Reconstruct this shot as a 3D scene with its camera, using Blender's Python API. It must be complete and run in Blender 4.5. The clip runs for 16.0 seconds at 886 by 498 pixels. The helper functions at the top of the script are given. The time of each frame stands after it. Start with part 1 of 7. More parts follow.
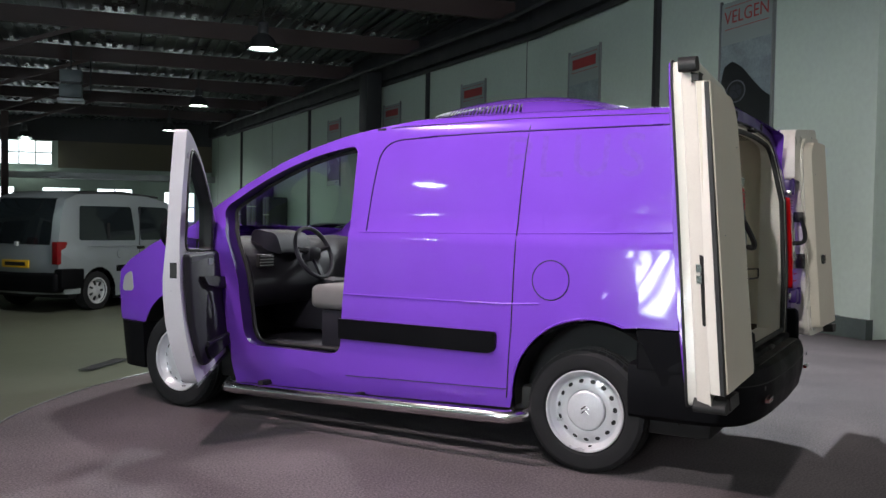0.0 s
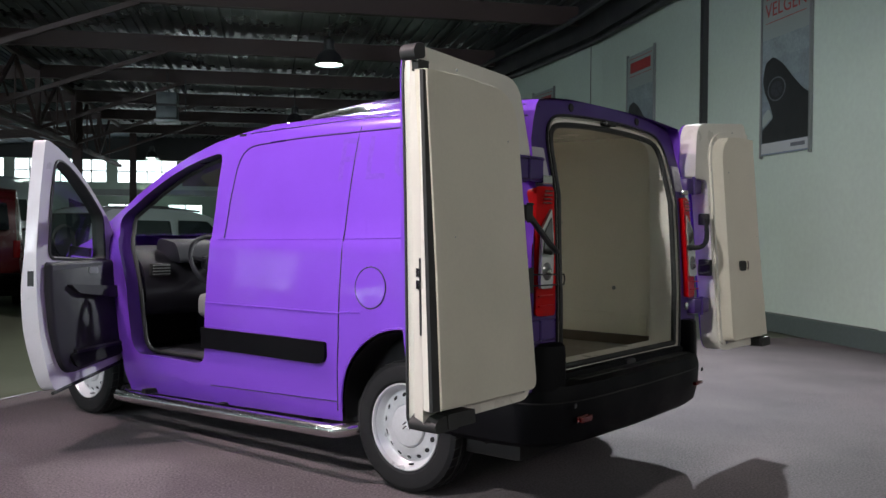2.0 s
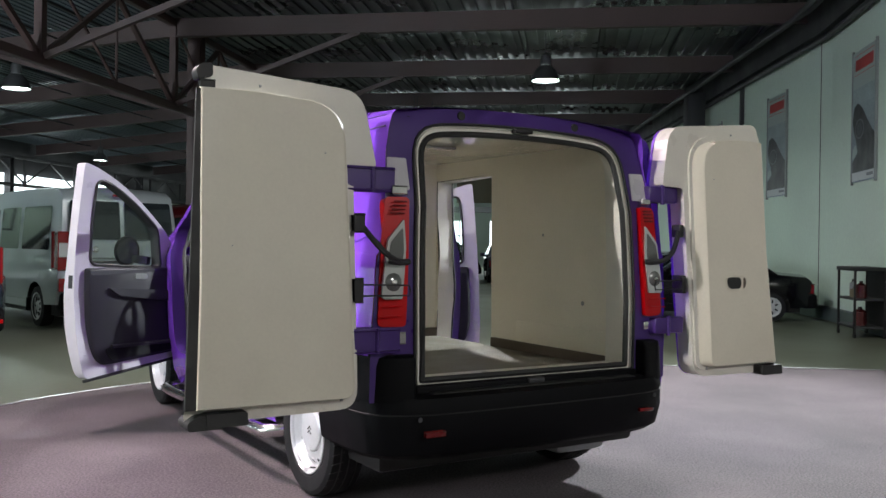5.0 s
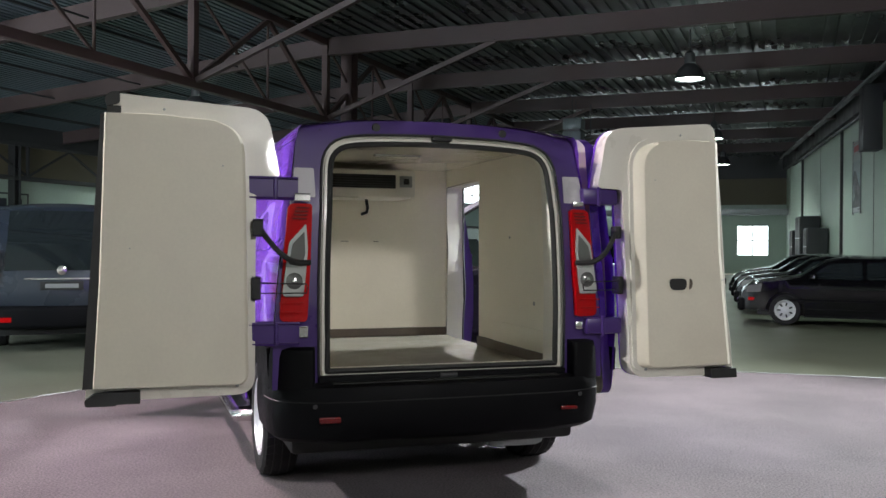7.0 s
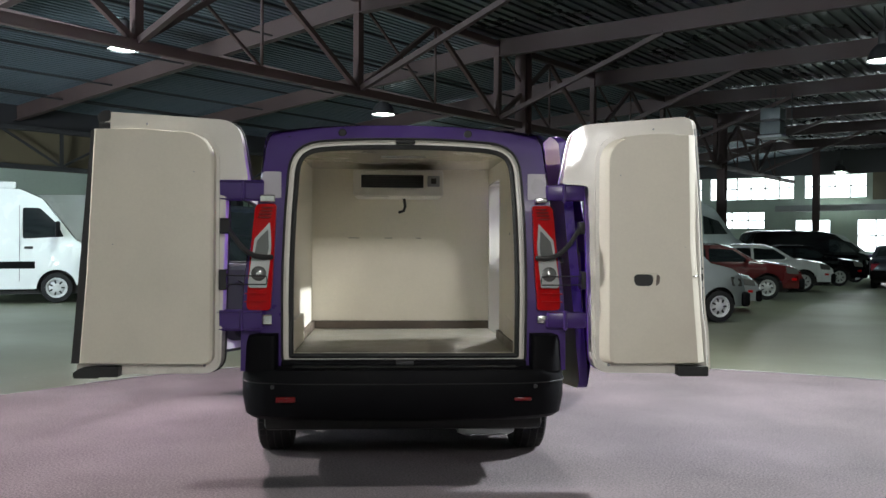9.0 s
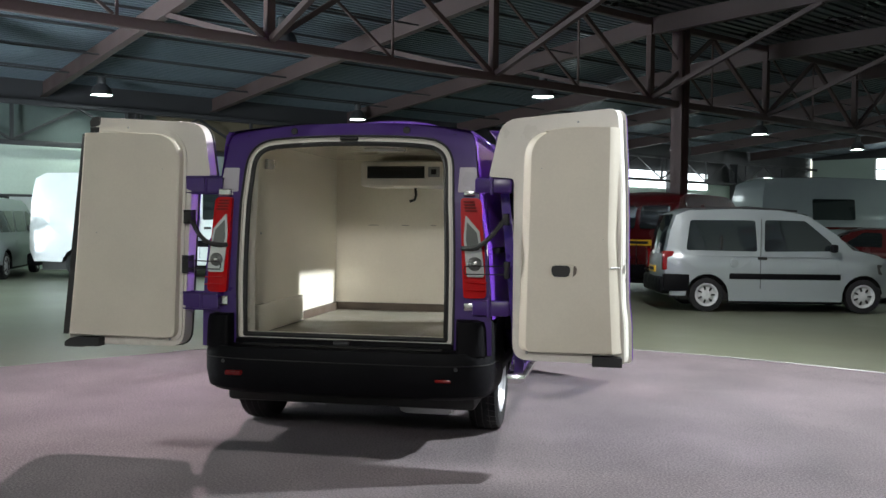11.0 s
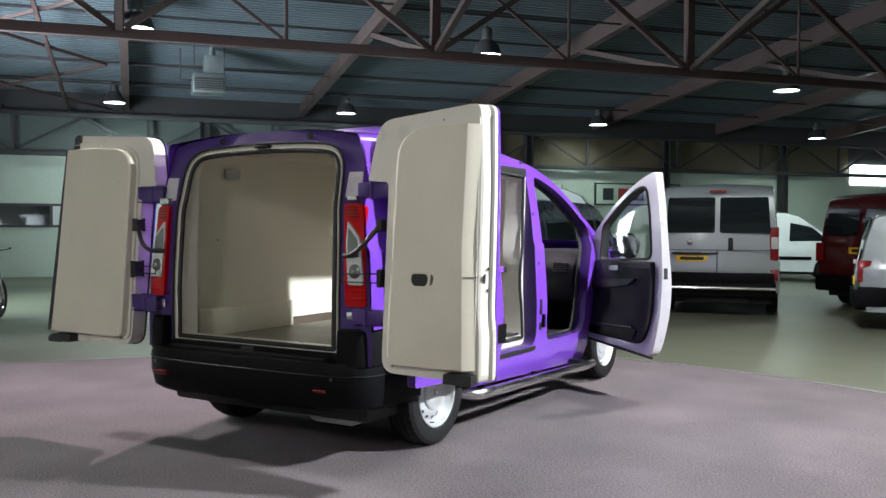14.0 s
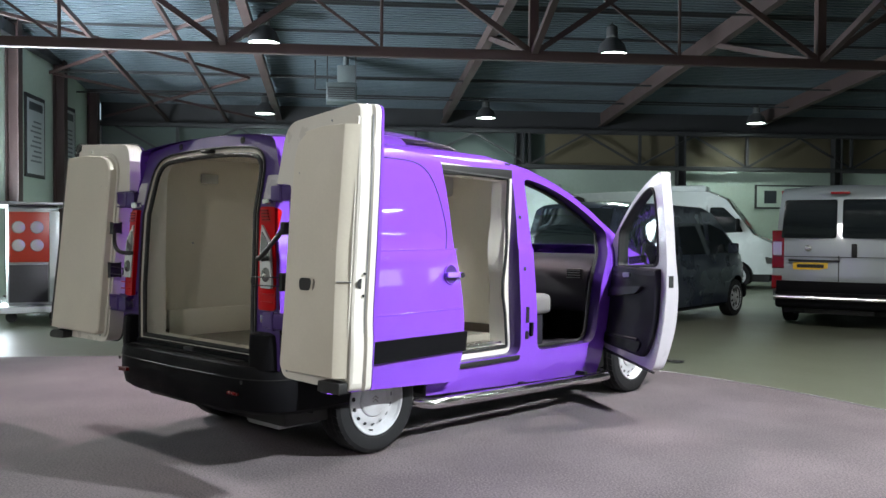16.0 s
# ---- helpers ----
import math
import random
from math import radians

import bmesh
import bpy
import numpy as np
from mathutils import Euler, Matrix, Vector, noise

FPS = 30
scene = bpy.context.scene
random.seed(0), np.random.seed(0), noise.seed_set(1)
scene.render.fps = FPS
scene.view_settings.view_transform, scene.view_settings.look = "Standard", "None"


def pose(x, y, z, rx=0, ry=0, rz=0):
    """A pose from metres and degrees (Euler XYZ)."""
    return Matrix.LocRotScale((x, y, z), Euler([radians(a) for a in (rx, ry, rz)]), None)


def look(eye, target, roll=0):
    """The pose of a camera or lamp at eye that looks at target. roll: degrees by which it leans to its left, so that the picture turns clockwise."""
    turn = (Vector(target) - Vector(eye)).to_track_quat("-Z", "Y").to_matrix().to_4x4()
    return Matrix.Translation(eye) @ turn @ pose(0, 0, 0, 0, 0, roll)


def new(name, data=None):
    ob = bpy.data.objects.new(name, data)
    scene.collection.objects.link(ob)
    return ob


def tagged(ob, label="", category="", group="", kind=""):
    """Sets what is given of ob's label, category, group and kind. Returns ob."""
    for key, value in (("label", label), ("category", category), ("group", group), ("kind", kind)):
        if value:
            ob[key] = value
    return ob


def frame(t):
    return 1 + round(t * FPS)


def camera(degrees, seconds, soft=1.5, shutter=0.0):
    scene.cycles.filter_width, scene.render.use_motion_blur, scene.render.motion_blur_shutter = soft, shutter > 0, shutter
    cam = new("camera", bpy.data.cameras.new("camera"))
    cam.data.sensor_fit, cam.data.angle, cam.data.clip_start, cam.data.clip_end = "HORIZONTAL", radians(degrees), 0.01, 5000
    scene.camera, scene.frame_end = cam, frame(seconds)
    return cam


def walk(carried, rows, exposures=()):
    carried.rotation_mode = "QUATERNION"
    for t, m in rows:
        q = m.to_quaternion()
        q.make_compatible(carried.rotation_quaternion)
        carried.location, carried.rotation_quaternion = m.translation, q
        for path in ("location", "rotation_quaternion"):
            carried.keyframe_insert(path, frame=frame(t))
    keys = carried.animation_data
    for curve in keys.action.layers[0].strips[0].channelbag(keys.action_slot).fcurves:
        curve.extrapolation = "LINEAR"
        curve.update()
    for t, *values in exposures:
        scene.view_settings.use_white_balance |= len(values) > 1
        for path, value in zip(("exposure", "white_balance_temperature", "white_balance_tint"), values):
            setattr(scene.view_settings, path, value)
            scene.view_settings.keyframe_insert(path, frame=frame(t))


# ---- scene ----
cam = camera(52.8, 16.0)
PATH = [
    (0, (-5.387, -1.635, 1.347), (-3.651, -0.644, 1.281), 1.0),
    (0.5, (-5.095, -1.939, 1.347), (-3.396, -0.885, 1.285), 1.1),
    (1, (-4.833, -2.262, 1.336), (-3.174, -1.147, 1.281), 0.8),
    (1.5, (-4.542, -2.591, 1.33), (-2.93, -1.408, 1.283), 0.7),
    (2, (-4.26, -2.902, 1.322), (-2.7, -1.651, 1.282), 0.4),
    (2.5, (-4.05, -3.242, 1.326), (-2.556, -1.913, 1.287), 0.6),
    (3, (-3.818, -3.542, 1.309), (-2.398, -2.135, 1.274), 0.6),
    (3.5, (-3.547, -3.731, 1.324), (-2.204, -2.249, 1.293), 0.6),
    (4, (-3.244, -3.895, 1.316), (-1.987, -2.339, 1.297), 0.8),
    (6.3, (-2.009, -4.893, 1.331), (-1.25, -3.043, 1.315), 0.7),
    (6.5, (-1.862, -4.996, 1.335), (-1.144, -3.129, 1.32), 0.8),
    (7, (-1.518, -5.175, 1.318), (-0.883, -3.279, 1.313), 0.4),
    (7.5, (-1.187, -5.35, 1.315), (-0.714, -3.407, 1.311), 0.5),
    (8, (-0.858, -5.465, 1.314), (-0.516, -3.494, 1.313), 0.4),
    (8.5, (-0.484, -5.599, 1.321), (-0.25, -3.613, 1.312), 0.3),
    (9, (-0.087, -5.725, 1.316), (0.032, -3.729, 1.303), 0.3),
    (9.2, (0.077, -5.815, 1.341), (0.155, -3.816, 1.32), 0.5),
    (10.25, (0.965, -5.955, 1.369), (0.786, -3.963, 1.325), 0.5),
    (11.3, (1.853, -5.857, 1.397), (1.397, -3.911, 1.328), 0.5),
    (11.5, (2.024, -5.737, 1.387), (1.504, -3.807, 1.319), 0.4),
    (12, (2.388, -5.563, 1.392), (1.749, -3.669, 1.321), 0.4),
    (12.5, (2.804, -5.381, 1.396), (2.157, -3.489, 1.33), 0.6),
    (13, (3.155, -5.225, 1.394), (2.377, -3.384, 1.332), 0.5),
    (13.5, (3.491, -5.032, 1.396), (2.582, -3.252, 1.341), 0.3),
    (14, (3.838, -4.826, 1.396), (2.811, -3.11, 1.347), 0.2),
    (14.5, (4.207, -4.622, 1.401), (3.078, -2.972, 1.356), 0.2),
    (15, (4.517, -4.346, 1.399), (3.295, -2.764, 1.359), -0.0),
    (15.5, (4.775, -4.06, 1.399), (3.478, -2.538, 1.36), 0.2),
    (16, (5.014, -3.724, 1.395), (3.64, -2.271, 1.355), 0.3),
]
walk(cam, [(t, look(eye, target, roll)) for t, eye, target, roll in PATH], [(0, -0.20), (2, -0.08), (3, -0.08), (4, 0.22), (6.5, 0.66), (8, 0.70), (11, 0.62), (14, 0.53), (16, 0.44)])

# ---- world and light ----
HALL = pose(0, 0, 0, 0, 0, -40)        # the hall's axes: x to the poster wall, y along it


def hall(x, y, z=0.0, rz=0.0):
    return HALL @ pose(x, y, z, 0, 0, rz)


world = bpy.data.worlds.new("world")
scene.world = world
world.use_nodes = True
sky = world.node_tree.nodes.new("ShaderNodeTexSky")
sky.sky_type, sky.sun_disc, sky.sun_elevation, sky.sun_rotation = "NISHITA", False, radians(35), radians(40)
world.node_tree.nodes["Background"].inputs["Strength"].default_value = 0.1
world.node_tree.links.new(sky.outputs["Color"], world.node_tree.nodes["Background"].inputs["Color"])

LAMP_Z = 5.03
LAMPS = [(0, 15.3), (-0.4, 26.6), (-0.8, 36.4), (-7.2, 43.8), (-12.0, -1.15), (-12.1, 6.05), (-12.2, 14.1), (-13.7, 27.4), (-14.4, 36.6),
         (-19.0, -1.7), (-19.0, 4.5), (-19.0, 12.6), (-18.2, 20.4), (-17.6, 27.5)]
LAMP_WATTS = 74
# unseen lamps over and beside the van, where the camera never looks: place, aim, watts, spread, size, colour
COOL, ROSE, DAY_BLUE = (1.0, 0.975, 0.965), (1.0, 0.80, 0.85), (0.90, 0.96, 1.0)
# the last two are added fill, for the left side and the open rear doors
SPOTS = [((7.0, 1.6, 5.0), (1.2, 0.6, 0.9), 275, 100, 0.22, DAY_BLUE), ((2.35, 4.45, 5.05), None, 220, 170, 0.16, COOL), ((-2.7, 3.0, 5.05), (-1.5, -1.0, 0.0), 132, 125, 0.12, ROSE),
         ((-6.2, -0.6, 4.9), (-0.6, 0.2, 1.2), 62, 75, 0.16, COOL), ((1.2, -9.0, 4.2), (0.3, -0.8, 1.2), 90, 150, 0.8, COOL)]


def lamp_light(x, y, z, watts, size=0.36, spread=150, color=(0.84, 1.0, 0.92)):
    data = bpy.data.lights.new("lamp_light", "AREA")
    data.shape, data.size, data.energy, data.color, data.spread = "DISK", size, watts, color, radians(spread)
    ob = new("lamp_light", data)
    ob.matrix_world = hall(x, y, z)
    return ob


for place, aim, watts, spread, size, color in SPOTS:
    lamp_light(0, 0, 0, watts, size, spread, color).matrix_world = look(place, aim) if aim else Matrix.Translation(place)


for k in range(4):                                # the four glazed leaves of the daylight doorway
    day = lamp_light(0, 0, 0, 440, 1.0, 170, (0.80, 0.92, 1.0))
    day.data.shape, day.data.size, day.data.size_y = "RECTANGLE", 0.85, 4.5
    day.matrix_world = hall(-12.05 + 1.1 * k, -6.85, 2.5) @ pose(0, 0, 0, 125, 0, 0)


# ---- materials ----
def principled(name, color, rough=0.5, metal=0.0, **more):
    mat = bpy.data.materials.new(name)
    mat.use_nodes = True
    b = mat.node_tree.nodes["Principled BSDF"]
    b.inputs["Base Color"].default_value = (*color, 1)
    b.inputs["Roughness"].default_value = rough
    b.inputs["Metallic"].default_value = metal
    for key, value in more.items():
        b.inputs[key.replace("_", " ")].default_value = value
    return mat


def varied(mat, scale=6.0, amount=0.25, fine=60.0, bump=0.05, rough_amount=0.12, dirt=None, dirt_amount=0.0, stretch=(1, 1, 1), per_object=0.0, grain=0.5):
    """Breaks up colour and gloss at two scales and adds fine relief."""
    n, l = mat.node_tree.nodes, mat.node_tree.links
    b = n["Principled BSDF"]
    color = tuple(b.inputs["Base Color"].default_value)
    co = n.new("ShaderNodeTexCoord")
    mp = n.new("ShaderNodeMapping")
    mp.inputs["Scale"].default_value = stretch
    l.new(co.outputs["Object"], mp.inputs["Vector"])
    big, small = n.new("ShaderNodeTexNoise"), n.new("ShaderNodeTexNoise")
    big.inputs["Scale"].default_value, big.inputs["Detail"].default_value = scale, 5
    small.inputs["Scale"].default_value, small.inputs["Detail"].default_value = fine, 3
    for t in (big, small):
        l.new(mp.outputs["Vector"], t.inputs["Vector"])
    add = n.new("ShaderNodeMath")
    add.operation = "MULTIPLY_ADD"
    l.new(small.outputs["Fac"], add.inputs[0])
    add.inputs[1].default_value = grain
    l.new(big.outputs["Fac"], add.inputs[2])
    ramp = n.new("ShaderNodeMapRange")
    ramp.inputs["From Min"].default_value, ramp.inputs["From Max"].default_value = 0.2 + grain * 0.5, 0.8 + grain * 0.5
    ramp.inputs["To Min"].default_value, ramp.inputs["To Max"].default_value = 1 - amount, 1 + amount
    l.new(add.outputs[0], ramp.inputs["Value"])
    out = ramp.outputs["Result"]
    if per_object:
        info, m2 = n.new("ShaderNodeObjectInfo"), n.new("ShaderNodeMapRange")
        m2.inputs["To Min"].default_value, m2.inputs["To Max"].default_value = 1 - per_object, 1 + per_object
        l.new(info.outputs["Random"], m2.inputs["Value"])
        mul = n.new("ShaderNodeMath")
        mul.operation = "MULTIPLY"
        l.new(out, mul.inputs[0])
        l.new(m2.outputs["Result"], mul.inputs[1])
        out = mul.outputs[0]
    mix = n.new("ShaderNodeVectorMath")
    mix.operation = "SCALE"
    mix.inputs[0].default_value = color[:3]
    l.new(out, mix.inputs["Scale"])
    col = mix.outputs["Vector"]
    if dirt:
        third = n.new("ShaderNodeTexNoise")
        third.inputs["Scale"].default_value, third.inputs["Detail"].default_value = scale * 0.37, 8
        l.new(mp.outputs["Vector"], third.inputs["Vector"])
        r3 = n.new("ShaderNodeMapRange")
        r3.inputs["From Min"].default_value, r3.inputs["From Max"].default_value = 0.5, 0.72
        r3.inputs["To Max"].default_value = dirt_amount
        l.new(third.outputs["Fac"], r3.inputs["Value"])
        mx = n.new("ShaderNodeMix")
        mx.data_type = "RGBA"
        l.new(r3.outputs["Result"], mx.inputs["Factor"])
        l.new(col, mx.inputs["A"])
        mx.inputs["B"].default_value = (*dirt, 1)
        col = mx.outputs["Result"]
    l.new(col, b.inputs["Base Color"])
    if rough_amount:
        rr, r0 = n.new("ShaderNodeMapRange"), b.inputs["Roughness"].default_value
        rr.inputs["From Min"].default_value, rr.inputs["From Max"].default_value = 0.3, 0.7
        rr.inputs["To Min"].default_value, rr.inputs["To Max"].default_value = max(0.02, r0 - rough_amount), min(1, r0 + rough_amount)
        l.new(big.outputs["Fac"], rr.inputs["Value"])
        l.new(rr.outputs["Result"], b.inputs["Roughness"])
    if bump:
        bp = n.new("ShaderNodeBump")
        bp.inputs["Strength"].default_value, bp.inputs["Distance"].default_value = bump, 0.01
        l.new(small.outputs["Fac"], bp.inputs["Height"])
        l.new(bp.outputs["Normal"], b.inputs["Normal"])
    return mat


def glass(name, color=(0.8, 0.9, 0.86), mirror=0.12):
    """Thin glazing: mostly clear, with a weak mirror."""
    mat = bpy.data.materials.new(name)
    mat.use_nodes = True
    n, l = mat.node_tree.nodes, mat.node_tree.links
    n.remove(n["Principled BSDF"])
    clear, gloss, mix, fr = n.new("ShaderNodeBsdfTransparent"), n.new("ShaderNodeBsdfGlossy"), n.new("ShaderNodeMixShader"), n.new("ShaderNodeLayerWeight")
    clear.inputs["Color"].default_value = (*color, 1)
    gloss.inputs["Roughness"].default_value = 0.02
    fr.inputs["Blend"].default_value = 0.5
    power, lift = n.new("ShaderNodeMath"), n.new("ShaderNodeMath")
    power.operation, lift.operation = "POWER", "MULTIPLY_ADD"
    power.inputs[1].default_value = 5.0
    lift.inputs[1].default_value, lift.inputs[2].default_value = 0.9, 0.05
    l.new(fr.outputs["Facing"], power.inputs[0])
    l.new(power.outputs[0], lift.inputs[0])
    l.new(lift.outputs[0], mix.inputs["Fac"])
    l.new(clear.outputs[0], mix.inputs[1])
    l.new(gloss.outputs[0], mix.inputs[2])
    l.new(mix.outputs[0], n["Material Output"].inputs["Surface"])
    return mat


def glow(name, color, strength):
    mat = bpy.data.materials.new(name)
    mat.use_nodes = True
    b = mat.node_tree.nodes["Principled BSDF"]
    b.inputs["Base Color"].default_value = (0, 0, 0, 1)
    b.inputs["Emission Color"].default_value = (*color, 1)
    b.inputs["Emission Strength"].default_value = strength
    return mat


M = {}
M["purple"] = varied(principled("purple_paint", (0.192, 0.060, 0.56), 0.22, Specular_IOR_Level=0.25, Coat_Weight=1.0, Coat_Roughness=0.04), 3, 0.05, 900, 0.006, 0.04)
# the body purple again, darkened to paint in shade on frame, jambs and creases
M["purple_shade"] = varied(principled("purple_shade_paint", (0.048, 0.018, 0.14), 0.35), 5, 0.1, 200, 0.01, 0.1)
M["cream"] = varied(principled("cream_laminate", (0.64, 0.59, 0.49), 0.5), 2.5, 0.06, 70, 0.03, 0.1, (0.34, 0.28, 0.2), 0.25)
M["door_white"] = varied(principled("primer_white_paint", (0.47, 0.445, 0.475), 0.35, Coat_Weight=0.4), 4, 0.06, 120, 0.01, 0.1)
M["white_lining"] = varied(principled("white_lining", (0.74, 0.71, 0.64), 0.35), 3, 0.05, 90, 0.02, 0.1)
M["cargo_floor"] = varied(principled("grey_cargo_floor", (0.19, 0.175, 0.14), 0.5), 4, 0.2, 260, 0.25, 0.12, (0.14, 0.13, 0.11), 0.4)
M["kick"] = varied(principled("dark_kick_strip", (0.10, 0.075, 0.055), 0.5), 6, 0.2, 90, 0.03)
M["black_plastic"] = varied(principled("black_bumper_plastic", (0.004, 0.004, 0.005), 0.55, Specular_IOR_Level=0.09), 4, 0.25, 700, 0.12, 0.1)
M["rubber"] = varied(principled("black_rubber", (0.014, 0.014, 0.014), 0.62), 8, 0.25, 300, 0.08)
M["tyre"] = varied(principled("tyre_rubber", (0.011, 0.011, 0.012), 0.75, Specular_IOR_Level=0.3), 8, 0.25, 160, 0.1)
# cargo linings: cream lifted by about a third to brighten the inside through colour
M["roof_lining"] = varied(principled("glossy_cream_laminate", (0.80, 0.75, 0.64), 0.16, Coat_Weight=0.6), 1.8, 0.05, 40, 0.05, 0.05)
M["lining"] = varied(principled("lifted_cream_laminate", (0.82, 0.77, 0.655), 0.42), 1.8, 0.05, 60, 0.03, 0.12, (0.50, 0.44, 0.34), 0.22)
M["trim_grey"] = varied(principled("mid_grey_trim", (0.03, 0.03, 0.038), 0.65, Specular_IOR_Level=0.2), 5, 0.15, 500, 0.12)
M["hub"] = varied(principled("silver_plastic_trim", (0.46, 0.475, 0.48), 0.32), 9, 0.12, 120, 0.01, 0.08, (0.25, 0.24, 0.22), 0.3)
M["door_shell"] = varied(principled("pale_shell_paint", (0.64, 0.605, 0.54), 0.35, Coat_Weight=0.3), 4, 0.06, 120, 0.01, 0.1)
M["ghost"] = varied(principled("unfaded_purple", (0.188, 0.067, 0.52), 0.22, Coat_Weight=1.0, Coat_Roughness=0.05), 30, 0.12, 900, 0.006, 0.04)
M["trim"] = varied(principled("dark_grey_trim", (0.018, 0.017, 0.023), 0.62, Specular_IOR_Level=0.25), 5, 0.15, 500, 0.12)
M["seat"] = varied(principled("grey_seat_cloth", (0.15, 0.143, 0.14), 0.85), 7, 0.15, 400, 0.2)
M["steel"] = varied(principled("silver_wheel_paint", (0.60, 0.61, 0.63), 0.34, 0.25), 7, 0.12, 120, 0.01, 0.08, (0.16, 0.14, 0.12), 0.35)
M["stainless"] = varied(principled("polished_steel", (0.72, 0.70, 0.69), 0.2, 1.0), 6, 0.06, 300, 0.01, 0.06)
M["red_lens"] = principled("red_lens", (0.46, 0.001, 0.003), 0.3, Specular_IOR_Level=0.15, Coat_Weight=0.12)
M["clear_lens"] = principled("clear_lens", (0.58, 0.58, 0.57), 0.12, 0.3, Coat_Weight=1.0)
M["black"] = principled("matt_black", (0.008, 0.008, 0.008), 0.6)
M["glass"] = glass("window_glass")
M["tint"] = principled("dark_window_glass", (0.012, 0.016, 0.018), 0.05, Coat_Weight=0.5)
M["mirror"] = principled("mirror_glass", (0.9, 0.9, 0.9), 0.02, 1.0)
M["carpet"] = varied(principled("grey_carpet", (0.112, 0.093, 0.099), 0.92), 1.1, 0.46, 78, 0.22, 0.05, (0.062, 0.053, 0.057), 0.55, grain=1.7)
M["concrete"] = varied(principled("green_floor_paint", (0.108, 0.118, 0.083), 0.40), 0.35, 0.18, 22, 0.05, 0.07, (0.19, 0.19, 0.155), 0.6)
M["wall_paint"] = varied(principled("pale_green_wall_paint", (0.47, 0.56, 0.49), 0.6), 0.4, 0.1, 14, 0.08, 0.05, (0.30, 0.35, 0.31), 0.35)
# the wall_paint green multiplied by about 1.27, for the east walls
M["east_paint"] = varied(principled("lighter_green_wall_paint", (0.60, 0.71, 0.62), 0.6), 0.4, 0.1, 14, 0.08, 0.05, (0.42, 0.49, 0.43), 0.35)
M["deck"] = varied(principled("zinc_roof_deck", (0.165, 0.205, 0.235), 0.4, 0.4), 0.8, 0.2, 30, 0.03)
# darker, more metallic deck for the roof east of the truss
M["dark_deck"] = varied(principled("dark_roof_deck", (0.14, 0.155, 0.155), 0.32, 0.8), 0.8, 0.25, 30, 0.03)
M["red_steel"] = varied(principled("red_oxide_steel", (0.06, 0.034, 0.032), 0.6), 1.2, 0.25, 40, 0.05)
M["pink_steel"] = varied(principled("faded_red_steel", (0.065, 0.042, 0.04), 0.6), 1.2, 0.2, 40, 0.05)
M["dark_steel"] = varied(principled("dark_steel", (0.035, 0.035, 0.038), 0.55), 1.5, 0.2, 40, 0.03)
M["grey_steel"] = varied(principled("grey_steel", (0.30, 0.31, 0.31), 0.45, 0.5), 2, 0.15, 60, 0.02)
M["lamp_glow"] = glow("lamp_glow", (0.80, 1.0, 0.94), 30)
M["daylight"] = glow("daylight_pane", (0.86, 0.97, 1.0), 3.2)
M["yellow_plate"] = varied(principled("yellow_plate", (0.75, 0.46, 0.02), 0.4), 10, 0.05, 80, 0)
M["sheet_dark"] = varied(principled("dark_green_grey_sheet", (0.095, 0.125, 0.115), 0.6), 0.6, 0.2, 30, 0.04)
M["ochre"] = varied(principled("ochre_sheet", (0.135, 0.112, 0.070), 0.6), 0.6, 0.15, 30, 0.04)


def flecked(mat, fleck, density=26.0, size=0.13, clump=1.3):
    """Scatters small pale specks and scuffs of dust over a floor."""
    n, l = mat.node_tree.nodes, mat.node_tree.links
    b = n["Principled BSDF"]
    old = b.inputs["Base Color"].links[0].from_socket
    co, cells, cut = n.new("ShaderNodeTexCoord"), n.new("ShaderNodeTexVoronoi"), n.new("ShaderNodeMapRange")
    cells.inputs["Scale"].default_value = density
    cut.inputs["From Min"].default_value, cut.inputs["From Max"].default_value = size, size * 0.5
    l.new(co.outputs["Object"], cells.inputs["Vector"])
    l.new(cells.outputs["Distance"], cut.inputs["Value"])
    area, gate, both, mix = n.new("ShaderNodeTexNoise"), n.new("ShaderNodeMapRange"), n.new("ShaderNodeMath"), n.new("ShaderNodeMix")
    area.inputs["Scale"].default_value, area.inputs["Detail"].default_value = clump, 6
    gate.inputs["From Min"].default_value, gate.inputs["From Max"].default_value, gate.inputs["To Max"].default_value = 0.48, 0.72, 0.8
    l.new(co.outputs["Object"], area.inputs["Vector"])
    l.new(area.outputs["Fac"], gate.inputs["Value"])
    both.operation = "MULTIPLY"
    l.new(cut.outputs["Result"], both.inputs[0])
    l.new(gate.outputs["Result"], both.inputs[1])
    mix.data_type = "RGBA"
    l.new(both.outputs[0], mix.inputs["Factor"])
    l.new(old, mix.inputs["A"])
    mix.inputs["B"].default_value = (*fleck, 1)
    l.new(mix.outputs["Result"], b.inputs["Base Color"])
    return mat


flecked(M["carpet"], (0.24, 0.22, 0.22), 34, 0.16)
flecked(M["concrete"], (0.27, 0.28, 0.24), 9, 0.12, 0.5)


def paint(name, color, rough=0.25, metal=0.0):
    M[name] = varied(principled(name + "_paint", color, rough, metal, Coat_Weight=1.0, Coat_Roughness=0.05), 2, 0.05, 400, 0.0, 0.04)


paint("silver", (0.30, 0.335, 0.345), 0.36, 0.35)
M["car_red"] = principled("car_lamp_red", (0.20, 0.004, 0.006), 0.2, Coat_Weight=0.3)
paint("dark_red", (0.075, 0.006, 0.008))
paint("white", (0.66, 0.70, 0.70))
M["black_car"] = varied(principled("black_car_paint", (0.003, 0.003, 0.004), 0.1, Specular_IOR_Level=0.35), 2, 0.05, 400, 0.0, 0.04)
paint("blue_grey", (0.026, 0.034, 0.050), 0.28, 0.2)


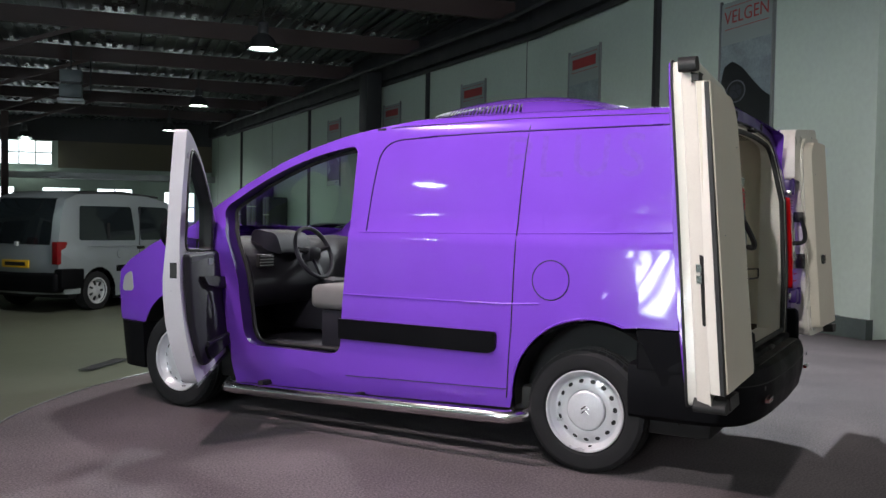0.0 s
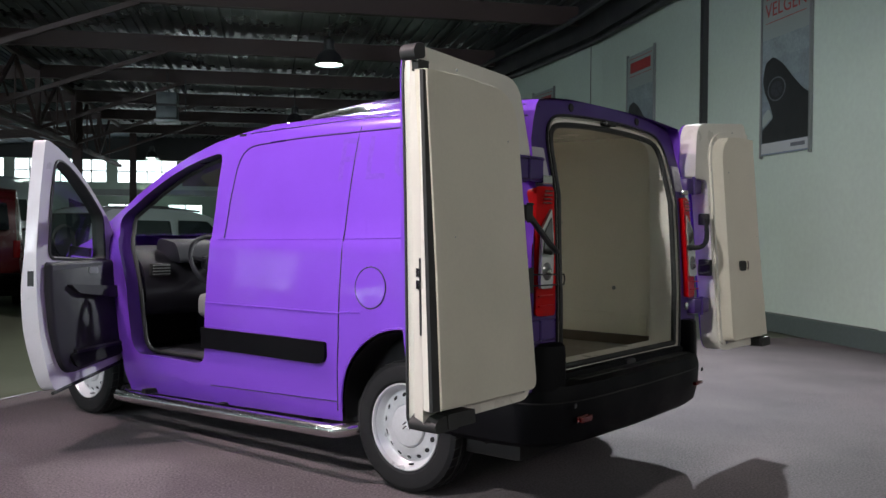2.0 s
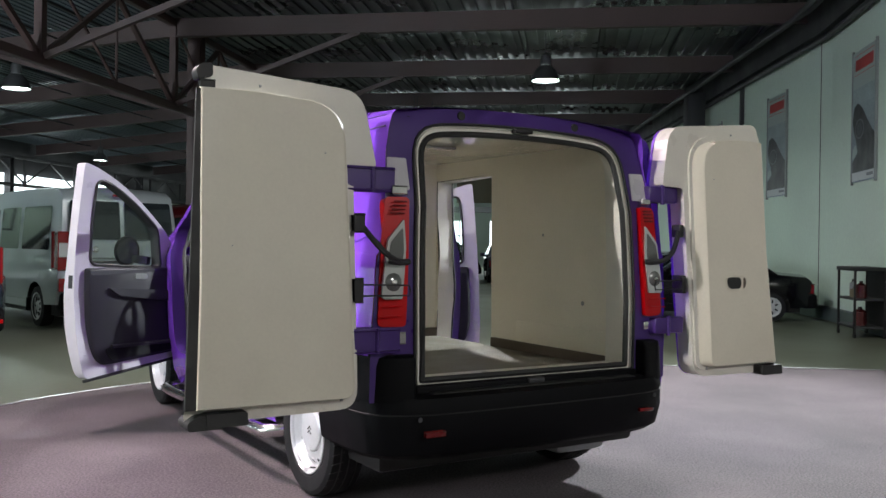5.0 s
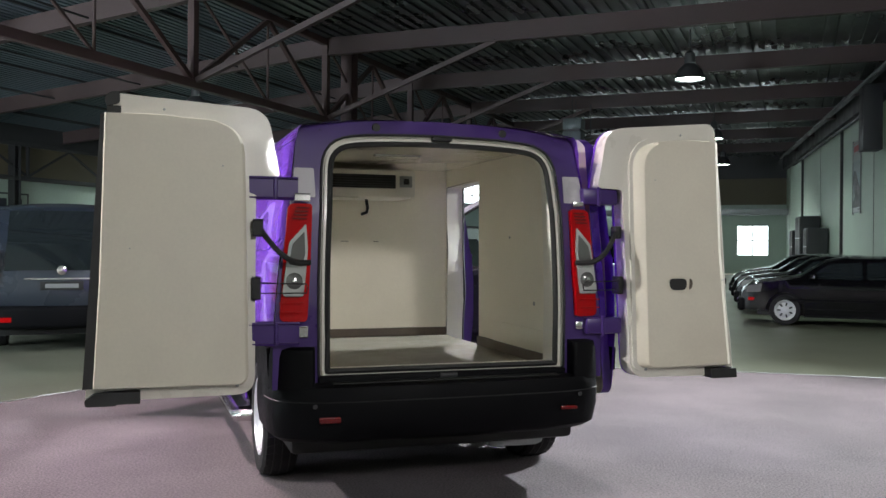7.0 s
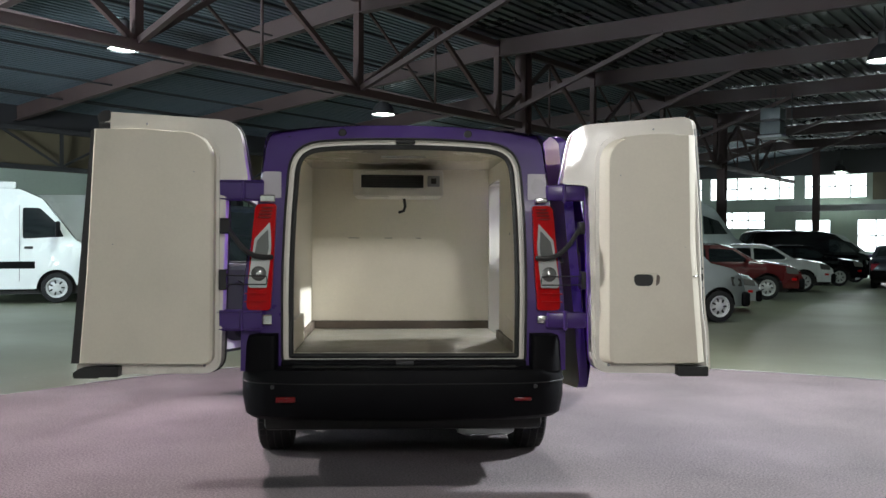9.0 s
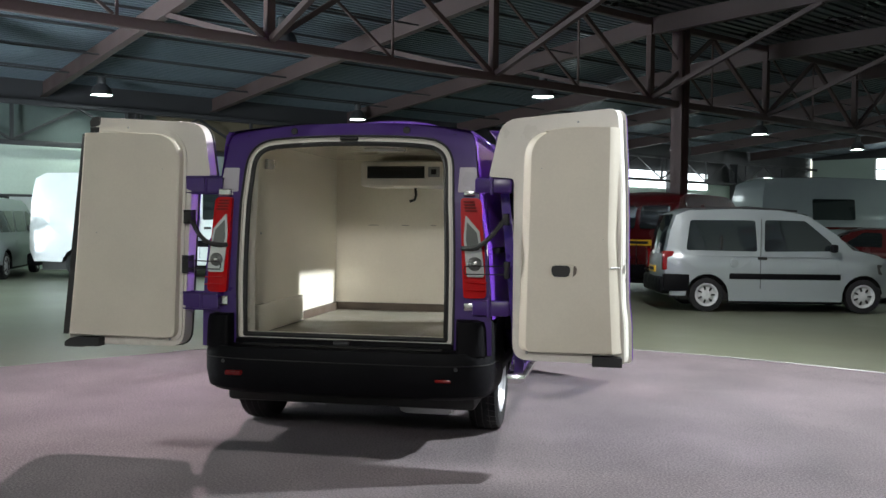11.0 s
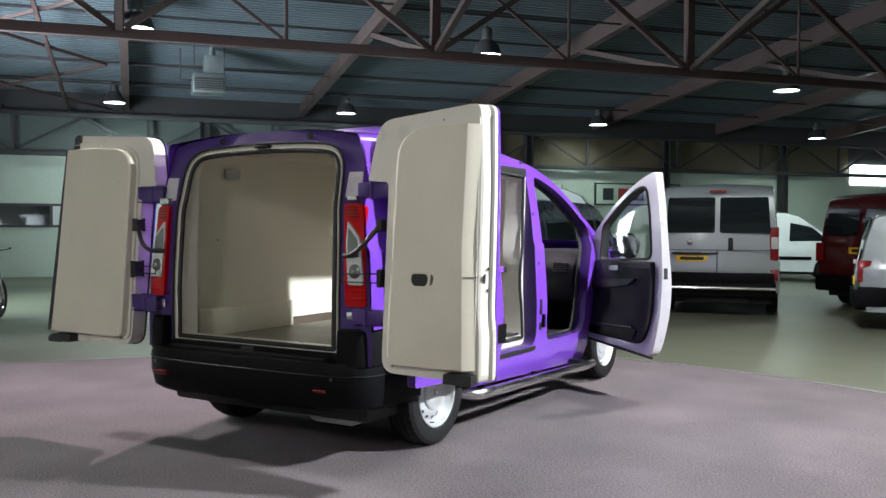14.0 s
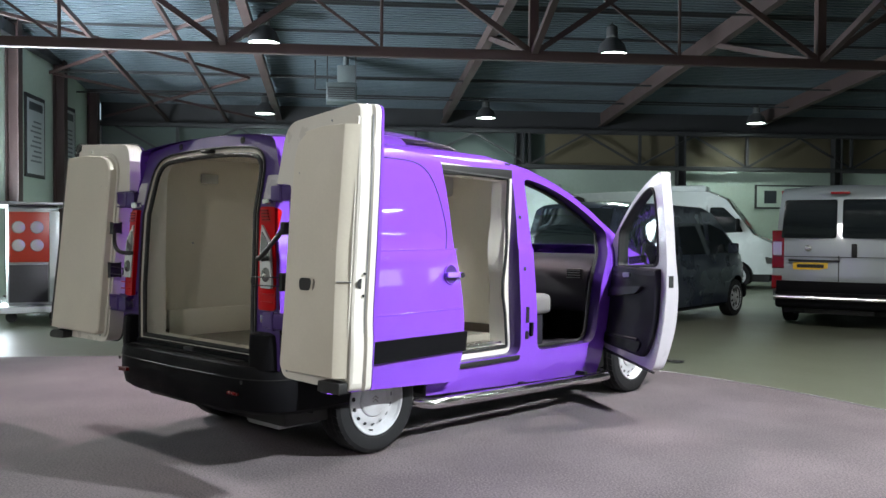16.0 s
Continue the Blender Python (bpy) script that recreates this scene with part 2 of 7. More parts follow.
# ---- building blocks ----
def part(name, bm, mat, parent=None, label="", angle=35, recalc=True):
    if recalc:
        bmesh.ops.recalc_face_normals(bm, faces=bm.faces)
    me = bpy.data.meshes.new(name)
    bm.to_mesh(me)
    bm.free()
    me.materials.append(M[mat] if isinstance(mat, str) else mat)
    me.shade_smooth()
    me.set_sharp_from_angle(angle=radians(angle))
    ob = new(name, me)
    ob.parent = parent
    return tagged(ob, label)


def thing(name, label, category, group="", m=Matrix()):
    ob = new(name)
    ob.empty_display_size = 0.2
    ob.matrix_world = m
    return tagged(ob, label, category, group)


def box(x0, x1, y0, y1, z0, z1, bevel=0.0, bm=None, seg=2):
    bm2 = bmesh.new()
    bmesh.ops.create_cube(bm2, size=1)
    for v in bm2.verts:
        v.co = Vector(((x0 + x1) / 2 + v.co.x * (x1 - x0), (y0 + y1) / 2 + v.co.y * (y1 - y0), (z0 + z1) / 2 + v.co.z * (z1 - z0)))
    if bevel:
        bmesh.ops.bevel(bm2, geom=bm2.edges[:], offset=bevel, segments=seg, affect="EDGES", profile=0.5)
    return merge(bm, bm2)


def merge(bm, other):
    if bm is None:
        return other
    me = bpy.data.meshes.new("scratch")
    other.to_mesh(me)
    other.free()
    bm.from_mesh(me)
    bpy.data.meshes.remove(me)
    return bm


def tube(points, r, n=8, bm=None, closed=False, flat=1.0):
    """A round bar along a line of points."""
    bm = bm or bmesh.new()
    pts = [Vector(p) for p in points]
    rings, up = [], None
    for i, p in enumerate(pts):
        a = pts[i - 1] if (i or closed) else p
        b = pts[(i + 1) % len(pts)] if (i + 1 < len(pts) or closed) else p
        d = (b - a).normalized()
        if up is None:
            up = d.orthogonal().normalized()
        up = (up - d * up.dot(d)).normalized()
        side = d.cross(up)
        rr = r[i] if isinstance(r, (list, tuple)) else r
        rings.append([bm.verts.new(p + rr * (math.cos(k * math.tau / n) * up + flat * math.sin(k * math.tau / n) * side)) for k in range(n)])
    for i in range(len(rings) - (0 if closed else 1)):
        q, s = rings[i], rings[(i + 1) % len(rings)]
        for k in range(n):
            bm.faces.new((q[k], q[(k + 1) % n], s[(k + 1) % n], s[k]))
    if not closed:
        bm.faces.new(rings[0][::-1])
        bm.faces.new(rings[-1])
    return bm


def bar(a, b, w, h, bm=None):
    """A square bar from a to b, w wide and h high."""
    a, b = Vector(a), Vector(b)
    d = (b - a).normalized()
    up = Vector((0, 0, 1)) if abs(d.z) < 0.95 else Vector((0, 1, 0))
    side = d.cross(up).normalized()
    up = side.cross(d).normalized()
    bm = bm or bmesh.new()
    q = [[bm.verts.new(p + side * sx * w / 2 + up * sz * h / 2) for sx, sz in ((-1, -1), (1, -1), (1, 1), (-1, 1))] for p in (a, b)]
    for k in range(4):
        bm.faces.new((q[0][k], q[0][(k + 1) % 4], q[1][(k + 1) % 4], q[1][k]))
    bm.faces.new(q[0][::-1])
    bm.faces.new(q[1])
    return bm


def lathe(profile, n=32, axis="x", at=(0, 0, 0), bm=None, caps=True):
    """Turns a line of (radius, along) round an axis."""
    bm = bm or bmesh.new()
    rings = []
    for r, h in profile:
        ring = []
        for k in range(n):
            c, s = r * math.cos(k * math.tau / n), r * math.sin(k * math.tau / n)
            p = {"x": (h, c, s), "y": (c, h, s), "z": (c, s, h)}[axis]
            ring.append(bm.verts.new(Vector(at) + Vector(p)))
        rings.append(ring)
    for q, s in zip(rings, rings[1:]):
        for k in range(n):
            bm.faces.new((q[k], q[(k + 1) % n], s[(k + 1) % n], s[k]))
    if caps and profile[0][0] > 1e-4:
        bm.faces.new(rings[0][::-1])
    if caps and profile[-1][0] > 1e-4:
        bm.faces.new(rings[-1])
    bmesh.ops.remove_doubles(bm, verts=bm.verts, dist=1e-5)
    return bm


def rounded(points, r, n=5):
    """Rounds the corners of a flat outline; r may be one radius or one for each corner."""
    out, k = [], len(points)
    for i in range(k):
        rad = r[i] if isinstance(r, (list, tuple)) else r
        p, a, b = Vector(points[i]), Vector(points[i - 1]), Vector(points[(i + 1) % k])
        if rad <= 0:
            out.append(tuple(p))
            continue
        da, db = a - p, b - p
        ra, rb = min(rad, da.length * 0.49), min(rad, db.length * 0.49)
        s, e = p + da.normalized() * ra, p + db.normalized() * rb
        for j in range(n + 1):
            t = j / n
            out.append(tuple((1 - t) ** 2 * s + 2 * t * (1 - t) * p + t * t * e))
    return out


def sheet(outline, holes=(), cuts_u=(), cuts_v=()):
    """A flat sheet in (u, v) with holes, cut along lines so that it can be bent; u is x, v is y."""
    bm = bmesh.new()
    edges = []
    for loop in (outline, *holes):
        vs = [bm.verts.new((u, v, 0)) for u, v in loop]
        edges += [bm.edges.new((vs[i], vs[(i + 1) % len(vs)])) for i in range(len(vs))]
    bmesh.ops.triangle_fill(bm, edges=edges, use_beauty=True, use_dissolve=False)
    for c in cuts_u:
        bmesh.ops.bisect_plane(bm, geom=bm.verts[:] + bm.edges[:] + bm.faces[:], plane_co=(c, 0, 0), plane_no=(1, 0, 0))
    for c in cuts_v:
        bmesh.ops.bisect_plane(bm, geom=bm.verts[:] + bm.edges[:] + bm.faces[:], plane_co=(0, c, 0), plane_no=(0, 1, 0))
    return bm


def bend(bm, fn, thick=0.0):
    """Moves a flat sheet onto a surface: fn(u, v) gives the place; a thickness makes it solid."""
    for v in bm.verts:
        v.co = Vector(fn(v.co.x, v.co.y))
    if thick:
        bmesh.ops.recalc_face_normals(bm, faces=bm.faces)
        bmesh.ops.solidify(bm, geom=bm.faces[:], thickness=thick)
    return bm


def slab(outline, fn0, fn1, bm=None):
    """A block between the same outline on two surfaces."""
    bm = bm or bmesh.new()
    a = [bm.verts.new(fn0(u, v)) for u, v in outline]
    b = [bm.verts.new(fn1(u, v)) for u, v in outline]
    for i in range(len(a)):
        j = (i + 1) % len(a)
        bm.faces.new((a[i], a[j], b[j], b[i]))
    bm.faces.new(a[::-1])
    bm.faces.new(b)
    return bm


def surface(nu, nv, fn, bm=None):
    bm = bm or bmesh.new()
    g = [[bm.verts.new(fn(i / nu, j / nv)) for j in range(nv + 1)] for i in range(nu + 1)]
    for i in range(nu):
        for j in range(nv):
            bm.faces.new((g[i][j], g[i + 1][j], g[i + 1][j + 1], g[i][j + 1]))
    return bm


def interp(x, pairs):
    xs, ys = zip(*pairs)
    return float(np.interp(x, xs, ys))


def setting(name, bm, mat, label="", category="", m=HALL, kind="structure"):
    ob = part(name, bm, mat)
    ob.matrix_world = m
    return tagged(ob, label, category, "", kind)


def arc(cy, cz, r, a0, a1, n=12):
    return [(cy + r * math.cos(radians(a0 + (a1 - a0) * i / n)), cz + r * math.sin(radians(a0 + (a1 - a0) * i / n))) for i in range(n + 1)]


def ring(outline, fn0, fn1, bm=None):
    bm = bm or bmesh.new()
    a = [bm.verts.new(fn0(u, v)) for u, v in outline]
    b = [bm.verts.new(fn1(u, v)) for u, v in outline]
    for i in range(len(a)):
        j = (i + 1) % len(a)
        bm.faces.new((a[i], a[j], b[j], b[i]))
    return bm


def grown(outline, d):
    """An outline moved out by d (in: minus)."""
    n, out = len(outline), []
    area = sum(outline[i][0] * outline[(i + 1) % n][1] - outline[(i + 1) % n][0] * outline[i][1] for i in range(n))
    sgn = 1 if area > 0 else -1
    for i in range(n):
        p, a, b = Vector(outline[i]), Vector(outline[i - 1]), Vector(outline[(i + 1) % n])
        e = (b - a).normalized()
        out.append((p.x + sgn * d * e.y, p.y - sgn * d * e.x))
    return out


def densify(pts, step=0.06):
    out = []
    for a, b in zip(pts, pts[1:]):
        n = max(1, int(math.dist(a, b) / step))
        out += [(a[0] + (b[0] - a[0]) * i / n, a[1] + (b[1] - a[1]) * i / n) for i in range(n)]
    return out + [pts[-1]]


# ---- the hall ----
X0, X1, Y0, Y1, ROOF = -20.5, 5.42, -6.5, 44.0, 6.15
YT = 12.5
FAR = HALL @ pose(X1, YT, 0) @ pose(0, 0, 0, 0, 0, 6.6) @ pose(-X1, -YT, 0)    # beyond YT the poster wall runs inwards
XE, YE = 7.8, 3.45                                # a recess by the south end widens the hall
setting("floor", box(X0 - 0.3, XE + 0.3, Y0 - 12, Y1 + 0.3, -0.3, -0.012), "concrete", "smooth green-grey painted concrete hall floor", "floor")
def carpet_corner(t):                             # one long sweep from the west edge round to the north edge
    return tuple((1 - t) ** 2 * a + 2 * t * (1 - t) * b + t * t * c for a, b, c in ((-3.95, -3.9, 4.0), (0.2, 5.1, 5.27)))


carpet_line = [(-3.95, Y0 + 0.02), (XE - 0.02, Y0 + 0.02), (XE - 0.02, YE - 0.02), (X1 - 0.04, YE - 0.02), (X1 - 0.04, 5.24)] + [carpet_corner(1 - k / 30) for k in range(31)]
setting("carpet", slab(carpet_line, lambda u, v: (u, v, -0.011), lambda u, v: (u, v, 0.0)), "carpet", "grey carpet with a rounded corner on the floor", "carpet")
setting("carpet_edge", tube([(u, v, 0.0) for u, v in carpet_line if u < X1 - 0.1 and v > Y0 + 0.1], 0.006, 6, flat=2.0), "grey_steel", "thin metal carpet edging", "trim")

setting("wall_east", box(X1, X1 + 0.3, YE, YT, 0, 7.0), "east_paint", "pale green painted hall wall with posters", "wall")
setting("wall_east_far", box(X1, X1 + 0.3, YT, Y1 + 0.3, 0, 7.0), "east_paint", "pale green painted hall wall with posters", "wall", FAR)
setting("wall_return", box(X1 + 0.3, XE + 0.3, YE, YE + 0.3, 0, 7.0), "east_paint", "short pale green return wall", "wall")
setting("wall_recess", box(XE, XE + 0.3, Y0 - 0.3, YE, 0, 7.0), "wall_paint", "pale green recess wall", "wall")
# added plinth in a floor-like colour; its top marks where floor meets wall
setting("floor_stand_in", box(X1 - 0.11, X1, YE, YT, 0, 0.24), "sheet_dark", "dark plinth standing in for floor along the wall foot", "trim")
setting("floor_stand_in_far", box(X1 - 0.11, X1, YT, Y1, 0, 0.24), "sheet_dark", "dark plinth standing in for floor along the wall foot", "trim", FAR)
setting("wall_west", box(X0 - 0.3, X0, Y0 - 0.3, Y1 + 0.3, 0, 3.3), "wall_paint", "pale green painted hall wall", "wall")
DAY = (-12.6, -8.2, 0.0, 4.95)                     # the daylight doorway in the south wall
bm = bmesh.new()
box(X0, DAY[0], Y0 - 0.3, Y0, 0, 7.0, bm=bm)
box(DAY[1], XE, Y0 - 0.3, Y0, 0, 7.0, bm=bm)
box(DAY[0], DAY[1], Y0 - 0.3, Y0, DAY[3], 7.0, bm=bm)
setting("wall_south", bm, "wall_paint", "pale grey-green hall wall with a wide doorway", "wall")
NORTH_WIN = [(-17.0, -14.45, 3.75, 4.9), (-13.95, -9.5, 3.75, 4.9), (-8.95, -6.0, 3.75, 4.9), (-9.4, -7.7, 1.0, 2.6), (-6.4, -4.7, 1.0, 2.6), (-3.85, -2.2, 1.0, 2.6), (-13.6, -11.0, 2.2, 3.05), (-0.6, 0.9, 1.0, 2.5)]
bm = sheet([(X0, 0), (X1, 0), (X1, 7.0), (X0, 7.0)], [[(a, c), (b, c), (b, d), (a, d)] for a, b, c, d in NORTH_WIN])
bend(bm, lambda u, v: (u, Y1, v))
setting("wall_north", bm, "wall_paint", "pale green end wall with windows", "wall")
setting("wall_north_outer", box(X0, X1, Y1 + 0.9, Y1 + 1.1, 0, 7.0), "daylight", "bright daylight outside the end windows", "backdrop")
for x in (-12.55, -11.5, -10.4, -9.3, -8.25):
    setting("door_post", box(x - 0.05, x + 0.05, Y0 - 0.2, Y0 - 0.04, 0, DAY[3]), "dark_steel", "dark steel post between glazed doorway leaves", "door")
for k in range(4):
    x0 = -12.5 + 1.065 * k
    leaf = thing("door_leaf", "tall steel-framed glazed doorway leaf with daylight behind", "door", "doorway leaves", HALL)
    tagged(leaf, kind="structure")
    for z in (0.12, 0.95, 1.8, 2.65, 3.5, 4.35):
        part("transom", box(x0 + 0.05, x0 + 0.96, Y0 - 0.16, Y0 - 0.11, z - 0.03, z + 0.03), "dark_steel", leaf)
    for u in (0.33, 0.66):
        part("glazing_bar", box(x0 + u - 0.015, x0 + u + 0.015, Y0 - 0.15, Y0 - 0.12, 0.1, DAY[3]), "dark_steel", leaf)
    part("kick_plate", box(x0 + 0.05, x0 + 0.96, Y0 - 0.15, Y0 - 0.12, 0.0, 0.12), "grey_steel", leaf)
setting("doorway_daylight", box(DAY[0] - 3, DAY[1] + 3, Y0 - 3.2, Y0 - 3.0, 0, 6.5), "daylight", "bright daylight outside the doorway", "backdrop")
setting("sheet_north", box(X0, X1, Y1 - 0.06, Y1 - 0.02, 4.95, 6.2), "dark_steel", "dark sheeting above the end windows", "wall")
setting("sheet_ochre", box(-5.7, X1, Y1 - 0.08, Y1 - 0.02, 3.6, 4.95), "ochre", "ochre wall sheeting", "wall")
setting("ledge_north", box(-10.2, X1, Y1 - 0.9, Y1 - 0.1, 3.05, 3.35), "grey_steel", "grey ledge below the clerestory", "trim")
for i, (a, b, c, d) in enumerate(NORTH_WIN):
    w = thing(f"window_{i + 1}", "steel-framed window with bright daylight behind", "window", "", HALL)
    tagged(w, kind="structure")
    part("window_frame", ring([(a, c), (b, c), (b, d), (a, d)], lambda u, v: (u, Y1 - 0.05, v), lambda u, v: (u, Y1 + 0.12, v)), "dark_steel", w)
    n = max(2, round((b - a) / 0.8))
    for k in range(1, n):
        x = a + (b - a) * k / n
        part("mullion", box(x - 0.03, x + 0.03, Y1 - 0.03, Y1 + 0.03, c, d), "dark_steel", w)
    part("transom", box(a, b, Y1 - 0.028, Y1 + 0.028, (c + d) / 2 - 0.03, (c + d) / 2 + 0.03), "dark_steel", w)

# west side above the wall: sheeting, a bright strip and a long lattice girder
setting("sheet_west", box(X0 - 0.25, X0 - 0.1, Y0, 6.6, 3.3, 4.5), "sheet_dark", "dark grey-green sheeting above the wall", "wall")
setting("sheet_west_ochre", box(X0 - 0.25, X0 - 0.1, 6.6, 24.0, 3.3, 4.5), "ochre", "ochre corrugated sheeting above the wall", "wall")
setting("strip_window", box(X0 + 0.002, X0 + 0.03, 24.0, 34.0, 3.02, 3.78), "daylight", "translucent strip light with daylight behind", "window")
setting("sheet_west_far", box(X0 - 0.25, X0 - 0.1, 24.0, Y1, 3.3, 4.5), "dark_steel", "dark sheeting above the wall", "wall")
setting("sheet_west_top", box(X0 - 0.25, X0 - 0.1, Y0, Y1, 4.5, 5.1), "dark_steel", "dark sheeting under the roof", "wall")


def roof_z(x):                                    # the roof falls away beyond the truss
    return ROOF - max(0.0, -7.9 - x) * 0.085


def girder(name, x, y0, y1, zb, zt, chord, mat, label):
    g = thing(name, label, "truss", "roof trusses", HALL)
    tagged(g, kind="structure")
    part("bottom_chord", box(x - chord / 2, x + chord / 2, y0, y1, zb - chord * 0.6, zb + chord * 0.6, 0.01), mat, g)
    part("top_chord", box(x - chord / 2, x + chord / 2, y0, y1, zt - chord * 0.6, zt + chord * 0.6, 0.01), mat, g)
    return g


g = girder("truss", -7.9, Y0, 38.0, 4.21, 6.0, 0.13, "red_steel", "red-brown steel lattice truss under the roof")
nodes = [-1.42 + 4.87 * k for k in range(-1, 8)]
for k, y in enumerate(nodes):
    part("post", box(-7.97, -7.83, y - 0.07, y + 0.07, 4.28, 5.92), "red_steel", g)
    for d in (-1, 1):
        ye = y + d * 2.435
        if Y0 < ye < 38:
            part("diagonal", bar((-7.9, y + d * 0.08, 4.30), (-7.9, ye, 5.93), 0.09, 0.09), "pink_steel" if d > 0 else "red_steel", g)
            if d > 0:
                part("hanger", tube([(-7.9, ye, 4.28), (-7.9, ye, 5.92)], 0.028, 8), "red_steel", g)
                part("diagonal", bar((-7.9, ye - 0.05, 4.30), (-7.9, y + 0.1, 5.93), 0.045, 0.045), "red_steel", g)
    for d in (-1, 1):                              # knee ties from the truss up to the roof beam
        part("knee_tie", bar((-7.9 + d * 0.09, y, 4.27), (-7.9 + d * 4.1, y, roof_z(-7.9 + d * 4.1) - 0.43), 0.10, 0.10), "pink_steel", g)
g = girder("wall_girder", X0 + 0.25, Y0, Y1, 3.36, 4.42, 0.11, "dark_steel", "dark steel lattice girder along the wall")
k = 0
y = -6.0
while y < Y1 - 2:
    part("diagonal", bar((X0 + 0.25, y, 3.42 if k % 2 else 4.36), (X0 + 0.25, y + 1.72, 4.36 if k % 2 else 3.42), 0.06, 0.06), "dark_steel", g)
    if k % 2:
        part("post", box(X0 + 0.21, X0 + 0.29, y - 0.04, y + 0.04, 3.42, 4.36), "dark_steel", g)
    y, k = y + 1.72, k + 1


def deck(name, xa, xb, mat, label, rib=0.075, step=0.15, depth=0.05):
    bm = bmesh.new()
    x = xa
    while x < xb - 0.1:
        z = roof_z(x + 0.06)
        box(x, x + rib, Y0 - 0.3, Y1 + 0.3, z + 0.05 - depth, z + 0.05, bm=bm)
        x += step
    slab([(xa, roof_z(xa) + 0.03), (xb, roof_z(xb) + 0.03), (xb, roof_z(xb) + 0.2), (xa, roof_z(xa) + 0.2)], lambda u, v: (u, Y0 - 0.3, v), lambda u, v: (u, Y1 + 0.3, v), bm=bm)
    setting(name, bm, mat, label, "ceiling")


deck("ceiling", X0 - 0.3, -7.9, "deck", "corrugated zinc roof deck")
deck("ceiling_east", -7.9, XE + 0.3, "dark_deck", "dark corrugated roof deck", 0.13, 0.28, 0.07)
for y in nodes[1:] + [37.8]:
    r = thing("rafter", "faded red steel roof beam", "beam", "roof beams", HALL)
    tagged(r, kind="structure")
    for xa, xb in ((X0, -7.9), (-7.9, X1)):
        za, zb = roof_z(xa) - 0.24, roof_z(xb) - 0.24
        part("web", bar((xa, y, za), (xb, y, zb), 0.02, 0.40), "pink_steel", r)
        part("flange", bar((xa, y, za - 0.2), (xb, y, zb - 0.2), 0.18, 0.02), "pink_steel", r)
for x in (-19, -17, -15, -13.2, -11.4, -9.6, -6.0, -4.2, -2.4, -0.6, 1.2, 3.0, 4.7):
    p = tagged(part("purlin", box(x - 0.02, x + 0.02, Y0, Y1, roof_z(x) - 0.05, roof_z(x)), "dark_steel"), "dark steel purlin under the roof deck", "beam", "purlins", "structure")
    p.matrix_world = HALL
# cross bracing under the deck near the south wall
for xa, xb in ((-20.2, -15.6), (-15.4, -10.8)):
    for ya, yb in ((-6.3, -1.8),):
        for q0, q1 in (((xa, ya), (xb, yb)), ((xa, yb), (xb, ya))):
            b = tagged(part("wind_brace", bar((*q0, roof_z(q0[0]) - 0.5), (*q1, roof_z(q1[0]) - 0.46), 0.06, 0.06), "red_steel"), "red-brown steel wind brace", "brace", "wind braces", "structure")
            b.matrix_world = HALL
for y in (-4.6, -2.9):
    b = tagged(part("cross_rail", bar((X0, y, roof_z(X0) - 0.5), (-9, y, roof_z(-9) - 0.5), 0.07, 0.1), "red_steel"), "red-brown steel cross rail", "beam", "cross rails", "structure")
    b.matrix_world = HALL


def pillar(x, y, h=6.1, w=0.3, mat="red_steel"):
    p = thing("pillar", "dark red steel hall pillar", "pillar", "hall pillars", HALL)
    tagged(p, kind="structure")
    part("flange", box(x - w / 2, x + w / 2, y - w / 2, y - w / 2 + 0.025, 0, h), mat, p)
    part("flange", box(x - w / 2, x + w / 2, y + w / 2 - 0.025, y + w / 2, 0, h), mat, p)
    part("web", box(x - 0.02, x + 0.02, y - w / 2, y + w / 2, 0, h), mat, p)
    part("foot_plate", box(x - w * 0.75, x + w * 0.75, y - w * 0.75, y + w * 0.75, -0.01, 0.025), mat, p)


for x, y in ((-7.9, 14.35), (-7.9, 28.5), (-7.9, 42)):
    pillar(x, y)
for y in (0.7, 5.75, 10.8, 15.9, 20.8, 25.8, 30.8, 36.0):
    pillar(X0 + 0.2, y, 4.4, 0.26, "dark_steel")
for x in (-19.2, -16.3, -13.2):
    pillar(x, Y0 + 0.16, 6.0, 0.26, "red_steel")
for y in (8.08, 17.9, 27.8, 37.7):
    p = tagged(part("wall_post", box(X1 - 0.09, X1 + 0.0, y - 0.05, y + 0.05, 0, 6.1), "dark_steel"), "dark steel post on the wall", "post", "wall posts", "structure")
    p.matrix_world = FAR if y > YT else HALL
    p = tagged(part("panel_joint", box(X1 - 0.006, X1, y + 4.95, y + 4.97, 0, 6.1), "dark_steel"), "dark joint between wall panels", "joint", "wall joints", "structure")
    p.matrix_world = FAR if y + 4.95 > YT else HALL
for x, z, r in ((5.30, 5.27, 0.06), (5.0, 5.78, 0.05), (4.7, 5.6, 0.05)):
    p = tagged(part("ceiling_pipe", tube([(x, YE, z), (x, YT, z)] + [(x - 0.1157 * (y - YT), y, z) for y in (20, 30, 40)], r, 10), "dark_steel"), "dark pipe running below the roof", "pipe", "ceiling pipes", "structure")
    p.matrix_world = HALL
for x, z in ((-10.3, 5.6), (-13.2, 5.35), (-16.0, 5.15), (-18.2, 5.0)):
    p = tagged(part("cable_conduit", tube([(x, Y0, z), (x, 40, z)], 0.022, 8), "dark_steel"), "dark conduit slung below the roof", "conduit", "conduits", "structure")
    p.matrix_world = HALL
b = tagged(part("eaves_beam", box(X0, X1, Y0, Y0 + 0.2, 5.35, 5.6), "dark_steel"), "dark eaves beam", "beam", "", "structure")
b.matrix_world = HALL


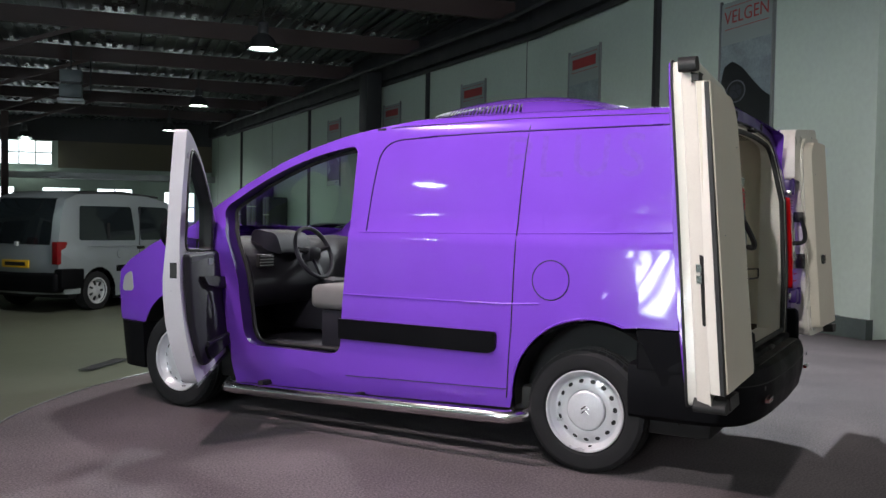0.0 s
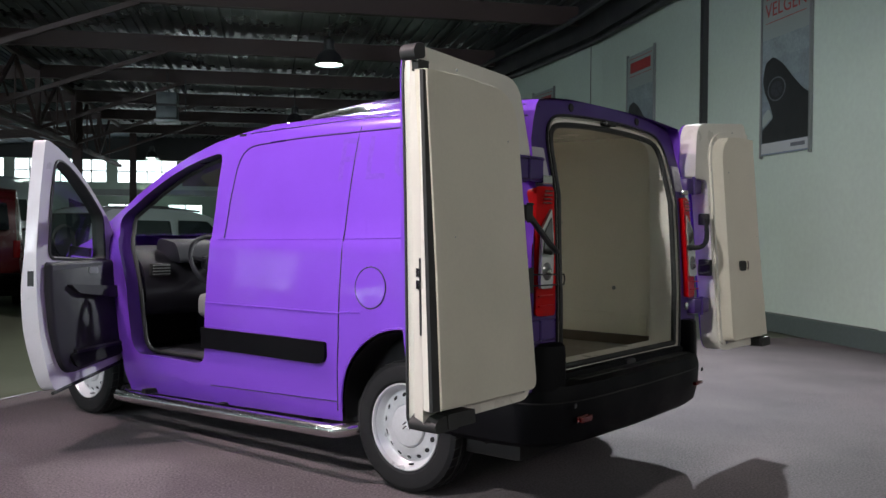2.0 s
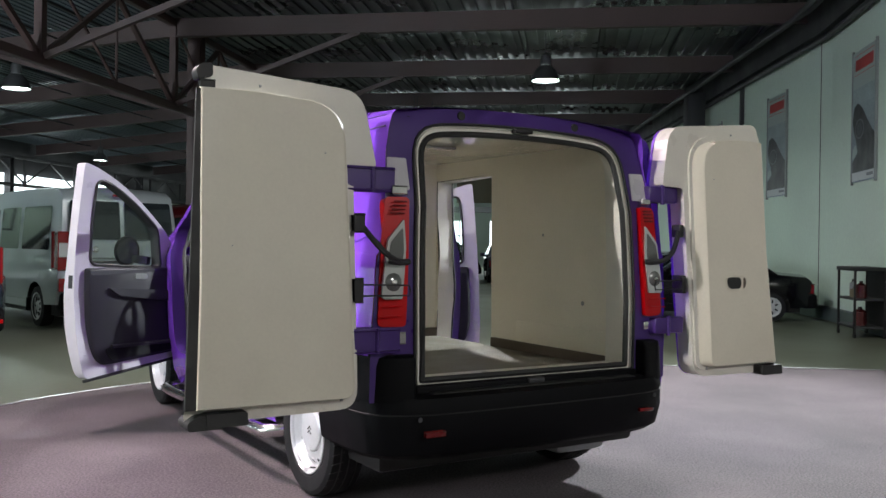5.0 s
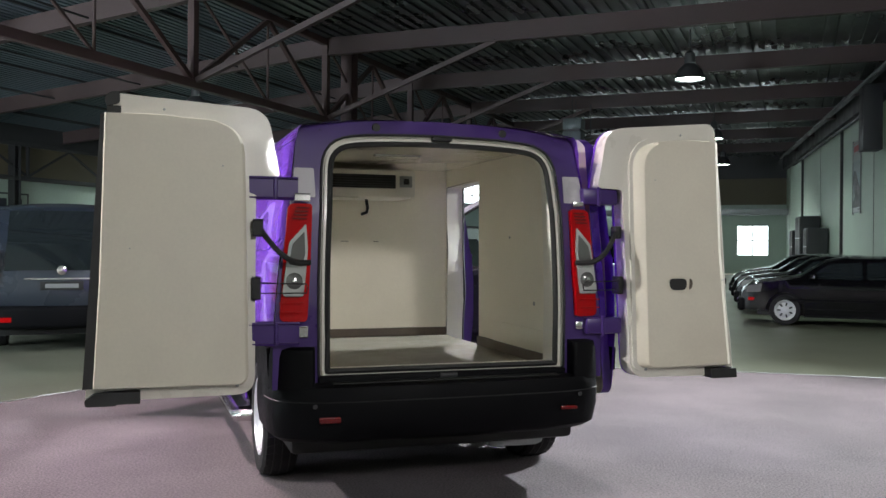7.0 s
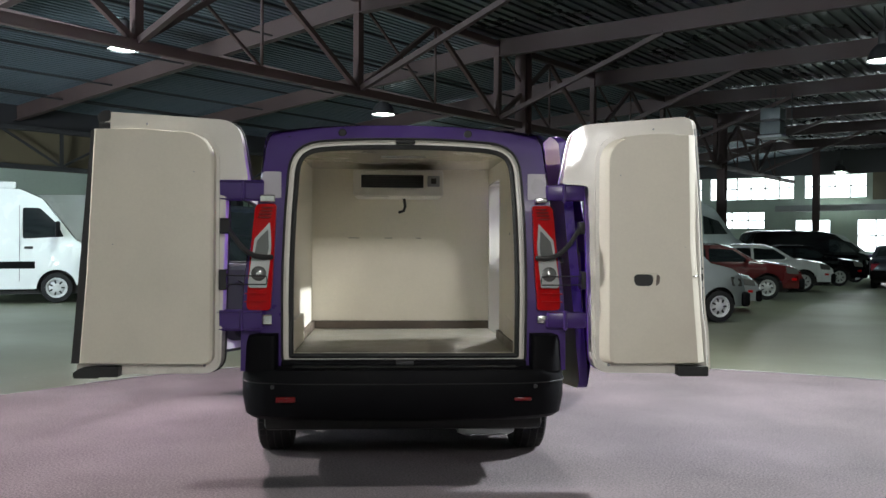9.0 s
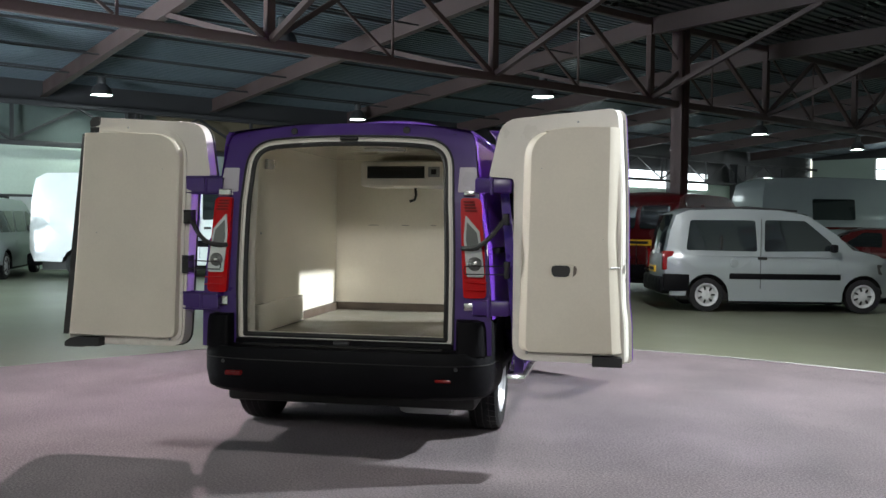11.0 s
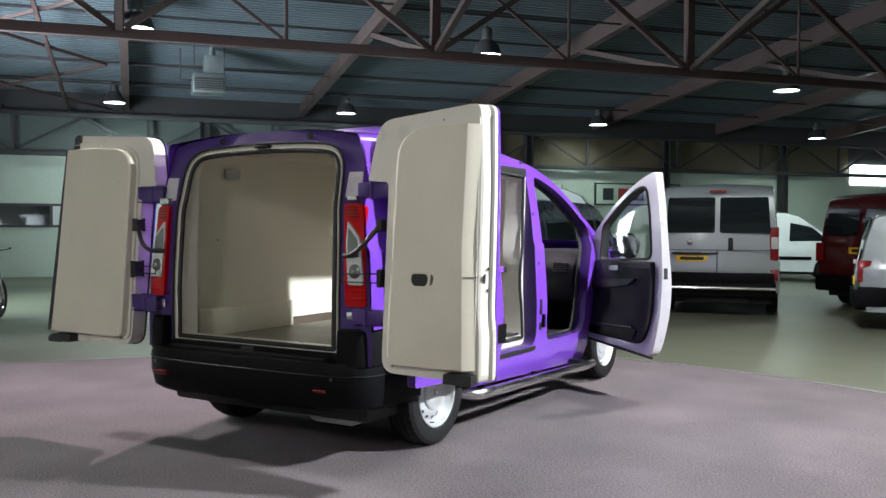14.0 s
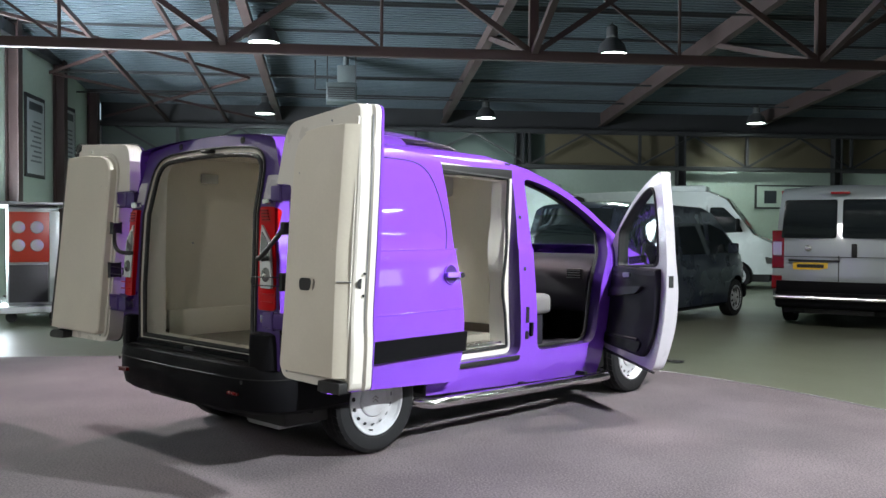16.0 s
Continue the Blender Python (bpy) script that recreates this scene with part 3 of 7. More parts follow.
def hall_lamp(x, y, z=LAMP_Z):
    l = thing("pendant_lamp", "bell-shaped metal high-bay pendant lamp, switched on", "lamp", "high-bay lamps", hall(x, y, z) @ Matrix.Scale(1.2 if x < -17 else 1.35, 4))
    part("reflector", lathe([(0.235, 0.0), (0.24, 0.012), (0.19, 0.16), (0.11, 0.24), (0.10, 0.25)], 28, "z", caps=False), "dark_steel", l)
    part("glass_disc", lathe([(0.001, 0.02), (0.225, 0.02)], 28, "z"), "lamp_glow", l, "glowing lamp opening")
    part("ballast_box", lathe([(0.001, 0.25), (0.09, 0.25), (0.085, 0.42), (0.04, 0.46), (0.001, 0.46)], 16, "z"), "dark_steel", l)
    part("hanger", tube([(0, 0, 0.45), (0, 0, ROOF - z)], 0.012, 6), "dark_steel", l)


for x, y in LAMPS:
    z = 4.40 if x < -17 and y > 20 else 4.62 if x < -17 else 4.80 if x < -11 and y > 10 else 5.13 if x < -11 else LAMP_Z
    hall_lamp(x, y, z)
    lamp_light(x, y, z - 0.03, LAMP_WATTS * (0.4 if x < -17 else 1.0))

# unit heater under the roof
M["heater_grey"] = varied(principled("dull_heater_paint", (0.13, 0.15, 0.155), 0.5, 0.3), 3, 0.2, 60, 0.02)
M["heater_pale"] = varied(principled("pale_heater_paint", (0.42, 0.45, 0.45), 0.45, 0.3), 3, 0.15, 60, 0.02)
h = thing("unit_heater", "grey box-shaped unit heater slung under the roof", "heater", "", hall(-15.2, 0.4, 4.42))
part("case", box(-0.34, 0.34, -0.36, 0.36, 0, 0.44, 0.02), "heater_grey", h)
part("louvre_frame", box(0.34, 0.36, -0.32, 0.32, 0.06, 0.34), "dark_steel", h)
for k in range(5):
    part("louvre", box(0.355, 0.385, -0.30, 0.30, 0.08 + 0.05 * k, 0.09 + 0.05 * k), "heater_grey", h)
part("fan_box", box(-0.30, 0.28, -0.10, 0.34, 0.44, 0.86, 0.02), "heater_grey", h)
for s in (-0.33, 0.33):
    part("hanger", tube([(0.3, s, 0.4), (0.3, s, 1.05)], 0.014, 6), "dark_steel", h)
part("gas_pipe", tube([(0.1, -0.34, 0.3), (0.1, -0.62, 0.3), (0.1, -0.62, 1.0)], 0.02, 8), "dark_steel", h)
part("flue", tube([(-0.1, 0.1, 0.8), (-0.1, 0.1, 1.2)], 0.07, 12), "heater_grey", h)

h = thing("unit_heater", "grey two-part unit heater with a pale outlet, slung under the roof", "heater", "", hall(-4.2, 22.2, 4.42))
part("outlet_flange", box(-0.34, 0.34, -0.36, 0.36, 0, 0.07, 0.01), "heater_pale", h, "pale outlet flange")
part("case", box(-0.29, 0.29, -0.31, 0.31, 0.11, 0.46, 0.02), "heater_grey", h)
part("outlet_neck", box(-0.25, 0.25, -0.27, 0.27, 0.06, 0.12), "dark_steel", h)
part("fan_box", box(-0.28, 0.29, -0.30, 0.30, 0.53, 0.86, 0.02), "heater_grey", h)
part("joint_band", box(-0.25, 0.25, -0.27, 0.27, 0.45, 0.54), "dark_steel", h)
for s in (-0.24, 0.24):
    part("hanger", tube([(0, s, 0.85), (0, s, 1.5)], 0.014, 6), "dark_steel", h)
part("supply_pipe", tube([(0.28, 0.1, 0.3), (0.5, 0.1, 0.3), (0.5, 0.1, 1.3)], 0.02, 8), "dark_steel", h)

# posters on the east wall
def poster(y0, y1, z0, z1, words):
    p = thing("poster", "tall printed banner of a wheel and tyre in a thin frame", "poster", "wall posters", FAR if y0 > YT else HALL)
    part("sheet", box(X1 - 0.035, X1 - 0.015, y0, y1, z0, z1), "poster_sky", p)
    part("lower_band", box(X1 - 0.037, X1 - 0.034, y0 + 0.01, y1 - 0.01, z0 + 0.02, z0 + 0.16), "poster_white", p)
    part("upper_band", box(X1 - 0.037, X1 - 0.034, y0 + 0.01, y1 - 0.01, z1 - 0.62, z1 - 0.005), "poster_pale", p)
    part("red_line", box(X1 - 0.039, X1 - 0.036, y0 + 0.10, y1 - 0.10, z1 - 0.075, z1 - 0.065), "poster_red", p)
    part("red_line", box(X1 - 0.039, X1 - 0.036, y0 + 0.10, y1 - 0.10, z1 - 0.40, z1 - 0.39), "poster_red", p)
    for k in range(6):
        za, zb = z1 - 0.62 - 0.28 * k, z1 - 0.62 - 0.28 * (k + 1)
        part("sky_band", box(X1 - 0.0366, X1 - 0.034, y0 + 0.01, y1 - 0.01, max(zb, z0 + 0.16), za), M["poster_sky_%d" % k], p)
    for yy in (y0, y1):
        part("frame_rail", box(X1 - 0.05, X1 - 0.01, yy - 0.018, yy + 0.018, z0 - 0.04, z1 + 0.04), "grey_steel", p)
    def print_at(a, b):                             # a: from the far rail to the near one, b: up the sheet
        return y1 + (y0 - y1) * a, z0 + (z1 - z0) * b
    def printed(name, shape, w, mat):
        part(name, slab([print_at(a, b) for a, b in shape], lambda u, v: (X1 - w, u, v), lambda u, v: (X1 - 0.03, u, v)), mat, p)
    tyre = rounded([(0.03, 0.47), (0.09, 0.575), (0.25, 0.605), (0.45, 0.55), (0.66, 0.45), (0.85, 0.37), (0.97, 0.335), (0.97, 0.075), (0.03, 0.075), (0.03, 0.155), (0.27, 0.225), (0.19, 0.31), (0.08, 0.39)],
                   [0.03, 0.03, 0.05, 0.05, 0.05, 0.05, 0, 0, 0, 0, 0.03, 0.03, 0.03], 4)
    printed("tyre_print", tyre, 0.0375, "poster_tyre")
    printed("gleam_print", rounded([(0.03, 0.17), (0.25, 0.23), (0.17, 0.29), (0.03, 0.25)], 0.03, 3), 0.0374, "poster_pale")
    for f, w, mat in ((1.0, 0.0385, "poster_grey"), (0.88, 0.0395, "poster_tyre"), (0.62, 0.0402, "poster_dark")):
        printed("rim_print", [(0.33 + 0.19 * f * math.cos(a), 0.40 + 0.075 * f * math.sin(a)) for a in np.linspace(0, math.tau, 28, endpoint=False)], w, mat)
    for k in range(5):
        a, b = k * math.tau / 5 + 0.3, k * math.tau / 5 + 0.42
        printed("spoke_print", [(0.33 + 0.15 * math.cos(a), 0.40 + 0.06 * math.sin(a)), (0.33 + 0.15 * math.cos(b), 0.40 + 0.06 * math.sin(b)), (0.34, 0.405), (0.33, 0.40)], 0.0406, "poster_tyre")
    part("band_mark", box(X1 - 0.0385, X1 - 0.036, y0 + 0.10, y0 + 0.42, z0 + 0.07, z0 + 0.12), "poster_grey", p)
    if words:
        cu = bpy.data.curves.new("headline", "FONT")
        cu.body, cu.size, cu.align_x, cu.align_y, cu.extrude = words, 0.27, "CENTER", "CENTER", 0.001
        cu.materials.append(M["poster_red"])
        t = new("headline", cu)
        t.parent = p
        t.matrix_basis = pose(X1 - 0.041, (y0 + y1) / 2, z1 - 0.235, 90, 0, -90)
    else:
        part("headline_bar", box(X1 - 0.039, X1 - 0.036, y0 + 0.15, y1 - 0.15, z1 - 0.33, z1 - 0.14), "poster_red", p)


M["poster_sky"] = varied(principled("printed_blue_grey", (0.20, 0.25, 0.31), 0.35), 0.8, 0.45, 30, 0.01)
M["poster_pale"] = principled("printed_pale_green", (0.33, 0.39, 0.37), 0.4)
for k in range(6):
    f = k / 5
    M["poster_sky_%d" % k] = varied(principled("printed_sky", (0.27 - 0.13 * f, 0.33 - 0.15 * f, 0.34 - 0.12 * f), 0.4), 3, 0.35, 30, 0.01)
M["poster_white"] = principled("printed_white", (0.50, 0.53, 0.54), 0.4)
M["poster_red"] = principled("printed_red", (0.42, 0.05, 0.05), 0.4)
M["poster_grey"] = principled("printed_grey", (0.13, 0.14, 0.16), 0.4)
M["poster_tyre"] = varied(principled("printed_black", (0.014, 0.016, 0.018), 0.4), 3, 0.3, 30, 0.01)
M["poster_dark"] = principled("printed_dark", (0.035, 0.04, 0.05), 0.4)
M["cabinet_red"] = principled("cabinet_red", (0.42, 0.04, 0.02), 0.35)
poster(5.28, 6.42, 2.40, 4.60, "VELGEN")
for y in (9.95, 14.8, 19.7, 24.6):
    poster(y, y + 1.2, 2.45, 4.65, "")
setting("wall_head", box(X1 - 0.22, X1 - 0.002, YE, YT, 5.36, ROOF - 0.002), "dark_steel", "dark sheeting between wall and roof", "wall")
setting("wall_head_far", box(X1 - 0.22, X1 - 0.002, YT, Y1, 5.36, ROOF - 0.004), "dark_steel", "dark sheeting between wall and roof", "wall", FAR)
setting("pilaster", box(X1 - 0.05, X1 - 0.001, 3.452, 3.92, 0.002, 5.36), "east_paint", "shallow pale green wall pilaster", "wall")
for yy in (20.6,):
    b = tagged(part("wall_duct", box(X1 - 0.7, X1 - 0.23, yy, yy + 0.6, 3.9, 5.6, 0.02), "dark_steel"), "dark steel duct hung below the roof edge", "duct", "", "structure")
    b.matrix_world = FAR
# framed signs on the south wall
for x, z in ((-14.9, 2.55), (-17.3, 2.65), (-19.9, 2.7)):
    s = thing("framed_sign", "framed pale notice with dark lines of print", "sign", "framed notices", HALL)
    part("frame", box(x - 0.65, x + 0.65, Y0, Y0 + 0.04, z, z + 1.85, 0.008), "dark_steel", s)
    part("paper", box(x - 0.56, x + 0.56, Y0 + 0.04, Y0 + 0.046, z + 0.08, z + 1.75), "poster_white", s)
    part("heading_bar", box(x - 0.45, x + 0.45, Y0 + 0.046, Y0 + 0.049, z + 1.5, z + 1.68), "poster_dark", s)
    for k in range(9):
        part("print_bar", box(x - 0.36, x + 0.36 - 0.1 * (k % 3), Y0 + 0.046, Y0 + 0.049, z + 0.35 + 0.11 * k, z + 0.39 + 0.11 * k), "poster_grey", s)
# framed board on the west wall
s = thing("wall_board", "framed board with large dark bars and one red bar", "sign", "", HALL)
part("frame", box(X0, X0 + 0.04, 13.3, 16.6, 2.15, 2.9), "dark_steel", s)
part("face", box(X0 + 0.04, X0 + 0.046, 13.36, 16.54, 2.2, 2.85), "wall_paint", s)
for k in range(5):
    part("letter_bar", box(X0 + 0.046, X0 + 0.052, 13.6 + 0.58 * k, 14.0 + 0.58 * k, 2.32, 2.72), "poster_red" if k == 1 else "poster_dark", s)
for y in (-5.4, 0.5):
    s = thing("wall_window", "dark interior window in the wall", "window", "", HALL)
    part("frame", box(X0, X0 + 0.05, y, y + 2.9, 1.35, 2.0), "dark_steel", s)
    part("pane", box(X0 + 0.05, X0 + 0.055, y + 0.08, y + 2.0, 1.42, 1.93), "tint", s)
    part("pane", box(X0 + 0.05, X0 + 0.055, y + 2.08, y + 2.82, 1.42, 1.93), "poster_white", s)

# drain in the floor
d = thing("floor_drain", "narrow slotted steel drain set in the floor", "drain", "", hall(-3.15, 3.78, 0.0005, 62))
part("grate", box(-0.32, 0.32, -0.06, 0.06, 0, 0.006), "dark_steel", d)
for k in range(9):
    part("slot", box(-0.29 + 0.07 * k, -0.25 + 0.07 * k, -0.045, 0.045, 0.006, 0.008), "black", d)

# tool cabinet and motorcycle by the doorway
c = thing("display_cabinet", "red and white display cabinet with round lamps", "cabinet", "", hall(-8.6, -4.5, 0, 20))
part("body", box(-0.9, 0.9, -0.35, 0.35, 0.25, 1.75, 0.03), "grey_steel", c)
part("red_panel", box(0.9, 0.93, -0.33, 0.33, 0.9, 1.65, 0.01), "cabinet_red", c)
part("dark_panel", box(0.9, 0.93, -0.33, 0.20, 0.3, 0.86, 0.01), "dark_steel", c)
part("white_edge", box(0.9, 0.94, 0.22, 0.36, 0.3, 1.66, 0.01), "white", c)
for y in (-0.2, 0.05):
    for z in (1.15, 1.42):
        part("round_lamp", lathe([(0.001, 0.03), (0.085, 0.025), (0.095, 0)], 16, "x", (0.93, y, z)), "clear_lens", c)
part("top_board", box(-1.1, 1.1, -0.5, 0.5, 1.75, 1.80, 0.01), "grey_steel", c)
part("base_board", box(-1.1, 1.2, -0.5, 0.5, 0.16, 0.25, 0.01), "white", c)
for x in (-0.8, 0.8):
    for y in (-0.3, 0.3):
        part("castor", lathe([(0.001, -0.03), (0.08, -0.03), (0.08, 0.03), (0.001, 0.03)], 14, "x", (x, y, 0.075)), "rubber", c)
b = thing("motorcycle", "black motorcycle with chrome parts parked on the floor", "motorcycle", "", hall(-7.3, -3.55, -0.012, 75))
for y in (0.0, 1.45):
    w = part("wheel", tube([(0, y + 0.27 * math.cos(a), 0.32 + 0.27 * math.sin(a)) for a in np.linspace(0, math.tau, 28, endpoint=False)], 0.05, 8, closed=True), "tyre", b)
    part("rim", lathe([(0.22, -0.03), (0.235, 0), (0.22, 0.03)], 24, "x", (0, y, 0.32), caps=False), "stainless", w)
    part("hub", lathe([(0.001, -0.06), (0.06, -0.06), (0.06, 0.06), (0.001, 0.06)], 14, "x", (0, y, 0.32)), "stainless", w)
    for k in range(8):
        a = k * math.tau / 8
        part("spoke", tube([(0, y, 0.32), (0, y + 0.22 * math.cos(a), 0.32 + 0.22 * math.sin(a))], 0.006, 5), "stainless", w)
part("tank", box(-0.15, 0.15, 0.7, 1.15, 0.72, 0.98, 0.09, seg=3), "black_car", b)
part("saddle", box(-0.13, 0.13, 0.05, 0.72, 0.70, 0.82, 0.05, seg=3), "rubber", b)
part("engine", box(-0.2, 0.2, 0.5, 1.0, 0.28, 0.66, 0.05), "stainless", b)
part("fork", tube([(0.09, 1.45, 0.32), (0.09, 1.2, 1.0)], 0.025, 8), "stainless", b)
part("fork", tube([(-0.09, 1.45, 0.32), (-0.09, 1.2, 1.0)], 0.025, 8), "stainless", b)
part("handlebar", tube([(-0.38, 1.02, 1.08), (-0.1, 1.18, 1.04), (0.1, 1.18, 1.04), (0.38, 1.02, 1.08)], 0.014, 8), "stainless", b)
part("headlamp", lathe([(0.001, 0.10), (0.09, 0.08), (0.10, 0.0), (0.05, -0.1), (0.001, -0.12)], 18, "y", (0, 1.3, 0.92)), "stainless", b)
part("exhaust_pipe", tube([(0.22, 0.7, 0.3), (0.24, 0.2, 0.26), (0.24, -0.3, 0.30)], 0.045, 10), "stainless", b)
part("mudguard", tube([(0, 0.34 * math.cos(a), 0.32 + 0.36 * math.sin(a)) for a in np.linspace(0.4, 2.7, 12)], 0.06, 8, flat=0.4), "white", b)
# dark cupboards along the east wall
for y, h, w in ((33.0, 2.6, 1.5), (30.8, 2.1, 0.9), (35.2, 2.1, 1.0)):
    c = thing("tall_cupboard", "tall dark steel cupboard against the wall", "cupboard", "tall cupboards", FAR @ pose(X1 - 0.42, y, 0))
    part("case", box(-0.35, 0.35, -w / 2, w / 2, -0.012, h, 0.02), "dark_steel", c)
    for k in (-1, 1):
        part("door", box(-0.375, -0.35, k * w / 4 - w / 4 + 0.02, k * w / 4 + w / 4 - 0.02, 0.06, h - 0.05, 0.005), "black", c)
    for k in (1, 2):
        part("shelf_edge", box(-0.38, -0.36, -w / 2, w / 2, h * k / 3, h * k / 3 + 0.03), "grey_steel", c)
M["peak_grey"] = varied(principled("matt_grey", (0.17, 0.17, 0.185), 0.85), 3, 0.2, 120, 0.1)
# shallow grey shape, wide at the foot and narrowing to a peak
c = thing("grey_peak", "flat grey shape tapering to a peak against the wall", "cover", "", HALL)
bm = bmesh.new()
foot = [(X1 - 0.10, 8.62), (X1 - 0.105, 7.22), (X1 - 0.01, 7.18), (X1 - 0.01, 8.66)]
mid = [(X1 - 0.09, 8.30), (X1 - 0.09, 7.36), (X1 - 0.01, 7.30), (X1 - 0.01, 8.36)]
top = [(X1 - 0.05, 7.95), (X1 - 0.05, 7.88), (X1 - 0.01, 7.86), (X1 - 0.01, 7.97)]
rr = [[bm.verts.new((x, y, z)) for x, y in q] for q, z in ((foot, 0.24), (mid, 0.55), (top, 0.97))]
for q, r in zip(rr, rr[1:]):
    for k in range(4):
        bm.faces.new((q[k], q[(k + 1) % 4], r[(k + 1) % 4], r[k]))
bm.faces.new(rr[0])
bm.faces.new(rr[-1])
part("peak_body", bm, "peak_grey", c)
part("peak_ridge", tube([(X1 - 0.052, 7.92, 0.96), (X1 - 0.09, 7.98, 0.55), (X1 - 0.10, 8.05, 0.25)], 0.008, 6), "peak_grey", c)
# made-up shelves and cans in place of a black car's tail
c = thing("car_tail_stand_in", "dark shelved stand-in for the tail of a black car", "trolley", "", hall(5.05, 9.45, -0.012))
part("top", box(-0.24, 0.24, -0.48, 0.45, 1.00, 1.06, 0.01), "black", c)
part("shelf", box(-0.22, 0.22, -0.42, 0.42, 0.56, 0.59), "dark_steel", c)
part("shelf", box(-0.22, 0.22, -0.42, 0.42, 0.14, 0.17), "dark_steel", c)
part("back_panel", box(0.205, 0.22, -0.42, 0.42, 0.14, 1.0), "black", c)
for x in (-0.21, 0.21):
    for y in (-0.41, 0.41):
        part("post", box(x - 0.015, x + 0.015, y - 0.015, y + 0.015, 0.07, 1.0), "black", c)
        part("castor", lathe([(0.001, -0.015), (0.04, -0.015), (0.04, 0.015), (0.001, 0.015)], 12, "x"), "black", c).location = (x, y, 0.04)
for name, x, y, z, w, hgt, mat, label in (("red_filler", -0.08, -0.26, 0.59, 0.16, 0.26, "dark_red", "dull red filler shape in the car tail stand-in"), ("tin", -0.1, -0.02, 0.59, 0.14, 0.16, "ochre", "brown filler shape in the car tail stand-in"),
                                          ("bottle", -0.06, 0.2, 0.59, 0.10, 0.27, "grey_steel", "pale filler shape in the car tail stand-in"), ("red_filler", -0.05, -0.12, 0.17, 0.2, 0.28, "dark_red", "dull red filler shape in the car tail stand-in")):
    o = thing(name, label, "container", "trolley clutter", hall(5.05 + x, 9.45 + y, z - 0.012))
    part("body", lathe([(0.001, 0), (w / 2, 0), (w / 2, hgt * 0.75), (w * 0.2, hgt * 0.88), (0.001, hgt * 0.88)], 14, "z"), mat, o)
    part("cap", lathe([(0.001, hgt * 0.87), (w * 0.16, hgt * 0.87), (w * 0.16, hgt), (0.001, hgt)], 12, "z"), "black", o)

# ---- the purple van, rear axle at the origin, nose along +y ----
van = thing("panel_van", "purple refrigerated panel van with all doors standing open", "van")

PROFILE = [(0.20, 0.835), (0.28, 0.87), (0.36, 0.905), (0.42, 0.912), (0.60, 0.936), (0.80, 0.945), (1.0, 0.941), (1.20, 0.930), (1.262, 0.926), (1.276, 0.914), (1.5, 0.884), (1.7, 0.848),
           (1.84, 0.818), (1.91, 0.79), (1.95, 0.75), (1.99, 0.66)]
EDGE = [(-0.66, 1.935), (-0.3, 1.955), (0.5, 1.962), (1.2, 1.945), (1.67, 1.865), (1.95, 1.79), (2.2, 1.70), (2.5, 1.56), (2.73, 1.42), (2.98, 1.24), (3.3, 1.15),
        (3.6, 1.02), (3.75, 0.93)]


def side_x(y, z):
    x = interp(z, PROFILE)
    if y < 0.1:
        k = min(1.0, (0.1 - y) / 0.78) ** 2
        x -= k * interp(z, [(0.5, 0.015), (0.9, 0.036), (1.5, 0.056), (1.8, 0.03), (1.95, 0.0)])
    if y > 1.5 and z > 1.2:
        x -= 0.05 * (y - 1.5) * min(1, (z - 1.2) / 0.3)
    if y > 2.7:
        x -= 0.13 * ((y - 2.7) / 1.0) ** 2
    return x


def rear_y(z):
    return interp(z, [(0.5, -0.715), (1.0, -0.715), (1.5, -0.69), (1.9, -0.60), (2.02, -0.565)])


CAB_DOOR = rounded([(1.63, 0.50), (2.40, 0.50), (2.46, 0.95), (2.60, 1.25), (2.66, 1.40), (2.42, 1.545), (2.15, 1.665), (1.86, 1.755), (1.585, 1.80), (1.575, 1.3), (1.60, 0.9)],
                   [0.09, 0.1, 0.1, 0.08, 0.06, 0.2, 0.2, 0.2, 0.07, 0.3, 0.3], 4)
SLIDE = rounded([(0.36, 0.495), (1.435, 0.495), (1.395, 1.1), (1.435, 1.55), (1.44, 1.835), (0.36, 1.875)], [0.1, 0.08, 0.3, 0.3, 0.07, 0.1], 5)
OUTLINE = [(-0.70, 0.81), (-0.715, 1.0), (-0.69, 1.5), (-0.645, 1.75)] + [(y, z) for y, z in EDGE] + [(3.76, 0.8), (3.74, 0.57), (3.43, 0.57)]
OUTLINE += arc(3.0, 0.36, 0.46, 28, 180, 14)[0:]
OUTLINE += [(2.55, 0.225), (1.5, 0.26), (0.49, 0.30)] + arc(0.0, 0.37, 0.465, 0, 112, 12) + [(-0.26, 0.81)]
CUT_Y = [-0.55, -0.4, -0.25, -0.1, 0.1, 0.3, 0.5, 0.75, 1.0, 1.25, 1.5, 1.7, 1.9, 2.1, 2.3, 2.5, 2.7, 2.9, 3.1, 3.3, 3.5, 3.65]
CUT_Z = [0.30, 0.38, 0.42, 0.6, 0.8, 1.0, 1.2, 1.262, 1.276, 1.4, 1.5, 1.6, 1.7, 1.78, 1.84, 1.88, 1.91, 1.93, 1.95]


def groove(pts, s, r=0.0035, lift=0.0):
    return tube([(s * (side_x(y, z) + lift), y, z) for y, z in pts], r, 5)


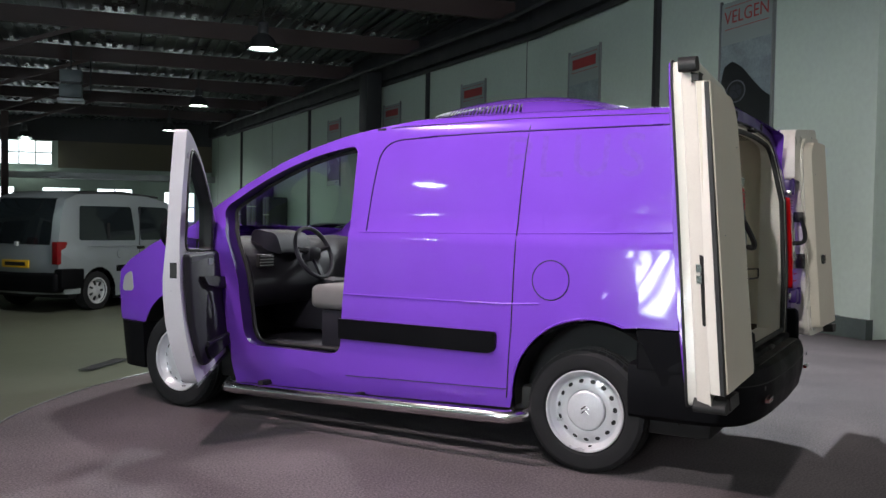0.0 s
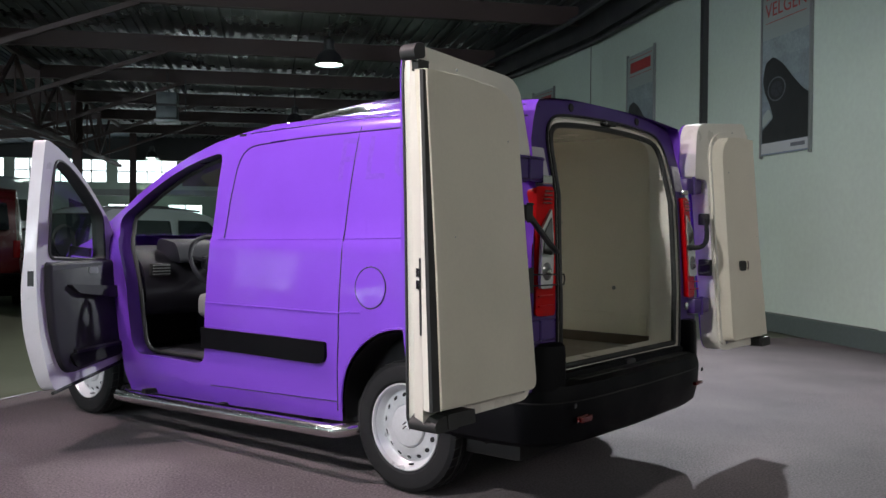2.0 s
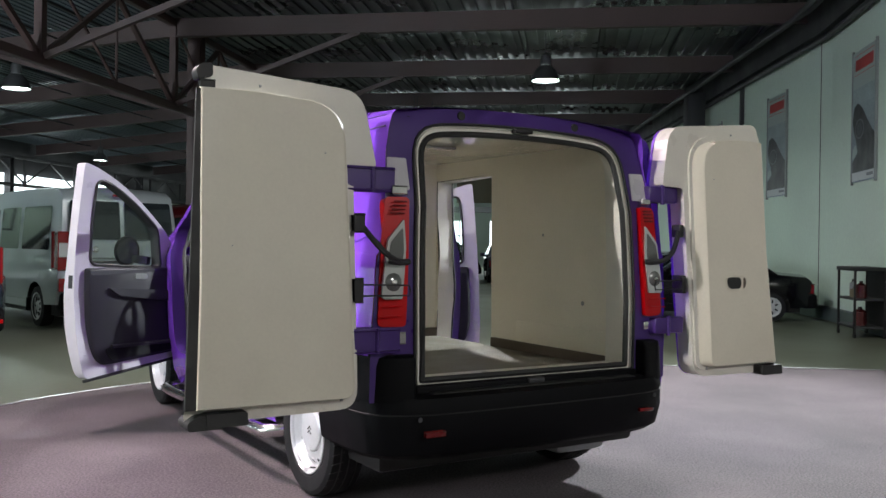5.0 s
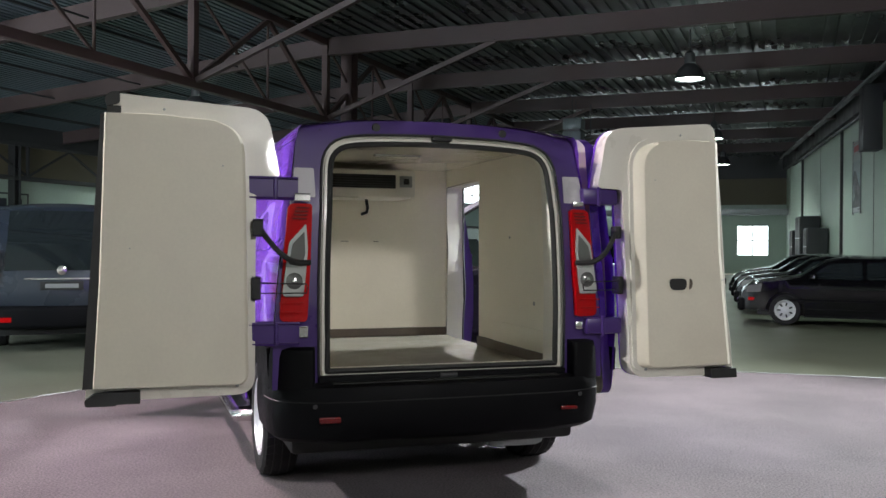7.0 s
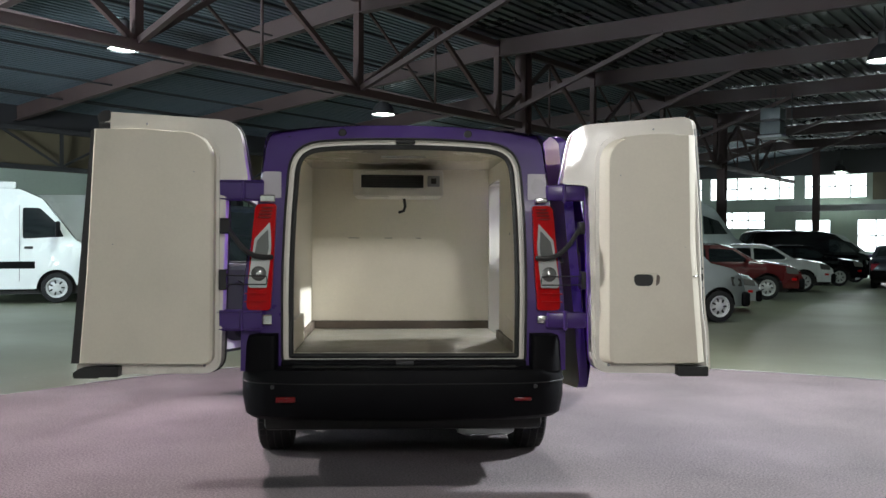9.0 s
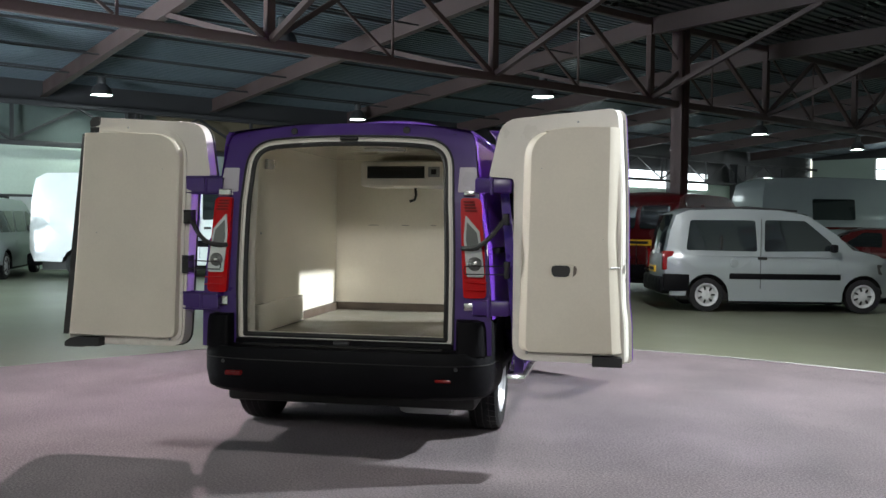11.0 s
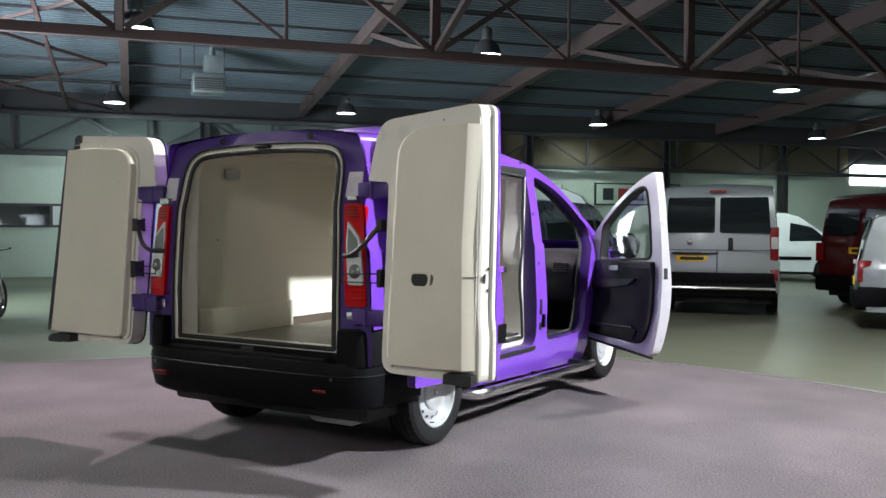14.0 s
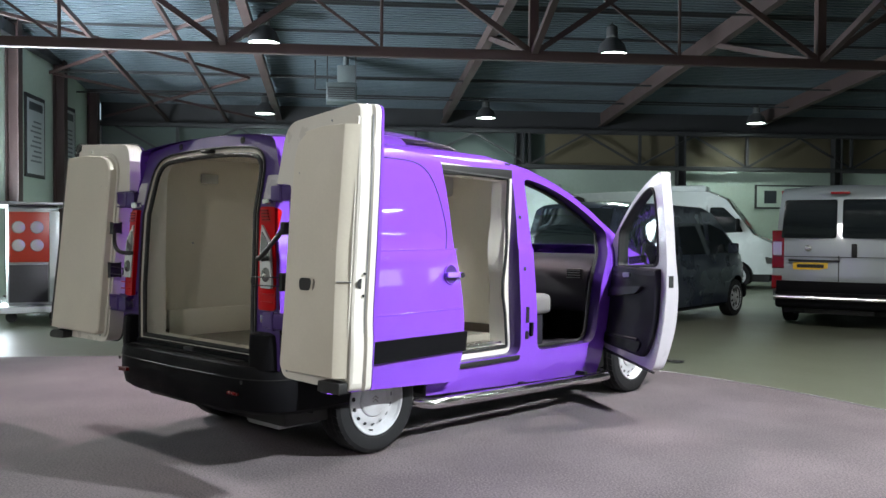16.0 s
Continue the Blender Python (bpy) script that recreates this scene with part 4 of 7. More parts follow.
for s in (-1, 1):
    holes = [CAB_DOOR] + ([SLIDE] if s > 0 else [])
    bm = bend(sheet(OUTLINE, holes, CUT_Y, CUT_Z), lambda u, v: (s * side_x(u, v), u, v))
    part("body_side", bm, "purple", van, "glossy purple body side", 60)
    # jamb in the darkened purple, so its shade is in the colour
    part("door_jamb", ring(CAB_DOOR, lambda u, v: (s * side_x(u, v), u, v), lambda u, v: (s * (side_x(u, v) - 0.11), u, v)), "purple_shade", van, "purple painted door jamb", 50)
    part("door_seal", tube([(s * (side_x(u, v) - 0.10), u, v) for u, v in grown(CAB_DOOR, -0.012)], 0.014, 6, closed=True), "rubber", van)
    part("sill_step", box(s * 0.60, s * 0.85, 1.60, 2.42, 0.44, 0.50, 0.012), "trim", van)

# roof, windscreen, bonnet, nose
def roof_at(u, v):
    y = -0.66 + u * (1.80 + 0.66)
    z = interp(y, EDGE)
    xe = side_x(y, z)
    y2 = y + (0.09 * u ** 6 + 0.09 * (1 - u) ** 10) * (1 - (2 * v - 1) ** 2)
    return ((2 * v - 1) * xe, y2, z + 0.058 * (1 - abs(2 * v - 1) ** 2.6))


part("roof", surface(24, 16, roof_at), "purple", van)


def screen_at(u, v):
    y = 1.80 + u * (2.96 - 1.80)
    z = interp(y, EDGE)
    xe, k = side_x(y, z) - 0.005, 1 - (2 * v - 1) ** 2
    return ((2 * v - 1) * xe, y + (0.10 + 0.14 * u) * k, z + (0.05 - 0.03 * u) * k)


pane = part("windscreen", surface(10, 12, screen_at), "glass", van, "clear windscreen")
pane.visible_shadow = False


def bonnet_at(u, v):
    y = 2.96 + u * (3.75 - 2.96)
    z = interp(y, EDGE)
    k = 1 - (2 * v - 1) ** 2
    return ((2 * v - 1) * side_x(y, z), y + (0.22 - 0.06 * u) * k, z + (0.02 + 0.03 * u) * k)


part("bonnet", surface(8, 12, bonnet_at), "purple", van)


def nose_at(u, v):
    z = 0.93 - 0.36 * u
    k = 1 - abs(2 * v - 1) ** 2.4
    return ((2 * v - 1) * side_x(3.75, z), 3.75 + (0.16 + 0.06 * u) * k, z + 0.05 * k * (1 - u))


part("front_panel", surface(4, 12, nose_at), "purple", van)
plan = rounded([(-0.90, 3.40), (-0.86, 3.70), (-0.45, 3.96), (0.45, 3.96), (0.86, 3.70), (0.90, 3.40)], [0, 0.15, 0.3, 0.3, 0.15, 0], 5)
part("front_bumper", slab(plan, lambda u, v: (u * 0.97, 3.40 + (v - 3.40) * 0.93, 0.24), lambda u, v: (u, v, 0.57)), "black_plastic", van, "black plastic front bumper")
for s in (-1, 1):
    part("headlight", slab(rounded([(3.55, 0.79), (3.71, 0.78), (3.69, 0.89), (3.58, 0.94)], 0.04), lambda u, v: (s * (side_x(u, v) - 0.03), u, v), lambda u, v: (s * (side_x(u, v) + 0.004), u, v)),
         "clear_lens", van, "clear headlight lens")
    # wheel housings
    for cy in (0.0, 3.0):
        pts = arc(cy, 0.36, 0.455, -5, 185, 16)
        bm = bmesh.new()
        a = [bm.verts.new((s * (side_x(y, z) - 0.004), y, z)) for y, z in pts]
        b = [bm.verts.new((s * 0.722, y, z)) for y, z in pts]
        for i in range(len(a) - 1):
            bm.faces.new((a[i], a[i + 1], b[i + 1], b[i]))
        bm.faces.new(b)
        part("wheel_housing", bm, "black", van)

# cab interior
part("cab_floor", box(-0.82, 0.82, 1.45, 3.0, 0.42, 0.47), "trim", van)
part("bulkhead", box(-0.80, 0.80, 1.40, 1.46, 0.40, 1.90), "trim", van)
part("headliner", surface(8, 8, lambda u, v: ((2 * v - 1) * 0.70, 1.46 + 0.44 * u, 1.90 - 0.10 * u + 0.03 * (1 - (2 * v - 1) ** 2))), "trim", van, "dark grey headliner")
part("firewall", box(-0.80, 0.80, 2.92, 2.96, 0.42, 1.10), "black", van)
dash = part("dashboard", slab(rounded([(2.96, 0.72), (2.52, 0.72), (2.44, 0.86), (2.48, 1.06), (2.62, 1.17), (2.98, 1.20)], [0, 0.05, 0.06, 0.06, 0.1, 0], 4),
                              lambda u, v: (-0.80, u, v), lambda u, v: (0.80, u, v)), "trim", van, "dark grey moulded dashboard")
part("instrument_hood", slab(rounded([(2.40, 1.08), (2.70, 1.14), (2.68, 1.26), (2.46, 1.23)], 0.05), lambda u, v: (-0.56, u, v), lambda u, v: (-0.22, u, v)), "trim", dash)
for x in (-0.70, 0.70):
    part("air_vent", box(x - 0.075, x + 0.075, 2.425, 2.46, 1.0, 1.09, 0.012), "black", dash)
    for k in range(4):
        part("slat", box(x - 0.065, x + 0.065, 2.415, 2.43, 1.012 + 0.02 * k, 1.018 + 0.02 * k), "grey_steel", dash)
steer = part("steering_wheel", tube([(-0.39 + 0.185 * math.cos(a), 2.24 + 0.075 * math.sin(a) + 0.02, 1.10 + 0.17 * math.sin(a)) for a in np.linspace(0, math.tau, 28, endpoint=False)], 0.016, 8, closed=True), "trim", van)
part("hub", box(-0.46, -0.32, 2.24, 2.33, 1.04, 1.14, 0.03), "trim", steer)
for a in (0.2, math.pi - 0.2, -math.pi / 2):
    part("spoke", bar((-0.39, 2.28, 1.09), (-0.39 + 0.18 * math.cos(a), 2.26 + 0.075 * math.sin(a), 1.10 + 0.165 * math.sin(a)), 0.04, 0.02), "trim", steer)
for x, w in ((-0.42, 0.25), (0.36, 0.38)):
    seat = part("seat_cushion", box(x - w, x + w, 1.55, 2.08, 0.74, 0.90, 0.045, seg=3), "seat", van, "grey cloth seat cushion")
    part("seat_base", box(x - w + 0.03, x + w - 0.03, 1.56, 2.0, 0.47, 0.74, 0.02), "trim", seat)
part("gear_console", box(-0.10, 0.14, 2.3, 2.9, 0.5, 0.9, 0.05), "trim", van)

# cargo box
part("cargo_floor", box(-0.70, 0.70, -0.60, 1.40, 0.58, 0.64), "cargo_floor", van, "grey ribbed cargo floor")
NOTCH = [(0.46, 0.58), (0.46, 0.82), (-0.49, 0.82), (-0.49, 0.58)]
part("lining_left", bend(sheet([(1.40, 0.58), (1.40, 1.905), (-0.56, 1.905), (-0.56, 0.58)] + NOTCH[::-1]), lambda u, v: (-0.70, u, v)), "lining", van, "cream laminate lining")
part("lining_front", box(-0.70, 0.70, 1.375, 1.40, 0.64, 1.90), "lining", van, "cream laminate bulkhead lining")
part("lining_roof", box(-0.70, 0.70, -0.56, 1.40, 1.90, 1.915), "roof_lining", van, "cream laminate roof lining")
lin = grown(rounded([(0.577, 0.495), (1.435, 0.495), (1.395, 1.1), (1.435, 1.55), (1.44, 1.835), (0.60, 1.86)], [0.08, 0.08, 0.3, 0.3, 0.07, 0.08], 5), -0.068)
bm = sheet([(1.40, 0.52), (1.40, 1.905), (-0.56, 1.905), (-0.56, 0.58), (-0.49, 0.58), (-0.49, 0.82), (0.33, 0.82), (0.33, 0.50)], [lin])
part("lining_right", bend(bm, lambda u, v: (0.70, u, v), 0), "lining", van, "cream laminate lining with a doorway")
WAVE = [(0.5, 0.0), (0.75, 0.004), (0.92, -0.022), (1.05, -0.018), (1.2, 0.012), (1.35, 0.012), (1.5, -0.004), (1.83, 0.0)]
part("doorway_lining", ring(lin, lambda u, v: (0.70, u - (0.01 + interp(v, WAVE) if u > 1 else 0), v), lambda u, v: (0.835, u + (0.008 + interp(v, WAVE) if u > 1 else 0), v)), "white_lining", van, "white moulded doorway lining", 50)
part("doorway_seal", tube([(0.838, u + (interp(v, WAVE) if u > 1 else 0), v) for u, v in grown(SLIDE, -0.052)], 0.012, 6, closed=True), "rubber", van)
bm = sheet(grown(SLIDE, 0.0), [grown(SLIDE, -0.062)])
part("doorway_frame", bend(bm, lambda u, v: (0.832, u, v)), "door_shell", van, "grey-white inner doorway frame")
# this jamb's shade is coloured in too, with the darkened purple
part("doorway_jamb", ring(SLIDE, lambda u, v: (side_x(u, v), u, v), lambda u, v: (0.832, u, v)), "purple_shade", van, "purple doorway jamb", 50)
part("scuff_plate", box(0.705, 0.83, 0.45, 1.33, 0.575, 0.59), "stainless", van, "ribbed steel scuff plate")
for k in range(16):
    part("scuff_rib", box(0.72, 0.82, 0.48 + 0.05 * k, 0.50 + 0.05 * k, 0.59, 0.596), "stainless", van)
for x0, x1, y0, y1 in ((-0.70, 0.70, 1.35, 1.375), (-0.70, -0.675, -0.56, 1.35), (0.675, 0.70, -0.56, 0.62)):
    part("kick_strip", box(x0, x1, y0, y1, 0.64, 0.70), "kick", van, "dark kick strip along the cargo floor")
for x0, x1, y1 in ((-0.699, -0.672, 0.47), (0.690, 0.699, 0.36)):
    part("wheel_arch_box", box(x0, x1, -0.50, y1, 0.64, 0.83, 0.004), "lining", van, "cream boxed wheel arch")
evap = part("evaporator", box(-0.36, 0.31, 0.90, 1.376, 1.66, 1.86, 0.025), "white_lining", van, "white evaporator unit under the roof")
part("air_grille", box(-0.30, 0.16, 0.89, 0.92, 1.725, 1.82, 0.004), "black", evap)
for k in range(5):
    part("slat", box(-0.295, 0.155, 0.882, 0.892, 1.738 + 0.017 * k, 1.742 + 0.017 * k), "dark_steel", evap)
part("switch_plate", box(0.19, 0.28, 0.885, 0.905, 1.735, 1.815, 0.004), "grey_steel", evap)
part("rocker", box(0.215, 0.255, 0.876, 0.888, 1.755, 1.795, 0.003), "black", evap)
part("drain_hose", tube([(0.02, 1.2, 1.67), (0.03, 1.19, 1.60), (0.02, 1.18, 1.565), (-0.02, 1.17, 1.55)], 0.011, 7), "black", evap)
for x, w in ((-0.42, 0.09), (-0.13, 0.06), (0.12, 0.04)):
    part("scuff_mark", box(x, x + w, 1.373, 1.376, 1.352, 1.357), "cargo_floor", van)
for x, y, z, r in ((0.699, -0.28, 0.98, 0.012), (0.699, 0.10, 1.38, 0.008), (-0.699, -0.30, 1.30, 0.008)):
    part("wall_plug", lathe([(0.001, -0.004 if x > 0 else 0.004), (r, -0.003 if x > 0 else 0.003), (r * 1.1, 0)], 10, "x", (x, y, z)), "grey_steel", van)
part("interior_lamp", box(-0.15, 0.15, 0.25, 0.33, 1.885, 1.90, 0.006), "clear_lens", van)
part("corner_lamp", box(-0.70, -0.675, -0.24, -0.10, 1.73, 1.80, 0.008), "clear_lens", van)

M["lamp_grey"] = principled("smoked_lamp_glass", (0.16, 0.16, 0.155), 0.15, 0.4, Coat_Weight=1.0)
M["dark_lens"] = principled("dark_red_lens", (0.12, 0.002, 0.003), 0.2, Coat_Weight=0.5)
# rear frame and opening
REAR_OPEN = rounded([(-0.685, 0.63), (0.685, 0.63), (0.69, 1.2), (0.655, 1.88), (0.3, 1.917), (-0.3, 1.917), (-0.655, 1.88), (-0.69, 1.2)], [0.06, 0.06, 0.3, 0.17, 0.3, 0.3, 0.17, 0.3], 6)
out = [(-side_x(-0.68, z) + 0.004, z) for z in (0.60, 0.8, 1.0, 1.2, 1.4, 1.6, 1.75, 1.88, 1.935)]
out = out + [(-0.5, 1.972), (-0.25, 1.988), (0, 1.993), (0.25, 1.988), (0.5, 1.972)] + [(-x, z) for x, z in out[::-1]]
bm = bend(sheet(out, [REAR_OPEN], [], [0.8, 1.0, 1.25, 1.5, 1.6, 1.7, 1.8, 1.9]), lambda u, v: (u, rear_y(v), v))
# rear frame takes the darkened body paint: shade put into its colour
part("rear_frame", bm, "purple_shade", van, "purple rear door frame")
inner = grown(REAR_OPEN, -0.052)
part("opening_seal", tube([(u, rear_y(v) - 0.004, v) for u, v in grown(REAR_OPEN, -0.004)], 0.007, 7, closed=True), "rubber", van, "thin black seal round the rear opening")
part("opening_lining", bend(sheet(grown(REAR_OPEN, 0.0), [inner]), lambda u, v: (u, rear_y(v) + 0.012, v)), "white_lining", van, "cream lip round the rear opening")
part("opening_reveal", ring(inner, lambda u, v: (u, rear_y(v) + 0.012, v), lambda u, v: (u, -0.55, v)), "white_lining", van, "", 50)
part("inner_seal", tube([(u, rear_y(v) + 0.010, v) for u, v in grown(REAR_OPEN, -0.052)], 0.015, 7, closed=True), "rubber", van)
part("opening_lip", ring(grown(REAR_OPEN, -0.02), lambda u, v: (u, rear_y(v) + 0.012, v), lambda u, v: (u, rear_y(v) - 0.004, v)), "white_lining", van, "", 50)
part("sill_plate", box(-0.685, 0.685, -0.745, -0.556, 0.60, 0.662, 0.012), "black_plastic", van, "black plastic loading sill")
part("sill_strip", box(-0.60, 0.60, -0.60, -0.575, 0.662, 0.667, 0.001), "stainless", van, "thin bright strip along the loading sill")
part("roof_catch", box(-0.055, 0.055, -0.63, -0.585, 1.885, 1.905, 0.006), "black", van)
for x in (-0.36, 0.36, -0.66, 0.66):
    part("roof_plug", lathe([(0.001, -0.006), (0.02, -0.006), (0.024, 0)], 12, "y", (x, rear_y(1.94) - 0.001, 1.945 if abs(x) < 0.5 else 1.90)), "black", van)
for s in (-1, 1):
    white = rounded([(s * 0.695, 1.565), (s * 0.815, 1.565), (s * 0.80, 1.715), (s * 0.70, 1.715)], 0.01)
    part("unpainted_corner", slab(white, lambda u, v: (u, rear_y(v) - 0.004, v), lambda u, v: (u, rear_y(v) + 0.01, v)), "door_white", van, "unpainted pale grey corner panel")
    lens = rounded([(s * 0.718, 1.53), (s * 0.835, 1.53), (s * 0.862, 1.25), (s * 0.880, 0.94), (s * 0.745, 0.94), (s * 0.730, 1.2)], [0.02, 0.03, 0.1, 0.03, 0.02, 0.1], 4)
    lamp = part("tail_lamp", slab(lens, lambda u, v: (u * (0.985 if abs(u) > 0.8 else 1), rear_y(v) + 0.16, v), lambda u, v: (u, rear_y(v) - 0.03 + (0.02 if abs(u) > 0.8 else 0), v)), "red_lens", van, "tall red tail lamp with clear panels", 30)
    ins = rounded([(s * 0.750, 1.43), (s * 0.835, 1.335), (s * 0.868, 1.09), (s * 0.862, 1.065), (s * 0.765, 1.065), (s * 0.752, 1.18), (s * 0.742, 1.30)], 0.01, 3)
    part("clear_panel", slab(ins, lambda u, v: (u, rear_y(v) - 0.02, v), lambda u, v: (u, rear_y(v) - 0.034, v)), "clear_lens", lamp)
    up = rounded([(s * 0.760, 1.39), (s * 0.820, 1.325), (s * 0.838, 1.225), (s * 0.770, 1.215), (s * 0.756, 1.28)], 0.008, 3)
    part("reverse_lamp", slab(up, lambda u, v: (u, rear_y(v) - 0.03, v), lambda u, v: (u, rear_y(v) - 0.039, v)), "lamp_grey", lamp)
    bulb = part("indicator", lathe([(0.001, -0.012), (0.03, -0.010), (0.044, 0.0)], 20, "y", (s * 0.81, rear_y(1.13) - 0.032, 1.14)), "lamp_grey", lamp)
    part("bulb", lathe([(0.001, -0.010), (0.012, -0.008), (0.015, 0.0)], 12, "y", (s * 0.81, rear_y(1.13) - 0.040, 1.14)), "stainless", bulb)
    for k in range(4):
        part("inner_reflector", box(s * (0.735 + 0.004 * k), s * (0.80 + 0.006 * k), rear_y(1.45) - 0.032, rear_y(1.45) - 0.026, 1.505 - 0.018 * k, 1.512 - 0.018 * k), "dark_lens", lamp)
    for z in (1.03, 0.985):
        part("lens_rib", box(s * 0.77, s * 0.885, rear_y(1.0) - 0.036, rear_y(1.0) - 0.028, z, z + 0.006), "red_lens", lamp)
    part("lamp_clip", box(s * 0.735, s * 0.80, -0.715, -0.68, 1.545, 1.575, 0.006), "stainless", van)
    part("lamp_clip", box(s * 0.745, s * 0.80, -0.735, -0.69, 0.865, 0.91, 0.006), "stainless", van)

# rear bumper
half = rounded([(0.925, -0.20), (0.925, -0.58), (0.885, -0.755), (0.66, -0.845), (0, -0.86)], [0, 0.1, 0.12, 0.2, 0], 4)
plan = [(-x, y) for x, y in half] + half[-2::-1]
bm = bmesh.new()
rings = []
for z, k, dy in ((0.335, 0.955, 0.05), (0.36, 0.985, 0.02), (0.46, 1.0, 0.0), (0.57, 1.0, 0.0), (0.615, 0.99, 0.012), (0.628, 0.97, 0.05)):
    rings.append([bm.verts.new((x * k, min(-0.2, y + dy), z)) for x, y in plan])
for q, r in zip(rings, rings[1:]):
    for i in range(len(plan) - 1):
        bm.faces.new((q[i], q[i + 1], r[i + 1], r[i]))
bm.faces.new(rings[0])
bm.faces.new(rings[-1])
bumper = part("rear_bumper", bm, "black_plastic", van, "black plastic rear bumper", 40)
for s in (-1, 1):
    corner = rounded([(s * 0.925, -0.24), (s * 0.928, -0.58), (s * 0.885, -0.755), (s * 0.71, -0.80), (s * 0.70, -0.70), (s * 0.80, -0.24)], [0.02, 0.1, 0.1, 0.03, 0.03, 0.02], 4)
    bm = bmesh.new()
    rr = [[bm.verts.new((x - s * t * 0.03 * (abs(x) > 0.8), y + t * 0.015, z)) for x, y in corner] for z, t in ((0.60, 0), (0.76, 0.2), (0.80, 0.5), (0.812, 1.6))]
    for q, r in zip(rr, rr[1:]):
        for i in range(len(corner)):
            bm.faces.new((q[i], q[(i + 1) % len(corner)], r[(i + 1) % len(corner)], r[i]))
    bm.faces.new(rr[-1])
    part("bumper_corner", bm, "black_plastic", bumper, "", 40)
    part("side_skirt", slab(rounded([(-0.235, 0.80), (-0.60, 0.80), (-0.60, 0.36), (-0.40, 0.36), (-0.37, 0.55)], 0.03), lambda u, v: (s * (side_x(u, v) - 0.03), u, v), lambda u, v: (s * (side_x(u, v) + 0.006), u, v)), "black_plastic", bumper)
    part("reflector", box(s * 0.60, s * 0.695, -0.862, -0.84, 0.452, 0.471, 0.004), "dark_lens", bumper, "red reflector")
    part("parking_sensor", lathe([(0.001, -0.004), (0.011, -0.004), (0.012, 0)], 12, "y", (s * 0.72, -0.842, 0.53)), "dark_steel", bumper)
part("tread_strip", box(-0.62, 0.62, -0.80, -0.69, 0.628, 0.634, 0.002), "rubber", bumper)
part("lock_striker", box(-0.05, 0.05, -0.76, -0.72, 0.634, 0.66, 0.008), "dark_steel", bumper)
part("bumper_groove", tube([(x * 1.002, y - 0.001, 0.545) for x, y in plan if y < -0.5], 0.004, 5), "black", bumper)
part("underbody", box(-0.80, 0.80, -0.60, 3.5, 0.24, 0.42, 0.03), "black", van)
part("rear_axle", tube([(-0.72, 0, 0.30), (0.72, 0, 0.30)], 0.05, 10), "black", van)
part("exhaust_box", box(0.30, 0.66, -0.55, -0.15, 0.19, 0.31, 0.05), "grey_steel", van, "dull steel exhaust silencer")

# lines, mouldings, filler cap, steps
for s in (-1, 1):
    part("side_moulding", slab(rounded([(0.55, 0.605) if s < 0 else (-0.3, 0.6), (1.625, 0.605), (1.625, 0.728), (0.55, 0.728)], [0.07, 0.0, 0.0, 0.02], 4) if s < 0 else [(1.52, 0.62), (1.545, 0.62), (1.545, 0.72), (1.52, 0.72)],
                               lambda u, v: (s * (side_x(u, v) - 0.005), u, v), lambda u, v: (s * (side_x(u, v) + 0.022), u, v)), "black_plastic", van, "black plastic side moulding", 25)
    y0, y1 = 0.40, 2.58
    part("side_step", tube([(s * 0.78, y0 - 0.03, 0.29), (s * 0.90, y0, 0.275), (s * 0.965, y0 + 0.07, 0.265), (s * 0.97, y0 + 0.2, 0.262), (s * 0.97, y1 - 0.2, 0.215), (s * 0.965, y1 - 0.07, 0.213), (s * 0.90, y1, 0.222), (s * 0.78, y1 + 0.03, 0.23)],
                            [0.03, 0.036, 0.038, 0.038, 0.038, 0.038, 0.036, 0.03], 14), "stainless", van, "polished steel side step tube")
    for y in (0.75, 1.5, 2.25):
        part("step_bracket", box(s * 0.72, s * 0.95, y - 0.02, y + 0.02, 0.245, 0.275), "black", van)
part("rear_seam", groove(densify([(0.50, 0.36), (0.462, 0.75), (0.452, 1.2), (0.442, 1.6), (0.43, 1.93)]), -1), "black", van)
part("sill_seam", groove(densify([(0.49, 0.41), (1.60, 0.372)]), -1, 0.004), "purple_shade", van)
# pressed lines drawn as dark purple tubes, the shade of the creases
part("pressed_line", groove(densify(rounded([(1.455, 1.272), (1.435, 1.55), (1.40, 1.815), (0.9, 1.845), (-0.62, 1.86)], [0, 0.2, 0.14, 0.3, 0], 6)), -1, 0.005), "purple_shade", van)
part("pressed_line", groove(densify([(1.36, 1.90), (0.5, 1.925), (-0.6, 1.915)]), -1, 0.004), "purple_shade", van)
part("crease_line", groove(densify([(1.50, 1.262), (0.5, 1.275), (-0.4, 1.30), (-0.62, 1.36)]), -1, 0.005), "purple", van)
part("lower_crease", groove(densify([(1.60, 0.88), (0.5, 0.885), (0.3, 0.90)]), -1, 0.006), "purple", van)
flap = part("fuel_flap", slab(arc(0.235, 1.03, 0.103, 0, 345, 23), lambda u, v: (-side_x(u, v) + 0.004, u, v), lambda u, v: (-side_x(u, v) - 0.003, u, v)), "purple", van, "round purple fuel filler flap")
part("flap_gap", tube([(-side_x(y, z) - 0.001, y, z) for y, z in arc(0.235, 1.03, 0.107, 0, 345, 23)], 0.003, 5, closed=True), "black", flap)
part("arch_lip", tube([(-side_x(y, z) - 0.001, y, z) for y, z in arc(0.0, 0.37, 0.468, 0, 112, 18)], 0.007, 6), "purple", van)
part("arch_lip", tube([(side_x(y, z) + 0.001, y, z) for y, z in arc(0.0, 0.37, 0.468, 0, 112, 18)], 0.007, 6), "purple", van)
part("door_catch", box(-0.90, -0.84, 1.585, 1.60, 1.0, 1.10, 0.006), "stainless", van)
